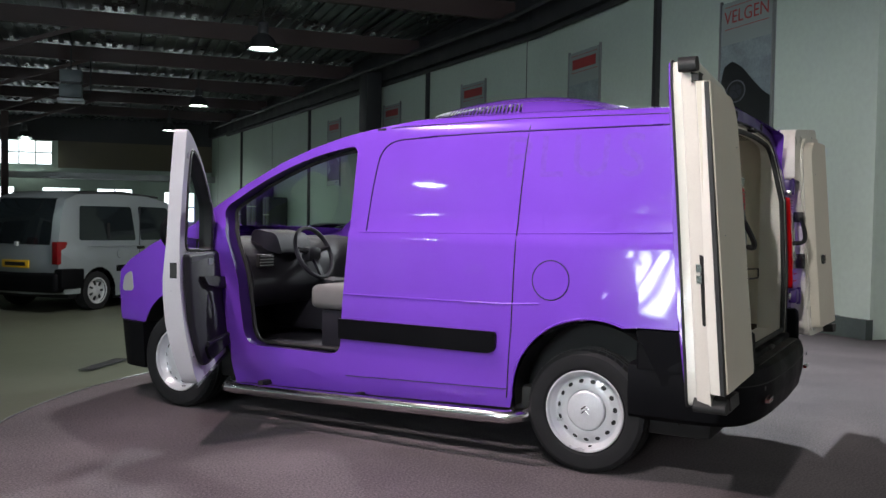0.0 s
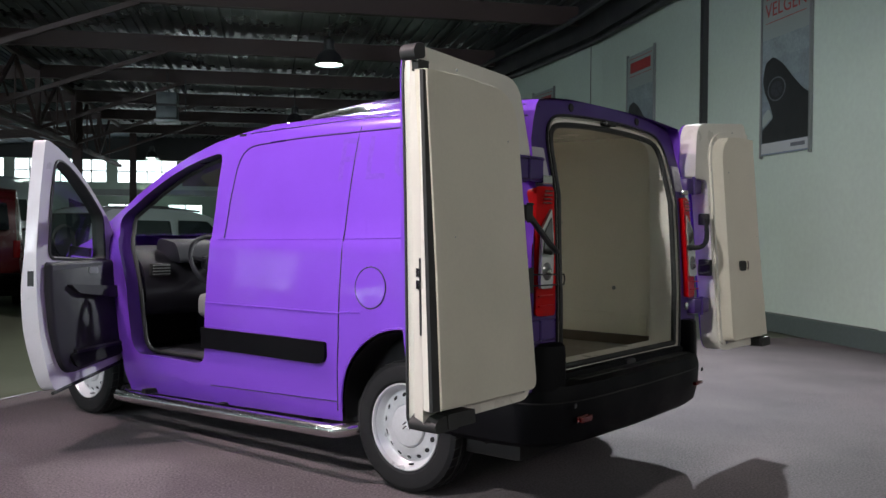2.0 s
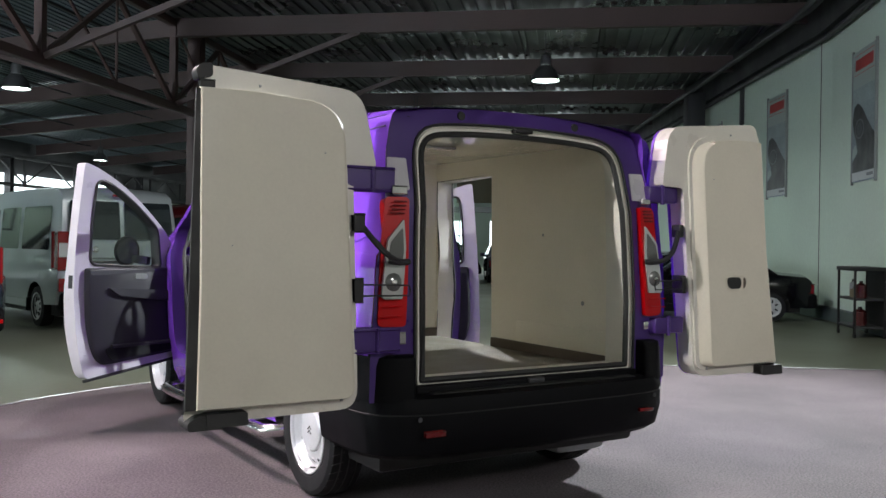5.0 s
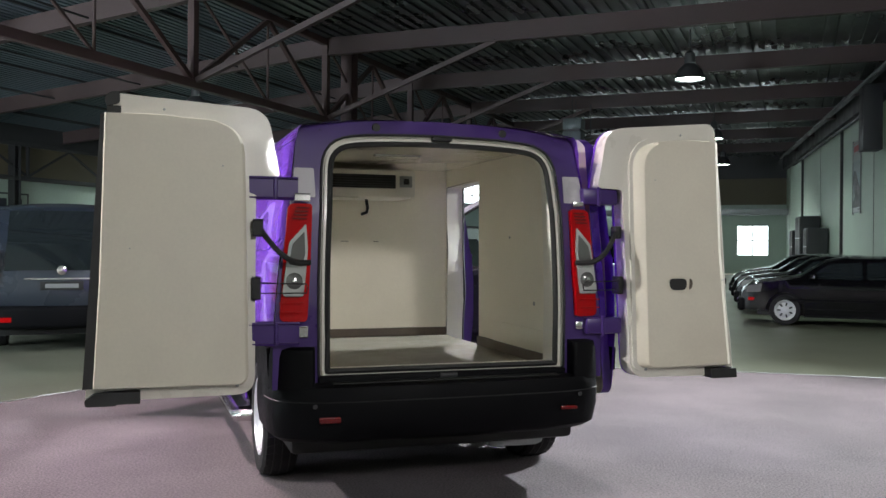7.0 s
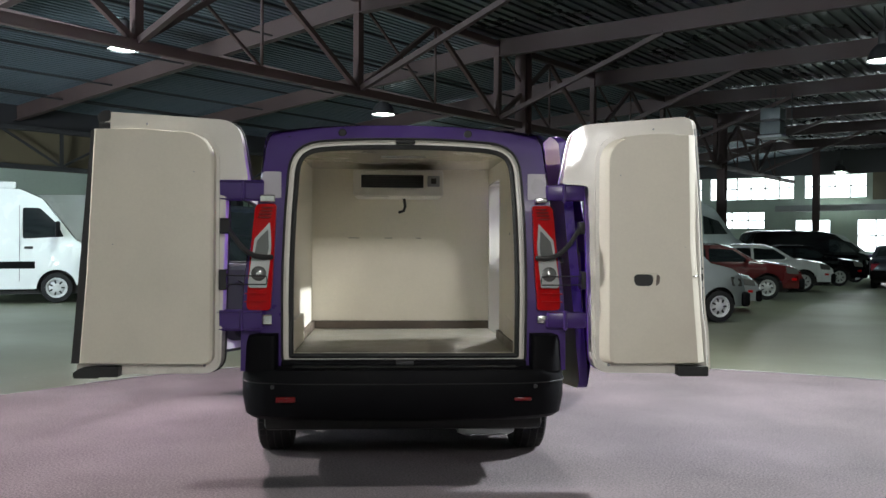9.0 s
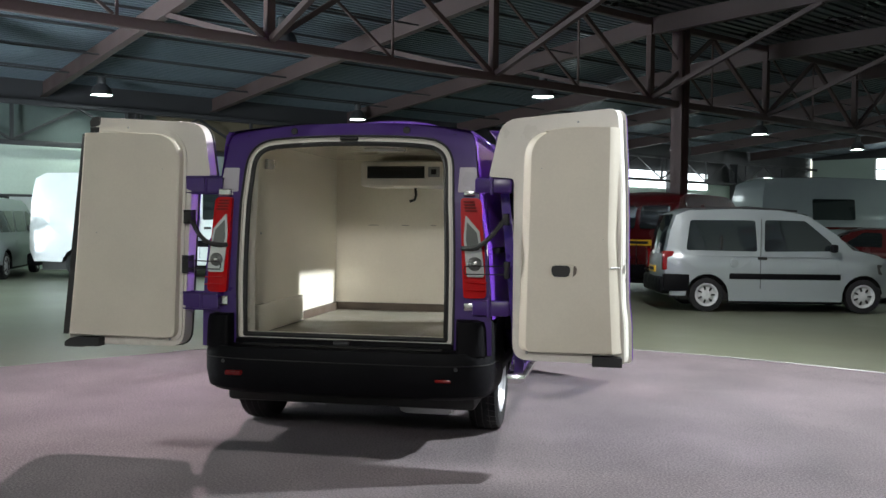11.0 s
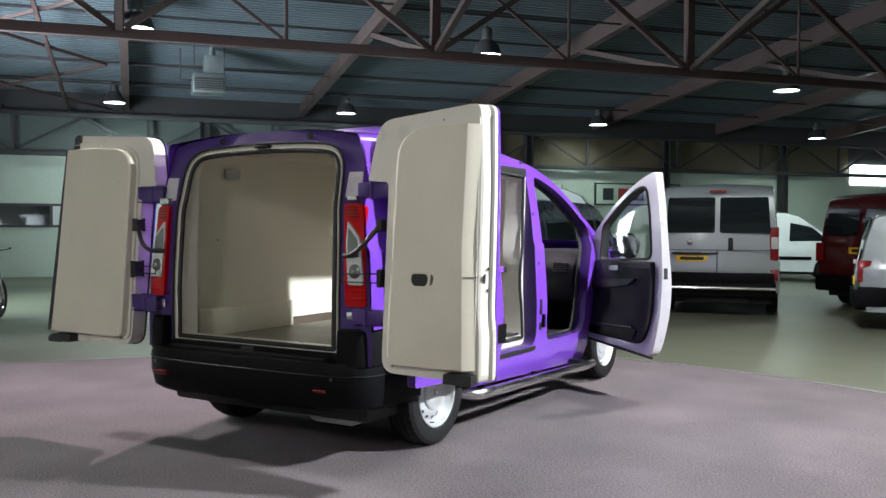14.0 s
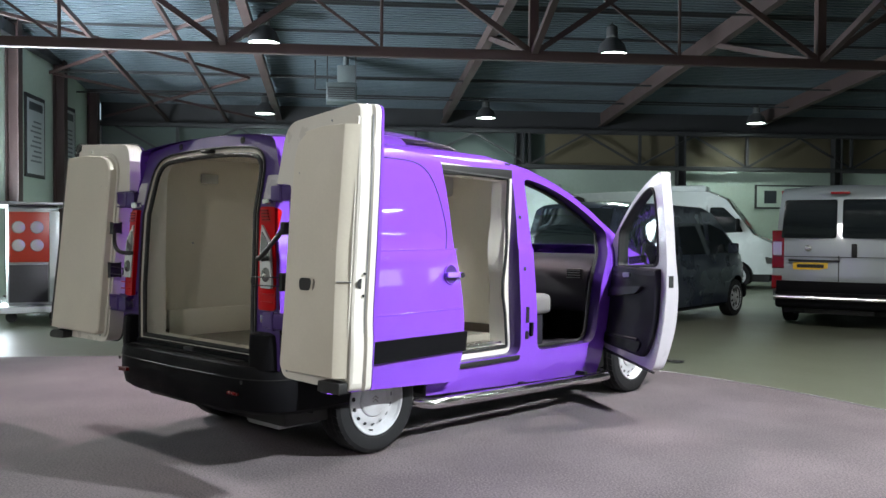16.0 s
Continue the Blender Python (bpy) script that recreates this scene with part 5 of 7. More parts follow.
for z0, z1 in ((0.72, 0.84), (0.60, 0.66)):
    part("pillar_latch", slab(rounded([(1.475, z0), (1.51, z0), (1.51, z1), (1.475, z1)], 0.012), lambda u, v: (side_x(u, v) - 0.01, u, v), lambda u, v: (side_x(u, v) + 0.006, u, v)), "black", van)
for z in (1.50, 1.12):
    part("pillar_plug", lathe([(0.001, 0.004), (0.014, 0.004), (0.016, -0.004)], 12, "x", (side_x(1.47, z), 1.47, z)), "black", van)
part("upper_rail", box(0.79, 0.845, 0.37, 1.43, 1.785, 1.85, 0.006), "black", van, "black upper sliding door track")
part("slide_rail", box(0.80, 0.936, -0.30, 1.42, 0.455, 0.488, 0.005), "black", van, "lower sliding door track")
part("slide_rail", box(0.86, 0.93, -0.55, 0.36, 1.20, 1.235, 0.005), "black", van, "middle sliding door track")

# low roof fairing with slotted sides
def fairing_at(u, v):
    y = 0.02 + 1.48 * u
    w = 0.60 * math.sin(math.pi * min(1, max(0, 0.04 + 0.92 * u))) ** 0.35
    k = 1 - abs(2 * v - 1) ** 2.5
    h = 0.125 * (math.sin(math.pi * u) ** 0.7) * k
    x = (2 * v - 1) * w
    xe = side_x(y, interp(y, EDGE))
    return (x, y, interp(y, EDGE) + 0.058 * (1 - abs(x / xe) ** 2.6) + h - 0.004)


fair = part("roof_fairing", surface(24, 18, fairing_at), "purple", van, "low purple roof fairing with slotted grilles")
for side in (-1, 1):
    for k in range(26):
        y = 0.40 + 0.0172 * k
        line = []
        for f in (0.012, 0.03, 0.05, 0.07, 0.095):
            v = f if side < 0 else 1 - f
            q = Vector(fairing_at(y + 0.25 * (f - 0.03), v))
            line.append(q + Vector((side * 0.004, 0, 0.004)))
        part("vent_slot", tube(line, 0.0045, 5), "black", fair)
# faint letters left where old lettering was taken off
cu = bpy.data.curves.new("lettering", "FONT")
cu.body, cu.size, cu.align_x, cu.align_y, cu.space_character, cu.resolution_u = "PLUS", 0.335, "CENTER", "CENTER", 1.18, 3
scratch = new("lettering", cu)
bpy.context.view_layer.update()
flat = bpy.data.meshes.new_from_object(scratch.evaluated_get(bpy.context.evaluated_depsgraph_get()))
bm = bmesh.new()
bm.from_mesh(flat)
bpy.data.objects.remove(scratch)
bpy.data.meshes.remove(flat)
for c in (-0.09, -0.03, 0.01, 0.06, 0.10):
    bmesh.ops.bisect_plane(bm, geom=bm.verts[:] + bm.edges[:] + bm.faces[:], plane_co=(0, c, 0), plane_no=(0, 1, 0))
for v in bm.verts:
    y, z = 0.16 - v.co.x, 1.69 + v.co.y
    v.co = (-side_x(y, z) - 0.0012, y, z)
part("ghost_lettering", bm, "ghost", van, "faint outline of removed lettering", 60)


# ---- wheels ----
def wheel(s, y):
    x = s * 0.79
    def at(p):
        return [(r, s * h) for r, h in p]
    w = part("wheel", lathe(at([(0.20, -0.085), (0.31, -0.092), (0.326, -0.082), (0.333, -0.05), (0.333, 0.05), (0.326, 0.085), (0.305, 0.100), (0.27, 0.104), (0.235, 0.098), (0.219, 0.085), (0.20, 0.06), (0.20, -0.085)]), 48, "x", (x, y, 0.333), caps=False), "tyre", van, "black tyre on a silver steel rim", 28)
    part("rim", lathe(at([(0.20, 0.02), (0.206, 0.085), (0.213, 0.096), (0.219, 0.096), (0.221, 0.090), (0.216, 0.088), (0.205, 0.078), (0.194, 0.056), (0.182, 0.044), (0.172, 0.044), (0.148, 0.056), (0.132, 0.060), (0.112, 0.058), (0.109, 0.050), (0.001, 0.048)]), 56, "x", (x, y, 0.333)), "steel", w, "silver steel rim", 25)
    part("hub_cap", lathe(at([(0.108, 0.048), (0.106, 0.064), (0.098, 0.070), (0.07, 0.073), (0.001, 0.076)]), 40, "x", (x, y, 0.333)), "steel", w, "domed silver hub cap", 30)
    for k in range(15):
        a = k * math.tau / 15 + 0.1
        hole = []
        for e in np.linspace(0, math.tau, 12, endpoint=False):
            rr, aa = 0.159 + 0.0125 * math.cos(e), a + 0.105 * math.sin(e)
            hole.append((rr, aa))
        face = lambda rr: interp(rr, [(0.132, 0.060), (0.148, 0.056), (0.172, 0.044)])
        bm = bmesh.new()
        bm.faces.new([bm.verts.new((x + s * (face(rr) + 0.0012), y + rr * math.cos(aa), 0.333 + rr * math.sin(aa))) for rr, aa in hole])
        part("vent_hole", bm, "black", w)
        part("hole_lip", tube([(x + s * (face(rr) + 0.001), y + rr * math.cos(aa), 0.333 + rr * math.sin(aa)) for rr, aa in hole], 0.0022, 5, closed=True), "steel", w)
    for k in range(40):
        a = k * math.tau / 40
        c, d = math.cos(a), math.sin(a)
        part("tread_groove", bar((x + s * 0.03, y + 0.333 * c, 0.333 + 0.333 * d), (x + s * 0.088, y + 0.326 * math.cos(a + 0.05), 0.333 + 0.326 * math.sin(a + 0.05)), 0.009, 0.004), "black", w)
    for g in (-0.045, 0.0, 0.045):
        part("tread_channel", tube([(x + g, y + 0.333 * math.cos(a), 0.333 + 0.333 * math.sin(a)) for a in np.linspace(0, math.tau, 40, endpoint=False)], 0.005, 4, closed=True), "black", w)
    part("valve", tube([(x + s * 0.05, y - 0.03, 0.333 - 0.19), (x + s * 0.085, y - 0.03, 0.333 - 0.185)], 0.005, 6), "black", w)
    for k in (0, 1):
        pts = [(x + s * 0.0765, y - 0.022, 0.318 + 0.022 * k), (x + s * 0.0765, y, 0.336 + 0.022 * k), (x + s * 0.0765, y + 0.022, 0.318 + 0.022 * k)]
        part("badge_bar", tube(pts, 0.004, 5), "stainless", w)


for s in (-1, 1):
    for y in (0.05, 3.06):
        wheel(s, y)


# ---- rear doors, folded right back ----
def rear_door(s):
    """The doors share the tail's rake: they lean forwards towards the top and splay outwards at the foot."""
    k = 0.0 if s > 0 else 1.0
    def px(a, z):                                   # a: distance from the van's middle
        return s * (a + k * (0.03 if a > 1.3 else -0.04))
    def lean(v):
        return (0.09 if k else 0.08) * (v - 1.3)
    def y_at(a, y, v=1.3):
        return y + (0.01 if k else -0.02) - (0.03 if k else 0.05) * (a - 1.0) / 0.7 + lean(v)
    if k:
        line = rounded([(1.70, 0.60), (1.672, 0.92), (1.622, 1.55), (1.600, 1.93), (1.580, 2.035), (0.975, 1.995), (0.915, 1.66), (1.035, 1.645), (1.045, 0.60)], [0.03, 0.2, 0.3, 0.03, 0.03, 0.10, 0.02, 0.03, 0.09], 5)
    else:
        line = rounded([(1.722, 0.60), (1.716, 0.84), (1.70, 0.95), (1.69, 1.6), (1.667, 2.045), (0.955, 1.99), (0.885, 1.655), (1.035, 1.645), (1.045, 0.60)], [0.03, 0.05, 0.06, 0.3, 0.06, 0.10, 0.02, 0.03, 0.09], 5)
    taper = -0.040 if k else 0.045                  # one door's free side slopes out towards its panel, the other's slopes back to its flange
    def shell(u, v, y, t):
        return (px(u - t * (u > 1.5), v), y_at(u, y, v), v)
    bm = bmesh.new()
    rr = [[bm.verts.new(shell(u, v, y, t)) for u, v in line] for y, t in ((-0.625, 0.0), (-0.668, 0.0), (-0.676, taper * 0.45), (-0.728, taper * 0.85), (-0.735, taper))]
    for q, r in zip(rr, rr[1:]):
        for i in range(len(line)):
            bm.faces.new((q[i], q[(i + 1) % len(line)], r[(i + 1) % len(line)], r[i]))
    bm.faces.new(rr[-1])
    bm.faces.new(rr[0][::-1])
    d = part("rear_door", bm, "door_shell", van, "pale inner shell of an open rear door", 30)
    skin = [(u + 0.005 * (1 if u > 1.3 else -1), v) for u, v in line]
    def back(v):                                    # the skin bulges above the bumper line and tucks in below it
        return interp(v, [(0.6, -0.620), (0.84, -0.616), (0.93, -0.600), (1.3, -0.596), (2.05, -0.610)])
    bm = bmesh.new()
    rr = [[bm.verts.new((px(u - g * (1 if u > 1.3 else -1), v), y_at(u, y(v), v), v)) for u, v in skin] for y, g in ((lambda v: -0.630, 0.0), (lambda v: back(v) - 0.008, 0.0), (lambda v: back(v), 0.02))]
    for q, r in zip(rr, rr[1:]):
        for i in range(len(skin)):
            bm.faces.new((q[i], q[(i + 1) % len(skin)], r[(i + 1) % len(skin)], r[i]))
    bm.faces.new(rr[-1])
    bm.faces.new(rr[0][::-1])
    part("outer_skin", bm, "purple", d, "purple outer door skin", 40)
    # shallow pressed step round the insulated panel
    free = [(1.665, 0.65), (1.625, 1.965)] if k else [(1.655, 0.65), (1.625, 1.975)]
    step = rounded(free + [(1.40, 1.975), (1.075, 1.925), (1.055, 0.635)], [0.02, 0.02, 0.3, 0.17, 0.06], 7)
    part("pressed_step", slab(step, lambda u, v: (px(u, v), y_at(u, -0.734, v), v), lambda u, v: (px(u, v), y_at(u, -0.748, v), v)), "door_shell", d, "", 40)
    # the thick panel: slanted on both upright sides, with the slant bending where the latch sits
    free = [(1.706, 0.665), (1.685, 1.15), (1.668, 1.93)] if k else [(1.662, 0.665), (1.648, 1.0), (1.635, 1.3), (1.637, 1.93)]
    panel = rounded(free + [(1.36, 1.94), (1.09, 1.895), (1.075, 0.655)], [0.0] * len(free) + [0.3, 0.14, 0.05], 7)
    def cut(u, v, g, h):
        if u < 1.2:
            return u + g
        if u > 1.55:
            return u - h * interp(v, [(0.6, 1.0), (0.9, 0.95), (1.15, 1.15), (1.5, 0.9), (1.93, 1.0)])
        return u
    slant, chamfer = (0.014, 0.002) if k else (0.045, 0.050)
    bm = bmesh.new()
    rr = [[bm.verts.new((px(cut(u, v, g, h), v), y_at(u, y, v), v)) for u, v in grown(panel, e)] for y, g, h, e in ((-0.742, 0.0, 0.0, 0.0), (-0.790 if k else -0.768, slant * 0.5, chamfer * 0.5, 0.0), (-0.795, slant, chamfer, -0.001), (-0.798, slant + 0.003, chamfer + 0.003, -0.003))]
    for q, r in zip(rr, rr[1:]):
        for i in range(len(panel)):
            bm.faces.new((q[i], q[(i + 1) % len(panel)], r[(i + 1) % len(panel)], r[i]))
    bm.faces.new(rr[-1])
    p = part("insulated_panel", bm, "cream", d, "thick cream insulated door panel", 22)
    if s < 0:
        outer = [(0.66, 1.748), (1.15, 1.725), (1.80, 1.690), (1.93, 1.682)]
        bm = bmesh.new()
        rows = []
        for z in np.linspace(0.665, 1.925, 15):
            a0, a1 = interp(z, [(0.6, 1.735), (0.92, 1.712), (1.55, 1.662), (1.93, 1.640)]), interp(z, outer)
            rows.append([bm.verts.new((px(a, z), y_at(1.68, y, z), z)) for a, y in ((a0 - 0.06, -0.733), (a0, -0.733), (a1 - 0.003, -0.776), (a1 - 0.09, -0.776))])
        for q, r in zip(rows, rows[1:]):
            for i in range(4):
                bm.faces.new((q[i], q[(i + 1) % 4], r[(i + 1) % 4], r[i]))
        bm.faces.new(rows[0][::-1])
        bm.faces.new(rows[-1])
        part("free_edge", bm, "white_lining", d, "white painted slanted free edge", 40)
        part("panel_seal", slab([(0.665, -0.777), (0.665, -0.793), (1.925, -0.793), (1.925, -0.777)], lambda u, v: (px(interp(u, outer) - 0.10, 0), y_at(1.68, v, u), u), lambda u, v: (px(interp(u, outer), 0), y_at(1.68, v, u), u)), "rubber", d, "black rubber seal strip along the panel's free edge")
        part("edge_seal", tube([(px(u, v), y_at(u, -0.628, v), v) for u, v in grown(line, 0.004)], 0.006, 6, closed=True), "rubber", d)
    else:
        bm = bmesh.new()
        rows = []
        for z in np.linspace(0.64, 1.96, 15):
            a1 = interp(z, [(0.6, 1.722), (0.84, 1.716), (0.95, 1.70), (1.6, 1.69), (2.0, 1.668)])
            rows.append([bm.verts.new((px(a, z), y_at(1.68, y, z), z)) for a, y in ((a1 - 0.018, -0.677), (a1 - 0.036, -0.727), (a1 - 0.09, -0.727), (a1 - 0.09, -0.677))])
        for q, r in zip(rows, rows[1:]):
            for i in range(4):
                bm.faces.new((q[i], q[(i + 1) % 4], r[(i + 1) % 4], r[i]))
        bm.faces.new(rows[0][::-1])
        bm.faces.new(rows[-1])
        part("free_edge", bm, "white_lining", d, "white painted slanted free edge", 40)
        part("hem_line", tube([(px(interp(v, [(0.62, 1.706), (0.95, 1.686), (1.6, 1.676), (1.98, 1.658)]), v), y_at(1.7, -0.6735, v), v) for v in np.linspace(0.64, 1.98, 16)], 0.0035, 5), "grey_steel", d, "grey joint along the free edge")
        part("latch_hole", lathe([(0.001, -0.004), (0.022, -0.004), (0.026, 0)], 14, "x", (px(1.672, 0), y_at(1.68, -0.70, 1.13), 1.13)), "black", d)
        part("panel_split", tube([(px(a, 0), y_at(a, y, 1.14), 1.14) for a, y in ((1.592, -0.799), (1.62, -0.772), (1.645, -0.745))], 0.003, 5), "grey_steel", p)
        for z in (1.07, 1.18):
            part("edge_hole", lathe([(0.001, -0.003), (0.007, -0.003), (0.008, 0)], 10, "x", (px(1.682, 0), y_at(1.68, -0.688, z), z)), "black", d)
    for a, b, r in ((1.40, 1.967, 0.006), (1.13, 0.645, 0.008), (1.20, 1.70, 0.003), (1.55, 1.3, 0.0025)):
        part("screw_head", lathe([(0.001, -0.004), (r, -0.003), (r * 1.1, 0)], 8, "y", (px(a, b), y_at(a, -0.799 if b < 1.9 and b > 0.66 else -0.749, b), b)), "grey_steel", d)
    part("lower_buffer", slab(rounded([(1.50, 0.592), (1.665, 0.592), (1.665, 0.645), (1.50, 0.645)], 0.006, 2), lambda u, v: (px(u, v), y_at(1.6, -0.80, v), v), lambda u, v: (px(u, v), y_at(1.6, -0.72, v), v)), "rubber", d, "black rubber buffer")
    if s < 0:
        part("buffer_arm", slab(rounded([(1.60, 0.585), (1.735, 0.585), (1.74, 0.615), (1.70, 0.64), (1.60, 0.645)], 0.012, 3), lambda u, v: (px(u, v), y_at(1.7, -0.79, v), v), lambda u, v: (px(u, v), y_at(1.7, -0.66, v), v)), "rubber", d)
        part("upper_latch", slab(rounded([(1.60, 1.985), (1.66, 1.97), (1.67, 2.01), (1.645, 2.038), (1.60, 2.042)], 0.015, 3), lambda u, v: (px(u, v), y_at(1.65, -0.745, v), v), lambda u, v: (px(u, v), y_at(1.65, -0.672, v), v)), "black", d, "black upper latch")
        part("latch_bracket", box(px(1.60, 0), px(1.65, 0), y_at(1.6, -0.755, 1.95), y_at(1.6, -0.725, 1.95), 1.935, 1.965, 0.006), "black", d)
        def edge(z, y):                             # the slanted free edge
            return interp(z, [(0.6, 1.695), (0.92, 1.672), (1.55, 1.622), (1.93, 1.600)]) + (-0.668 - y) * 0.55
        lat = part("edge_latch", slab(rounded([(0.93, -0.728), (0.95, -0.682), (1.22, -0.682), (1.22, -0.732)], 0.008, 2), lambda u, v: (px(edge(u, v) - 0.02, 0), y_at(1.68, v, u), u), lambda u, v: (px(edge(u, v) + 0.005, 0), y_at(1.68, v, u), u)), "black", d)
        for z in (1.105, 1.15):
            part("latch_bolt", slab([(z, -0.722), (z, -0.696), (z + 0.032, -0.696), (z + 0.032, -0.722)], lambda u, v: (px(edge(u, v) - 0.01, 0), y_at(1.68, v, u), u), lambda u, v: (px(edge(u, v) + 0.012, 0), y_at(1.68, v, u), u)), "stainless", lat)
    if s > 0:
        oval = rounded([(1.26, 1.077), (1.41, 1.077), (1.42, 1.157), (1.25, 1.157)], 0.04, 5)
        part("grab_rim", ring(oval, lambda u, v: (px(u, v), y_at(u, -0.8005, v), v), lambda u, v: (px(1.36 + (u - 1.36) * 0.86, v), y_at(u, -0.7995, v), 1.115 + (v - 1.115) * 0.82)), "cream", p)
        part("grab_recess", slab([(1.318 + (u - 1.335) * 0.66, 1.115 + (v - 1.115) * 0.8) for u, v in oval], lambda u, v: (px(u, v), y_at(u, -0.79, v), v), lambda u, v: (px(u, v), y_at(u, -0.8005, v), v)), "black", p, "dark grab recess")
        part("grab_slope", slab([(1.368 + (u - 1.335) * 0.5, 1.115 + (v - 1.115) * 0.8) for u, v in oval if u > 1.3], lambda u, v: (px(u, v), y_at(u, -0.79, v), v), lambda u, v: (px(u, v), y_at(u, -0.8000, v), v)), "kick", p)
    for z in (1.605, 0.885):
        h = part("hinge", box(s * 0.80, s * 1.02, -0.73 + lean(z), -0.665 + lean(z), z - 0.045, z + 0.045, 0.012), "purple_shade", d, "purple hinge arm")
        part("hinge_pin", lathe([(0.012, -0.055), (0.012, 0.055)], 10, "z", (s * 0.90, -0.728 + lean(z), z)), "purple_shade", h)
    part("check_strap", tube([(s * (0.985 - 0.0 * t) - s * 0.25 * t, -0.745 - 0.05 * math.sin(math.pi * t), 1.405 - 0.17 * t - 0.06 * math.sin(math.pi * t)) for t in np.linspace(0, 1, 9)], 0.014, 8), "rubber", d, "black rubber check strap")
    part("strap_anchor", box(s * 0.975, s * 1.01, -0.765, -0.70, 1.37, 1.44, 0.008), "black", d)
    part("wire_hook", tube([(s * 1.0, -0.77, 1.135), (s * 0.76, -0.80, 1.13), (s * 0.755, -0.80, 1.11), (s * 0.76, -0.80, 1.085), (s * 1.0, -0.77, 1.085)], 0.004, 6), "black", d)
    part("hook_bracket", box(s * 0.985, s * 1.015, -0.78, -0.70, 1.06, 1.16, 0.006), "black", d)


rear_door(-1)
rear_door(1)


# ---- cab doors, ajar ----
def cab_door(s):
    hinge = Vector((s * 0.89, 2.72, 0))
    ang = radians(58.6)
    ux, uy = Vector((s * math.sin(ang), -math.cos(ang), 0)), Vector((s * math.cos(ang), math.sin(ang), 0))   # along the door, and its outer side
    def at(u, z, w=0.0):                            # the door leans in towards the top
        z = z if z < 1.2 else 1.2 + (z - 1.2) * 0.915
        return hinge + ux * u * (1.02 - 0.06 * (z - 0.36)) + uy * (w + 0.04 * (z - 0.6) + interp(z, [(0.36, -0.03), (0.5, 0.0), (0.7, 0.035), (0.95, 0.055), (1.2, 0.05), (1.5, 0.03), (1.84, 0.0)])) + Vector((0, 0, z))
    line = rounded([(0.03, 0.43), (0.90, 0.355), (0.925, 0.6), (0.935, 1.1), (0.925, 1.60), (0.91, 1.915), (0.72, 1.86), (0.42, 1.70), (0.12, 1.46), (-0.02, 1.30), (0.0, 0.8)], [0.08, 0.08, 0.2, 0.2, 0.2, 0.035, 0.3, 0.3, 0.2, 0.1, 0.2], 5)
    win = rounded([(0.12, 1.12), (0.79, 1.15), (0.80, 1.5), (0.775, 1.79), (0.62, 1.745), (0.38, 1.60), (0.16, 1.42)], [0.03, 0.05, 0.2, 0.07, 0.3, 0.3, 0.06], 5)
    d = part("cab_door", bend(sheet(line, [win], [], [0.45, 0.6, 0.8, 0.95, 1.1, 1.3, 1.5, 1.7]), lambda u, v: at(u, v, -0.075)), "door_white", van, "pale lilac-white inner frame of an open cab door", 40)
    part("outer_skin", bend(sheet(line, [win], [0.3, 0.6], [0.6, 1.1, 1.3, 1.5, 1.7]), lambda u, v: at(u, v, 0.0 + 0.03 * math.sin(math.pi * min(1, max(0, v - 0.3) / 0.9)))), "purple", d, "purple outer door skin", 60)
    part("door_edge", ring(line, lambda u, v: at(u, v, -0.075), lambda u, v: at(u, v, 0.03 * math.sin(math.pi * min(1, max(0, v - 0.3) / 0.9)))), "door_white", d, "", 40)
    part("window_channel", ring(win, lambda u, v: at(u, v, -0.075), lambda u, v: at(u, v, 0.0 + 0.03 * math.sin(math.pi * min(1, max(0, v - 0.3) / 0.9)))), "rubber", d, "", 40)
    part("window_seal", tube([at(u, v, -0.076) for u, v in grown(win, 0.008)], 0.011, 6, closed=True), "rubber", d)
    gl = part("window", bend(sheet(grown(win, 0.004)), lambda u, v: at(u, v, -0.03)), "glass", d, "clear side window")
    gl.visible_shadow = False
    trim = rounded([(0.06, 0.475), (0.78, 0.44), (0.845, 0.62), (0.85, 1.12), (0.06, 1.115)], [0.06, 0.09, 0.2, 0.03, 0.03], 6)
    bm = bmesh.new()
    rr = [[bm.verts.new(at(u, v, w)) for u, v in grown(trim, g)] for w, g in ((-0.074, 0.0), (-0.105, -0.004), (-0.118, -0.02))]
    for q, r in zip(rr, rr[1:]):
        for i in range(len(trim)):
            bm.faces.new((q[i], q[(i + 1) % len(trim)], r[(i + 1) % len(trim)], r[i]))
    bm.faces.new(rr[-1])
    t = part("door_trim", bm, "trim", d, "dark grey moulded door trim", 45)
    insert = rounded([(0.085, 0.80), (0.22, 0.70), (0.42, 0.655), (0.62, 0.70), (0.80, 0.82), (0.835, 1.10), (0.085, 1.10)], [0.05, 0.1, 0.15, 0.1, 0.08, 0.03, 0.03], 6)
    part("upper_trim", slab(insert, lambda u, v: at(u, v, -0.116), lambda u, v: at(u, v, -0.1195)), "trim_grey", t, "mid grey upper trim panel", 30)
    part("arm_rest", slab(rounded([(0.10, 0.86), (0.60, 0.92), (0.70, 0.98), (0.10, 0.94)], 0.03), lambda u, v: at(u, v, -0.117), lambda u, v: at(u, v, -0.165)), "trim", t, "moulded arm rest", 25)
    part("pull_line", tube([at(u, 0.985 - 0.02 * u, -0.121) for u in np.linspace(0.14, 0.66, 8)], 0.008, 6), "grey_steel", t)
    part("pocket_lip", tube([at(u, 0.555 + 0.02 * u, -0.128) for u in np.linspace(0.12, 0.68, 8)], 0.016, 6), "trim", t)
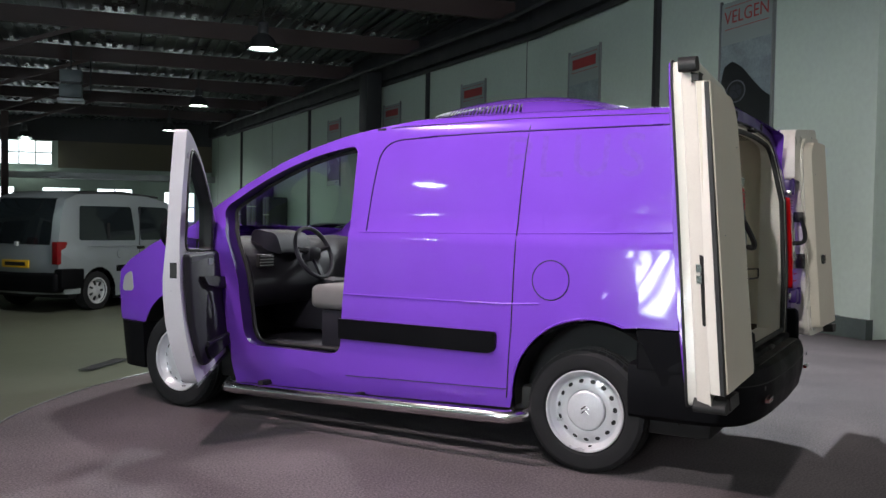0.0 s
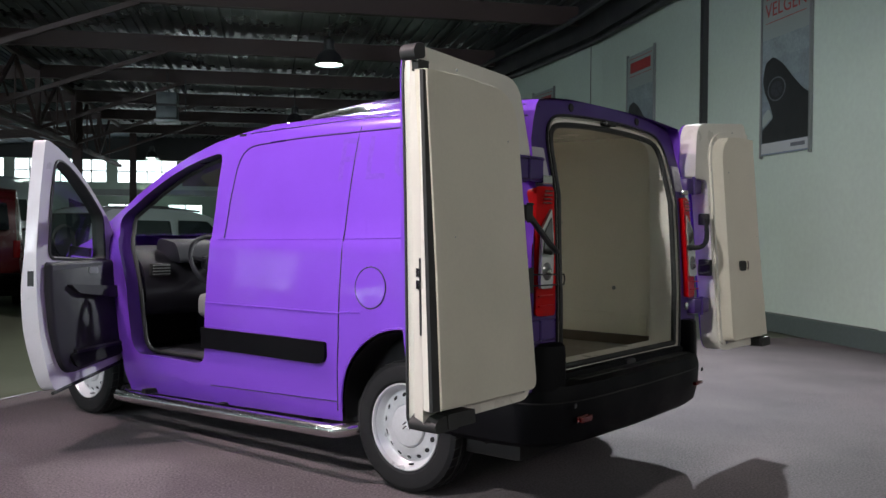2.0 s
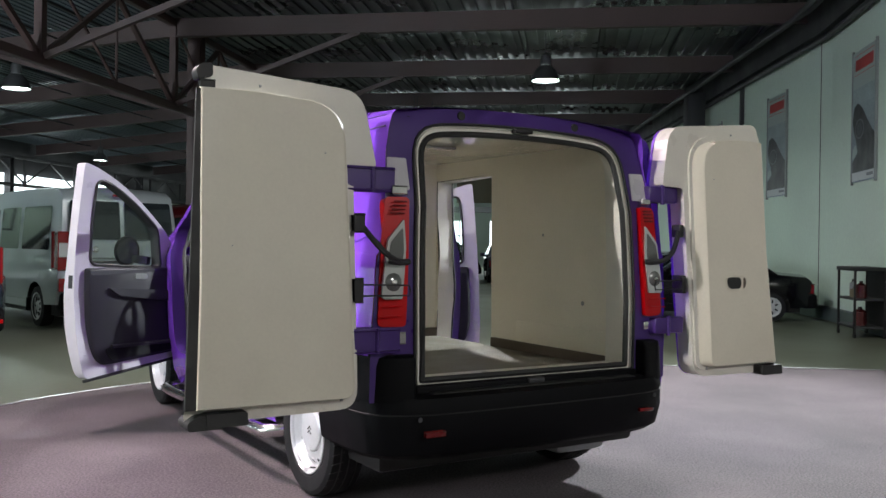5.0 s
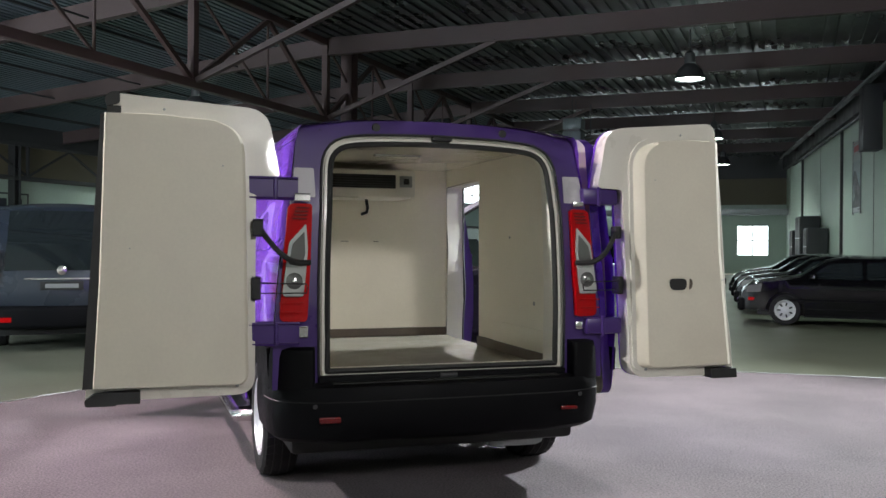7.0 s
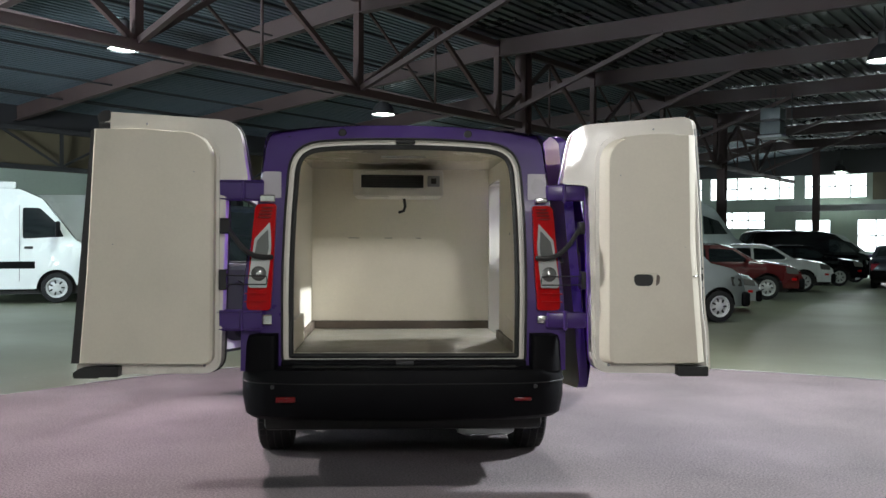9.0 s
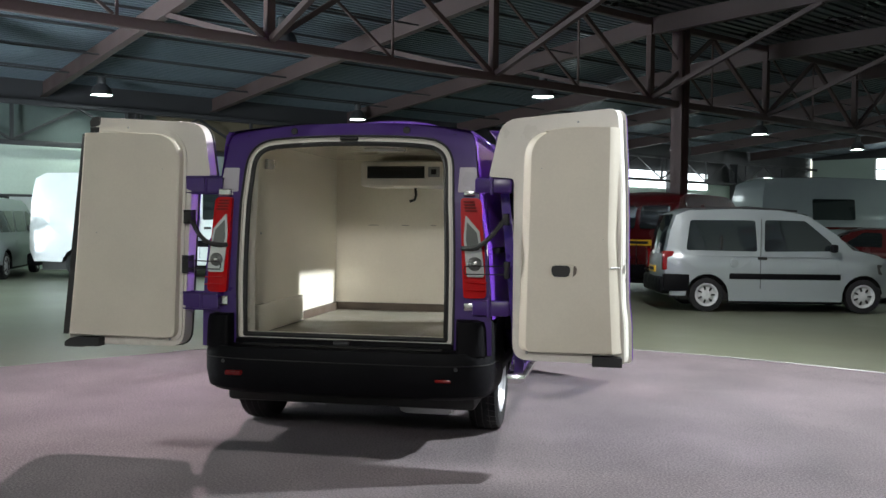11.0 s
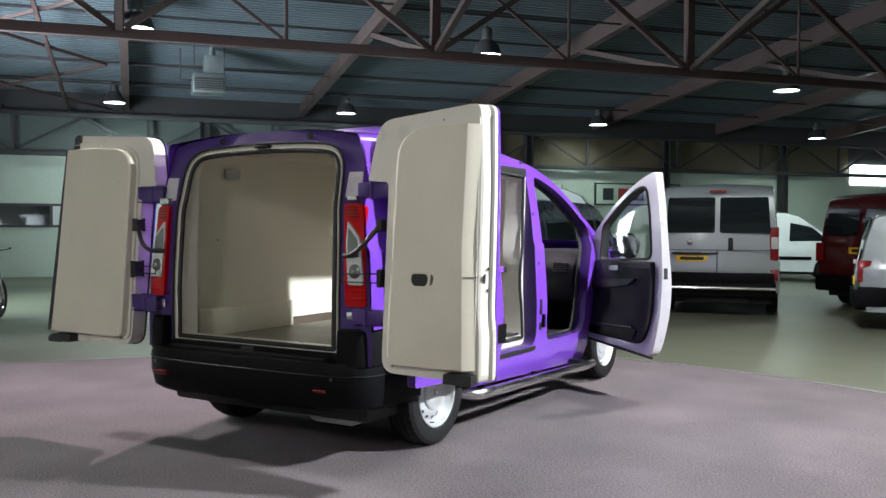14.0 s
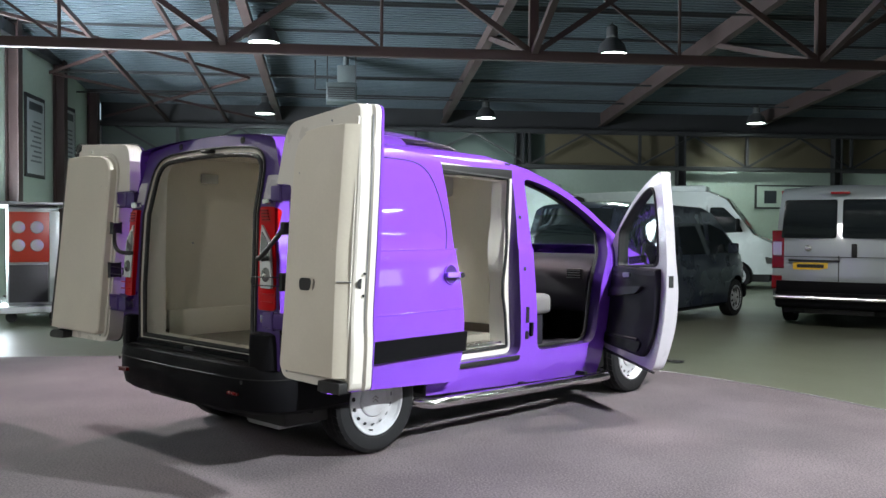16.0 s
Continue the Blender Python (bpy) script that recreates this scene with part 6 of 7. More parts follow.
    part("pocket", slab(rounded([(0.10, 0.50), (0.70, 0.475), (0.74, 0.56), (0.10, 0.56)], 0.035), lambda u, v: at(u, v, -0.117), lambda u, v: at(u, v, -0.135)), "black_plastic", t)
    part("inner_handle", slab(rounded([(0.30, 1.03), (0.42, 1.035), (0.42, 1.075), (0.30, 1.07)], 0.02), lambda u, v: at(u, v, -0.117), lambda u, v: at(u, v, -0.128)), "grey_steel", t, "grey inner door handle")
    part("switch_panel", slab(rounded([(0.12, 1.0), (0.24, 1.01), (0.24, 1.06), (0.12, 1.05)], 0.015), lambda u, v: at(u, v, -0.117), lambda u, v: at(u, v, -0.124)), "black", t)
    sp = part("speaker_grille", slab([(0.30 + 0.085 * math.cos(a), 0.72 + 0.085 * math.sin(a)) for a in np.linspace(0, math.tau, 20, endpoint=False)], lambda u, v: at(u, v, -0.117), lambda u, v: at(u, v, -0.122)), "black_plastic", t)
    part("door_lock", slab(rounded([(0.928, 0.98), (0.934, 0.98), (0.934, 1.07), (0.928, 1.07)], 0), lambda u, v: at(u, v, -0.06), lambda u, v: at(u, v, -0.02)), "black", d)
    for z in (0.52, 1.22):
        part("door_hole", lathe([(0.001, 0.001), (0.012, 0.001)], 10, "z", at(0.87, z, -0.0765)), "black", d)
    part("lower_seal", tube([at(u, 0.425 - 0.08 * u, -0.07) for u in np.linspace(0.02, 0.90, 8)], 0.012, 6), "rubber", d)
    m = part("mirror_housing", lathe([(0.001, -0.05), (0.07, -0.045), (0.10, 0.0), (0.095, 0.03)], 20, "y"), "black_plastic", d, "black wing mirror housing")
    for v in m.data.vertices:
        q = v.co.copy()
        v.co = at(0.23 + q.x * 0.95, 1.24 + q.z * 1.25, 0.16) + uy * q.x * 0.35 + Vector((0, -1, 0)) * (q.y)
    g = part("mirror_glass", lathe([(0.001, 0.0), (0.085, 0.0)], 20, "y"), "mirror", d, "mirror glass")
    for v in g.data.vertices:
        q = v.co.copy()
        v.co = at(0.23 + q.x * 0.95, 1.24 + q.z * 1.25, 0.16) + uy * q.x * 0.35 + Vector((0, -0.036, 0))
    part("mirror_arm", bar(at(0.16, 1.16, 0.0), at(0.2, 1.18, 0.14), 0.05, 0.06), "black_plastic", d)
    part("door_brake", bar(hinge + Vector((0, -0.05, 0.85)), at(0.2, 0.85, -0.05), 0.02, 0.03), "black", d)


cab_door(-1)
cab_door(1)

# ---- sliding door, slid back along the body ----
D0, D1, OFF = -0.53, 0.695, 0.075
line = rounded([(D0, 0.465), (D1 - 0.01, 0.39), (D1 + 0.03, 0.72), (D1 - 0.01, 1.05), (D1 - 0.065, 1.30), (D1 - 0.07, 1.60), (D1 - 0.09, 1.89), (D0, 1.95)], [0.05, 0.03, 0.2, 0.3, 0.2, 0.3, 0.05, 0.05], 5)
def slide_at(u, v, w=0.0):
    return (side_x(0.6, v) + OFF + 0.085 * (D1 - u) / 1.22 + w, u, v)   # the rear end swings out


sd = part("sliding_door", bend(sheet(line, [], [0.0, 0.3, 0.6], CUT_Z), slide_at), "purple", van, "purple sliding side door slid open", 60)
part("door_inner", bend(sheet(line, [], [0.3], CUT_Z), lambda u, v: slide_at(u, v, -0.055)), "cream", sd, "cream inner door lining", 60)
part("door_edge", ring(line, slide_at, lambda u, v: slide_at(u, v, -0.055)), "purple_shade", sd, "", 40)
part("side_moulding", slab(rounded([(D0 + 0.02, 0.60), (D1 + 0.022, 0.60), (D1 + 0.03, 0.725), (D0 + 0.02, 0.735)], 0.01), lambda u, v: slide_at(u, v, -0.004), lambda u, v: slide_at(u, v, 0.022)), "black_plastic", sd, "black plastic side moulding", 25)
cup = part("handle_cup", slab(arc(0.575, 1.11, 0.062, 0, 345, 23), lambda u, v: slide_at(u, v, -0.01), lambda u, v: slide_at(u, v, 0.003)), "purple_shade", sd, "round handle recess")
part("cup_rim", tube([slide_at(u, v, 0.003) for u, v in arc(0.575, 1.11, 0.064, 0, 345, 23)], 0.006, 6, closed=True), "purple", cup)
part("door_handle", slab(rounded([(0.50, 1.095), (0.66, 1.09), (0.665, 1.125), (0.50, 1.128)], 0.018), lambda u, v: slide_at(u, v, 0.014), lambda u, v: slide_at(u, v, 0.040)), "purple", sd, "purple pull handle", 25)
part("key_lock", lathe([(0.001, 0.010), (0.018, 0.010), (0.02, 0)], 12, "x", slide_at(0.655, 1.105, 0.036)), "black", sd)
part("pressed_line", tube([slide_at(y, z) for y, z in densify(rounded([(-0.35, 1.86), (0.40, 1.845), (0.52, 1.70), (0.58, 1.40), (0.55, 1.28)], [0, 0.16, 0.2, 0.1, 0], 6))], 0.005, 5), "purple_shade", sd)
part("crease_line", tube([slide_at(y, 1.275) for y in np.linspace(D0, D1 - 0.03, 10)], 0.005, 5), "purple", sd)
part("lower_crease", tube([slide_at(y, 0.885) for y in np.linspace(D0, D1, 10)], 0.006, 5), "purple", sd)
# ---- the other vehicles ----
def vehicle(name, label, category, m, L, W, H, mat, path, windows, axles, r=0.31, scale=0.95, belt=0.95, tumble=0.14, screen=None, backlight=None, lower=0.42, group="", nose=0.35, tail=0.1):
    """A parked vehicle: rear at y = 0, nose along +y. path: the outline over the top from rear foot to front foot."""
    v = thing(name, label, category, group, m @ Matrix.Scale(scale, 4))
    hw = W / 2
    def sx(y, z):
        x = hw - 0.03 * max(0, 0.6 - z) - tumble * max(0, (z - belt) / (H - belt)) ** 1.25 - (0.03 if z > belt else 0)
        x -= nose * max(0.0, (y - (L - 0.9)) / 0.9) ** 2.2 + tail * max(0.0, (0.5 - y) / 0.5) ** 2.2
        return x
    foot = path[-1][1]
    bottom = [(axles[1] + r * 1.22, foot)] + arc(axles[1], r, r * 1.22, 10, 170, 9) + [(axles[1] - r * 1.25, foot - 0.08), (axles[0] + r * 1.25, foot - 0.08)] + arc(axles[0], r, r * 1.22, 10, 170, 9) + [(axles[0] - r * 1.22, foot)]
    fine = densify(path, 0.12)
    cy, cz = [L * k / 14 for k in range(1, 14)], [0.55, 0.75, belt - 0.02, belt + 0.02] + [belt + (H - belt) * k / 5 for k in range(1, 5)]
    for s in (-1, 1):
        part("body_side", bend(sheet(fine + bottom, [], cy, cz), lambda u, q: (s * sx(u, q), u, q)), mat, v, "", 50)
    bm = bmesh.new()
    rows = []
    for i, (y, z) in enumerate(fine):
        a, b = Vector(fine[max(0, i - 1)]), Vector(fine[min(len(fine) - 1, i + 1)])
        d = (b - a).normalized()
        nrm = (-d.y, d.x)
        x = sx(y, z)
        bulge = 0.05 if z > belt else 0.07
        rows.append([bm.verts.new((x * t, y + nrm[0] * bulge * (1 - t * t), z + nrm[1] * bulge * (1 - t * t))) for t in np.linspace(-1, 1, 9)])
    for q, w in zip(rows, rows[1:]):
        for k in range(8):
            bm.faces.new((q[k], q[k + 1], w[k + 1], w[k]))
    part("roof_and_bonnet", bm, mat, v, "", 50)
    def on_path(i0, i1, name, inset, mat2, label2=""):
        bm = bmesh.new()
        rr = []
        seg = [p for p in densify([path[k] for k in range(i0, i1 + 1)], 0.1)]
        n = len(seg)
        for i, (y, z) in enumerate(seg):
            a, b = Vector(seg[max(0, i - 1)]), Vector(seg[min(n - 1, i + 1)])
            d = (b - a).normalized()
            nrm = (-d.y, d.x)
            x = sx(y, z) - inset
            rr.append([bm.verts.new((x * t, y + nrm[0] * (0.008 + (0.05 if z > belt else 0.07) * (1 - (t * x / (x + inset)) ** 2)), z + nrm[1] * (0.008 + (0.05 if z > belt else 0.07) * (1 - (t * x / (x + inset)) ** 2)))) for t in np.linspace(-1, 1, 9)])
        for q, w in zip(rr, rr[1:]):
            for k in range(8):
                bm.faces.new((q[k], q[k + 1], w[k + 1], w[k]))
        return part(name, bm, mat2, v, label2, 50)
    if screen:
        on_path(*screen, "windscreen", 0.07, "tint", "dark windscreen")
    if backlight:
        on_path(*backlight, "rear_window", 0.13, "tint", "dark rear window")
    for w in windows:
        for s in (-1, 1):
            part("side_window", bend(sheet(rounded(w, 0.05, 4), [], [], cz), lambda u, q: (s * (sx(u, q) + 0.006), u, q)), "tint", v, "dark side window", 50)
    for s in (-1, 1):
        part("sill", box(s * (hw - 0.10), s * (hw - 0.015), axles[0] + r * 1.2, axles[1] - r * 1.2, foot - 0.12, foot + 0.05, 0.02), "black_plastic", v)
        for y in axles:
            w = part("wheel", lathe([(a, s * b) for a, b in ((r * 0.6, -0.10), (r * 0.97, -0.09), (r, 0), (r * 0.97, 0.09), (r * 0.66, 0.10), (r * 0.6, 0.05))], 26, "x", (s * (hw - 0.13), y, r), caps=False), "tyre", v)
            part("rim", lathe([(a, s * b) for a, b in ((r * 0.66, 0.09), (r * 0.6, 0.06), (r * 0.5, 0.05), (r * 0.2, 0.085), (0.001, 0.085))], 26, "x", (s * (hw - 0.13), y, r), caps=False), "hub", w)
            part("rim_ring", lathe([(r * 0.60, s * 0.100), (r * 0.67, s * 0.104), (r * 0.68, s * 0.095)], 26, "x", (s * (hw - 0.13), y, r), caps=False), "hub", w)
            for k in range(7):
                a = k * math.tau / 7
                part("rim_slot", bar((s * (hw - 0.055), y + r * 0.28 * math.cos(a), r + r * 0.28 * math.sin(a)), (s * (hw - 0.068), y + r * 0.5 * math.cos(a), r + r * 0.5 * math.sin(a)), 0.02, r * 0.10), "black", w)
        part("wheel_housing", box(s * (hw - 0.40), s * (hw - 0.22), axles[0] - r * 1.15, axles[0] + r * 1.15, r * 0.7, r * 2.15), "black", v)
        part("wheel_housing", box(s * (hw - 0.40), s * (hw - 0.22), axles[1] - r * 1.15, axles[1] + r * 1.15, r * 0.7, r * 2.15), "black", v)
        f = [(L - 0.42, 0.68), (L - 0.12, 0.66), (L - 0.16, 0.80), (L - 0.46, 0.86)]
        part("headlight", slab(rounded(f, 0.03), lambda u, q: (s * (sx(u, q) - 0.05), u, q), lambda u, q: (s * (sx(u, q) + 0.006), u, q)), "lamp_grey", v)
    part("underbody", box(-hw + 0.15, hw - 0.15, 0.25, L - 0.35, 0.2, 0.45), "black", v)
    part("front_bumper", box(-hw + nose * 0.55, hw - nose * 0.55, L - 0.12, L + 0.04, 0.28, 0.56, 0.06, seg=3), "black_plastic", v)
    part("rear_bumper", box(-hw + 0.07, hw - 0.07, -0.09, 0.22, 0.30, 0.60, 0.06, seg=3), "black_plastic", v)
    return v, sx


def rear_fit(v, hw, z0, z1, y=0.0, w=0.14, plate=None, mat="car_red", inset=0.085):
    for s in (-1, 1):
        part("tail_lamp", box(s * (hw - w - inset - 0.015), s * (hw - inset), y - 0.035, y + 0.25, z0, z1, 0.02), mat, v, "red tail lamp")
    if plate:
        p = part("number_plate", box(plate[0] - 0.26, plate[0] + 0.26, y - 0.075, y - 0.045, plate[1], plate[1] + 0.115, 0.004), plate[2], v, "number plate with plain bars")
        part("plate_bar", box(plate[0] - 0.2, plate[0] + 0.2, y - 0.079, y - 0.074, plate[1] + 0.03, plate[1] + 0.085), "black" if plate[2] == "yellow_plate" else "grey_steel", p)


MPV = [(0.10, 0.28), (0.0, 0.62), (0.02, 1.0), (0.10, 1.40), (0.20, 1.68), (0.42, 1.77), (1.2, 1.80), (2.0, 1.78), (2.48, 1.69), (2.95, 1.36), (3.22, 1.10), (3.7, 1.0), (3.98, 0.82), (4.10, 0.58), (4.06, 0.28)]
VAN = [(0.10, 0.40), (0.0, 0.7), (0.0, 1.15), (0.04, 1.75), (0.12, 2.12), (0.32, 2.22), (1.5, 2.25), (3.0, 2.24), (3.45, 2.12), (4.0, 1.55), (4.2, 1.32), (4.72, 1.15), (4.92, 0.85), (4.98, 0.6), (4.95, 0.38)]
MID = [(0.12, 0.38), (0.0, 0.66), (0.0, 1.05), (0.08, 1.5), (0.22, 1.82), (0.46, 1.90), (1.5, 1.92), (2.8, 1.90), (3.2, 1.80), (3.85, 1.32), (4.1, 1.13), (4.6, 0.98), (4.78, 0.75), (4.8, 0.55), (4.76, 0.36)]
HIGH = [(0.10, 0.42), (0.0, 0.7), (0.0, 1.2), (0.04, 2.0), (0.12, 2.42), (0.36, 2.56), (2.0, 2.60), (4.0, 2.56), (4.45, 2.36), (4.95, 1.70), (5.15, 1.42), (5.65, 1.18), (5.85, 0.9), (5.9, 0.62), (5.86, 0.40)]
SALOON = [(0.10, 0.32), (-0.02, 0.55), (0.03, 0.86), (0.14, 0.95), (0.72, 1.0), (1.22, 1.31), (1.55, 1.38), (2.3, 1.38), (2.62, 1.31), (3.12, 0.99), (3.3, 0.95), (4.05, 0.84), (4.25, 0.70), (4.32, 0.5), (4.28, 0.30)]

# silver estate-van
v, sx = vehicle("estate_van", "silver estate van with dark lower cladding", "car", hall(-4.29, 8.765, -0.012, -41.7), 4.1, 1.72, 1.8, "silver", MPV,
                [[(0.36, 1.08), (1.58, 1.06), (1.56, 1.60), (0.44, 1.60)], [(1.70, 1.06), (2.95, 1.08), (2.82, 1.25), (2.42, 1.60), (1.73, 1.61)]], (0.72, 3.40), 0.30, 0.915, screen=(8, 10), backlight=(2, 4))
rear_fit(v, 0.86, 0.72, 1.06, 0.0, 0.10, (0.0, 0.66, "yellow_plate"))
for s in (-1, 1):
    part("side_cladding", box(s * 0.845, s * 0.872, 1.1, 3.0, 0.58, 0.68, 0.01), "black_plastic", v)
    part("window_divider", box(s * 0.80, s * 0.835, 0.95, 0.985, 1.09, 1.34, 0.004), "black", v)
    part("belt_crease", tube([(s * 0.862, 0.5, 0.985), (s * 0.866, 1.6, 0.975), (s * 0.862, 2.9, 0.965)], 0.007, 6), "silver", v)
    part("fuel_cap", lathe([(0.001, s * 0.012), (0.07, s * 0.010), (0.074, 0)], 18, "x", (s * 0.862, 1.18, 0.86)), "silver", v)
    part("door_gap", box(s * 0.856, s * 0.864, 1.625, 1.635, 0.42, 1.62), "dark_steel", v)
    part("roof_rail", tube([(s * 0.66, 0.5, 1.79), (s * 0.67, 1.4, 1.83), (s * 0.66, 2.3, 1.77)], 0.018, 8), "dark_steel", v)
    part("door_handle", box(s * 0.84, s * 0.875, 1.58, 1.74, 0.92, 0.97, 0.01), "black", v)
    part("wing_mirror", box(s * 0.86, s * 1.02, 2.80, 2.90, 1.06, 1.20, 0.03), "black_plastic", v)
    part("rear_wrap", box(s * 0.70, s * 0.866, -0.03, 0.42, 0.36, 0.66, 0.03), "black_plastic", v)
part("rear_washer", box(-0.03, 0.03, -0.07, -0.03, 0.98, 1.05, 0.01), "white", v)
part("roof_lining_gap", tube([(-0.6, 0.15, 1.70), (0.6, 0.15, 1.70)], 0.01, 6), "dark_steel", v)

# silver minibus with twin rear doors
v, sx = vehicle("minibus", "silver minibus with twin glazed rear doors", "van", hall(-6.114, 7.664, -0.012, 51), 4.98, 2.05, 2.25, "silver", VAN,
                [[(0.45, 1.25), (1.75, 1.25), (1.75, 1.95), (0.45, 1.95)], [(1.9, 1.25), (2.9, 1.25), (2.9, 1.95), (1.9, 1.95)], [(3.05, 1.25), (3.95, 1.3), (3.6, 1.8), (3.05, 1.95)]], (0.95, 4.0), 0.33, 0.938, tumble=0.10, screen=(8, 10), tail=0.02)
rear_fit(v, 1.025, 0.95, 1.52, 0.02, 0.13, (-0.42, 0.92, "yellow_plate"), inset=0.035)
for s in (-1, 1):
    part("rear_pane", bend(sheet(rounded([(s * 0.04, 1.42), (s * 0.86, 1.42), (s * 0.82, 2.03), (s * 0.04, 2.03)], 0.04)), lambda u, q: (u, interp(q, [(1.1, -0.075), (1.75, -0.035), (2.12, 0.045)]) - 0.004, q)), "tint", v, "dark rear door window")
    part("lower_lamp", box(s * 0.86, s * 0.99, -0.06, 0.1, 0.62, 0.80, 0.015), "car_red", v)
    part("lamp_clear", box(s * 0.87, s * 0.985, -0.025, 0.05, 1.15, 1.35, 0.01), "clear_lens", v)
part("door_gap", box(-0.006, 0.006, -0.088, -0.07, 0.62, 1.15), "black", v)
part("door_gap", box(-0.95, 0.95, -0.084, -0.07, 1.12, 1.13), "black", v)
part("door_handle", box(0.18, 0.26, -0.11, -0.06, 1.12, 1.34, 0.02), "black", v)
part("badge", lathe([(0.001, -0.02), (0.05, -0.01), (0.055, 0)], 16, "y", (-0.45, -0.07, 1.26)), "stainless", v)
part("plate_lamp", box(-0.75, 0.02, -0.10, -0.06, 1.05, 1.08, 0.006), "black", v)
part("dark_band", box(-0.93, 0.93, -0.095, -0.05, 0.56, 0.74, 0.01), "black_plastic", v)
part("step_bar", tube([(-0.95, -0.14, 0.48), (0.95, -0.14, 0.48)], 0.035, 10), "stainless", v, "bright rear step bar")
part("tow_frame", box(-0.5, 0.5, 0.0, 0.15, 0.22, 0.40, 0.02), "black", v)
part("brake_lamp", box(-0.14, 0.14, -0.02, 0.06, 2.11, 2.15, 0.01), "car_red", v)

# dark red van
v, sx = vehicle("red_van", "dark red panel van seen from behind", "van", hall(-6.2, 10.7, -0.012, 13.8), 4.8, 1.9, 2.02, "dark_red", [(y, z * 1.06) for y, z in MID],
                [[(3.0, 1.2), (3.85, 1.25), (3.55, 1.55), (3.05, 1.7)]], (0.95, 3.85), 0.32, 0.985, tumble=0.12, screen=(8, 10))
rear_fit(v, 0.95, 0.85, 1.15, 0.0, 0.10, (0.05, 0.98, "yellow_plate"))
for s in (-1, 1):
    part("rear_pane", bend(sheet(rounded([(s * 0.05, 1.32), (s * 0.70, 1.32), (s * 0.66, 1.78), (s * 0.05, 1.78)], 0.05)), lambda u, q: (u, interp(q, [(1.1, -0.075), (1.59, 0.0), (1.93, 0.10)]) - 0.02, q)), "tint", v, "dark rear door window")
part("door_gap", box(-0.006, 0.006, -0.082, -0.06, 0.6, 1.1), "black", v)

# dark blue-grey people carrier and a near copy in silver
def carrier(name, label, m, mat, plate):
    v, sx = vehicle(name, label, "van", m, 4.8, 1.9, 1.92, mat, MID, [[(0.55, 1.12), (1.75, 1.12), (1.72, 1.62), (0.62, 1.62)], [(1.88, 1.12), (2.8, 1.12), (2.78, 1.63), (1.88, 1.63)], [(2.92, 1.12), (3.95, 1.14), (3.5, 1.52), (2.95, 1.64)]],
                    (0.95, 3.95), 0.33, 0.95, screen=(8, 10), backlight=(2, 4))
    rear_fit(v, 0.95, 0.86, 1.30, 0.0, 0.09, (0.0, 0.80, plate))
    part("badge", lathe([(0.001, -0.02), (0.06, -0.01), (0.065, 0)], 18, "y", (0, -0.075, 1.06)), "stainless", v)
    for s in (-1, 1):
        part("wing_mirror", box(s * 0.93, s * 1.10, 3.55, 3.66, 1.12, 1.30, 0.03), mat, v)
        part("lower_reflector", box(s * 0.60, s * 0.86, -0.095, -0.06, 0.40, 0.45, 0.006), "red_lens", v)
    part("chrome_strip", box(-0.45, 0.45, -0.085, -0.065, 0.94, 0.96), "stainless", v)
    return v


carrier("people_carrier", "dark blue-grey people carrier with tinted windows", hall(-6.3, 3.65, -0.012, 42), "blue_grey", "black")
carrier("silver_people_carrier", "silver people carrier seen from behind", hall(-16.2, 0.4, -0.012, 62), "silver", "black")

# white high vans
def high_van(m, label="white high-roofed panel van with a dark side strip"):
    v, sx = vehicle("white_high_van", label, "van", m, 5.9, 2.0, 2.6, "white", HIGH, [[(4.05, 1.45), (4.9, 1.5), (4.75, 1.8), (4.4, 2.15), (4.05, 2.15)]], (1.15, 4.75), 0.34, 0.95, belt=1.3, tumble=0.12, screen=(8, 10), tail=0.02)
    for s in (-1, 1):
        part("side_strip", box(s * 0.985, s * 1.012, 1.6, 4.3, 0.78, 0.94, 0.01), "black_plastic", v)
        part("wing_mirror", box(s * 1.0, s * 1.2, 4.72, 4.82, 1.5, 1.85, 0.03), "black_plastic", v)
        part("door_handle", box(s * 0.98, s * 1.012, 4.08, 4.26, 1.22, 1.28, 0.01), "black", v)
        part("door_gap", box(s * 0.985, s * 1.004, 3.98, 3.99, 0.5, 2.2), "dark_steel", v)
    part("roof_unit", box(-0.5, 0.5, 2.9, 3.9, 2.58, 2.76, 0.06), "white", v)
    return v


high_van(hall(-17.6, 2.6, -0.012, -30))
high_van(hall(-18.05, 6.75, -0.012, -30))
v, sx = vehicle("white_van", "white panel van with a black side strip", "van", hall(-15.6, 13.4, -0.012, -35), 4.8, 1.9, 1.92, "white", MID, [[(0.7, 1.15), (1.8, 1.15), (1.8, 1.62), (0.75, 1.62)], [(2.92, 1.12), (3.95, 1.14), (3.5, 1.52), (2.95, 1.64)]], (0.95, 3.95), 0.32, 0.95, screen=(8, 10), backlight=(2, 4))
rear_fit(v, 0.95, 0.86, 1.30)
for s in (-1, 1):
    part("side_strip", box(s * 0.935, s * 0.962, 1.35, 3.5, 0.60, 0.70, 0.01), "black_plastic", v)
v, sx = vehicle("pale_camper", "pale grey camper van with a red waist strip", "van", hall(-11.2, 22.5, -0.012, -32), 5.9, 2.0, 2.4, "silver", [(y, z * 0.93) for y, z in HIGH], [[(1.4, 1.3), (2.6, 1.3), (2.6, 1.85), (1.4, 1.85)], [(4.05, 1.4), (4.9, 1.42), (4.6, 1.8), (4.05, 1.95)]], (1.15, 4.75), 0.33, 1.2, belt=1.25, screen=(8, 10), tail=0.02)
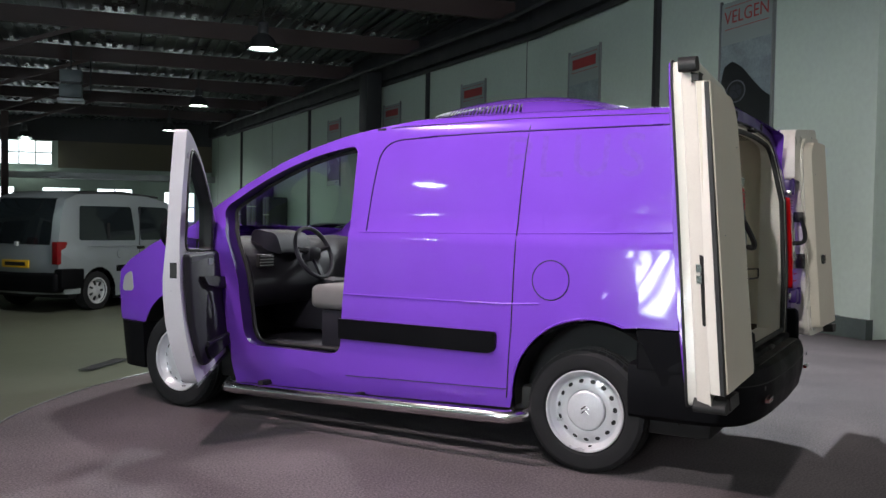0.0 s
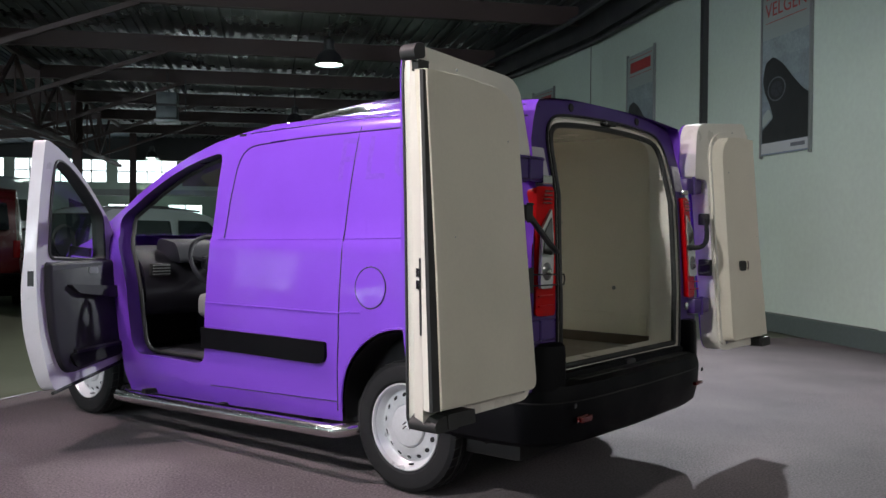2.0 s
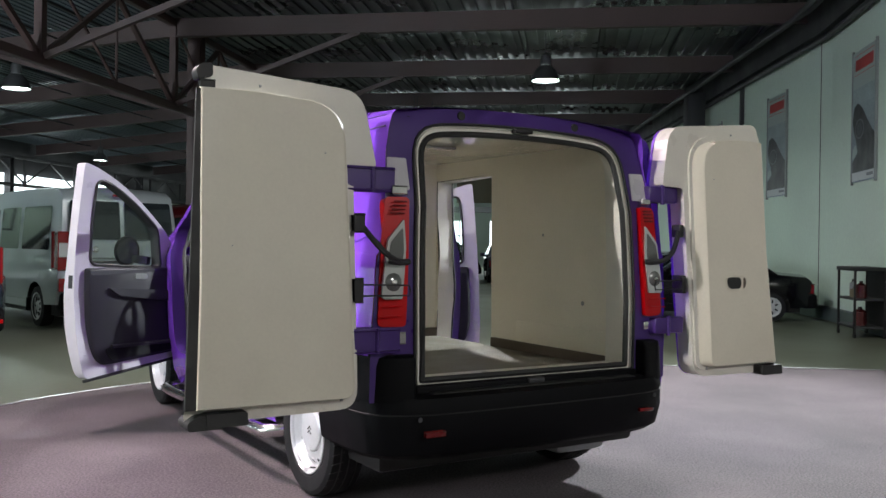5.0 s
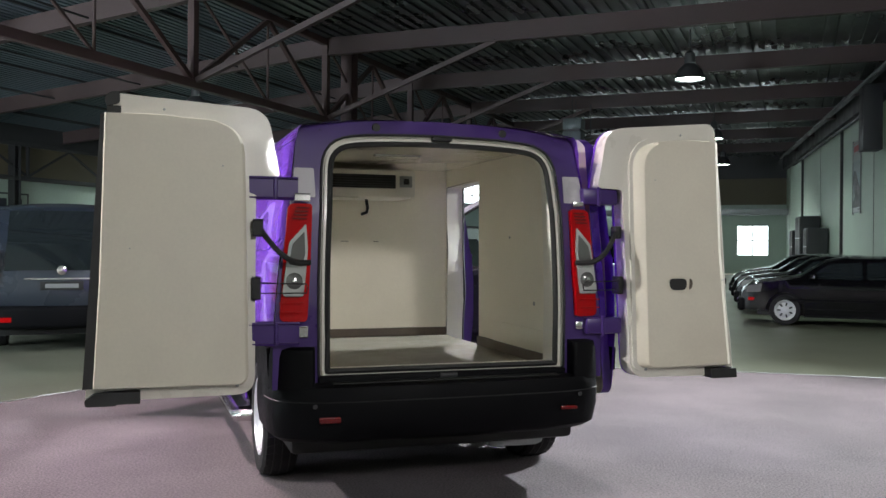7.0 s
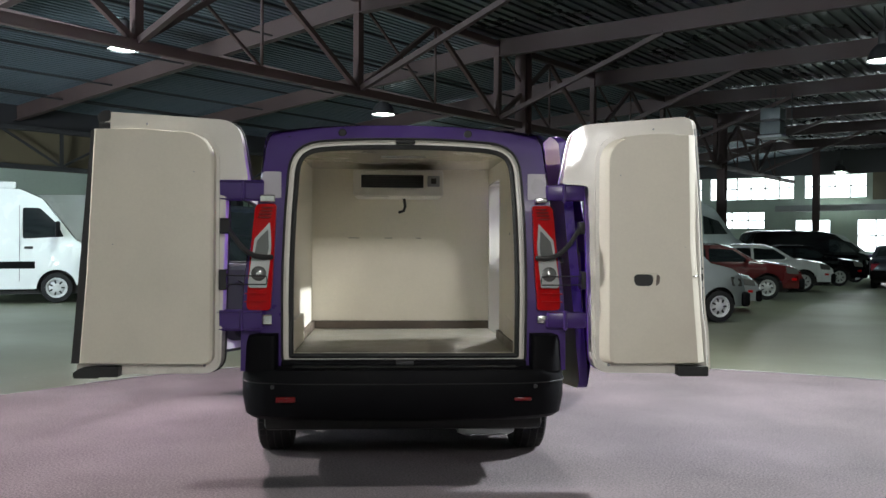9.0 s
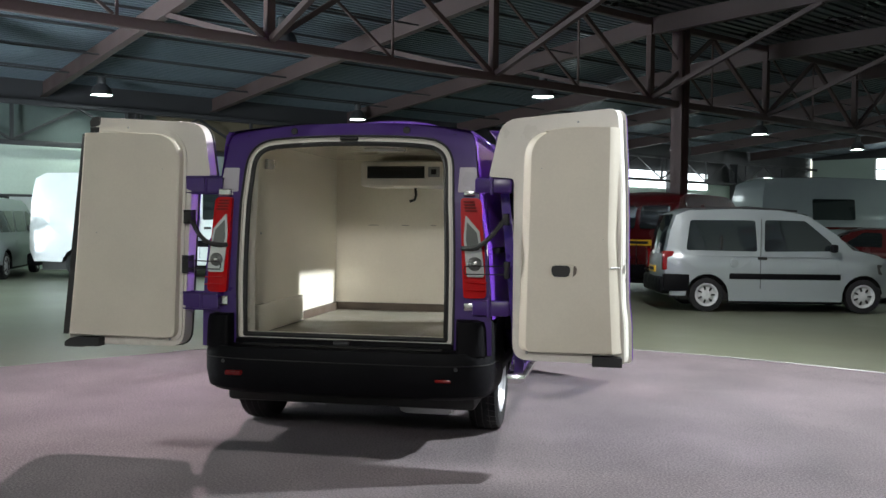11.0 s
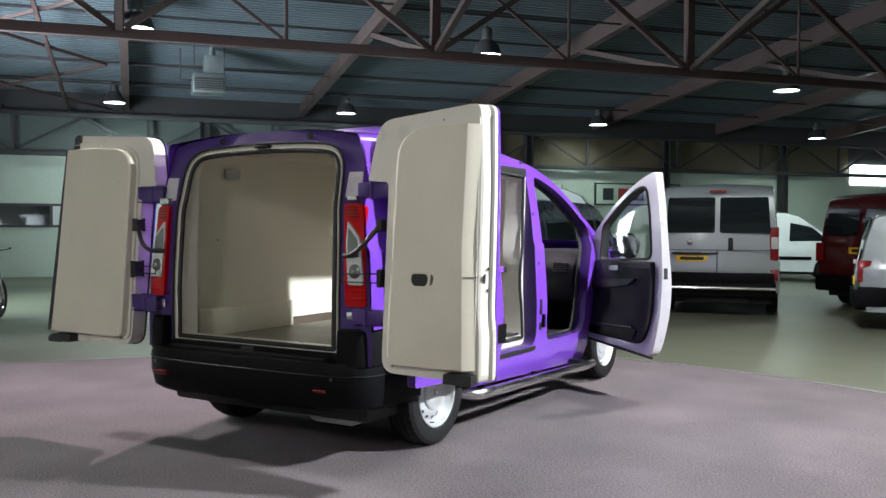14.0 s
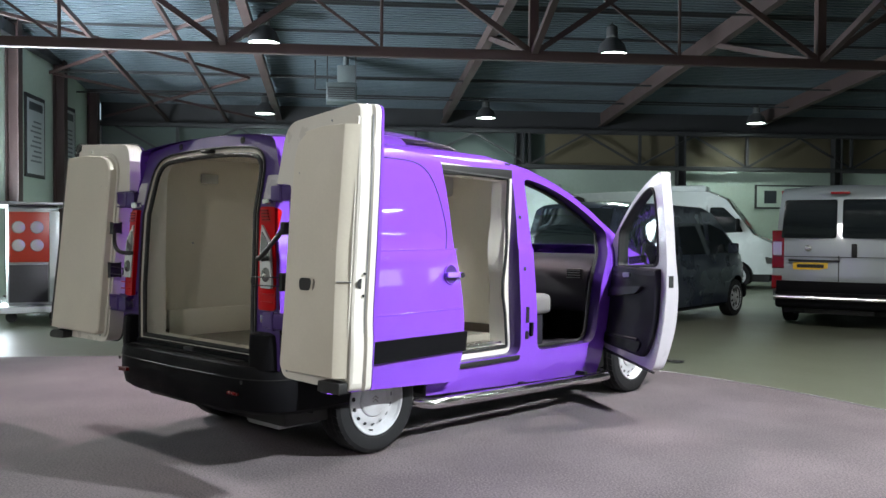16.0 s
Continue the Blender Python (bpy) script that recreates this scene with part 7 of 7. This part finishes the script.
for s in (-1, 1):
    part("waist_strip", box(s * 0.985, s * 1.006, 0.6, 4.0, 1.05, 1.12, 0.01), "dark_red", v)


# saloon cars
def saloon(name, label, m, mat, group="", scale=0.95):
    v, sx = vehicle(name, label, "car", m, 4.32, 1.66, 1.38, mat, SALOON, [[(0.98, 0.97), (1.9, 0.96), (1.9, 1.30), (1.5, 1.31)], [(1.98, 0.96), (3.0, 0.97), (2.58, 1.27), (1.98, 1.30)]], (0.85, 3.42), 0.31, scale, belt=0.94, tumble=0.16, screen=(8, 9), backlight=(4, 5), group=group, nose=0.10)
    rear_fit(v, 0.83, 0.62, 0.80, 0.02, 0.22, (0, 0.55, "yellow_plate"))
    for s in (-1, 1):
        part("wing_mirror", box(s * 0.82, s * 0.96, 2.86, 2.96, 0.96, 1.06, 0.02), mat, v)
        part("side_moulding", box(s * 0.82, s * 0.836, 0.9, 3.35, 0.50, 0.55, 0.006), "black_plastic", v)
        part("marker_lamp", box(s * 0.77, s * 0.80, 4.02, 4.14, 0.50, 0.56, 0.006), "red_lens", v)
    part("chrome_strip", box(-0.6, 0.6, 4.32, 4.37, 0.52, 0.545), "stainless", v)
    return v


for k in range(4):
    saloon("black_saloon", "glossy black saloon car with bright multi-spoke wheels", hall(4.95 - 0.21 * k, 12.34 + 2.45 * k, -0.012, 88), "black_car", "row of black saloons", 0.85)
saloon("silver_hatch", "small silver car with pale wheel trims", hall(-5.14, 12.23, -0.012, -65), "silver", "", 0.8)
saloon("red_saloon", "dark red saloon car", hall(-6.11, 16.5, -0.012, -60), "dark_red")
saloon("white_saloon", "white saloon car with alloy wheels", hall(-6.43, 20.96, -0.012, -60), "white")
saloon("black_hatch", "black saloon car parked in the row", hall(-6.5, 25.5, -0.012, -60), "black_car")
saloon("dark_coupe", "dark grey coupe seen from behind", hall(-1.4, 25.2, -0.012, 8), "blue_grey")
v, sx = vehicle("black_van", "black van parked in the row", "van", hall(-7.0, 28.2, -0.012, -52), 4.8, 1.9, 1.92, "black_car", MID, [[(2.92, 1.12), (3.95, 1.14), (3.5, 1.52), (2.95, 1.64)]], (0.95, 3.95), 0.32, 0.95, screen=(8, 10), backlight=(2, 4))
v, sx = vehicle("white_estate_van", "white van with its door open", "van", hall(-7.6, 32.2, -0.012, -52), 4.8, 1.9, 1.92, "white", MID, [[(2.92, 1.12), (3.95, 1.14), (3.5, 1.52), (2.95, 1.64)]], (0.95, 3.95), 0.32, 0.95, screen=(8, 10), backlight=(2, 4))
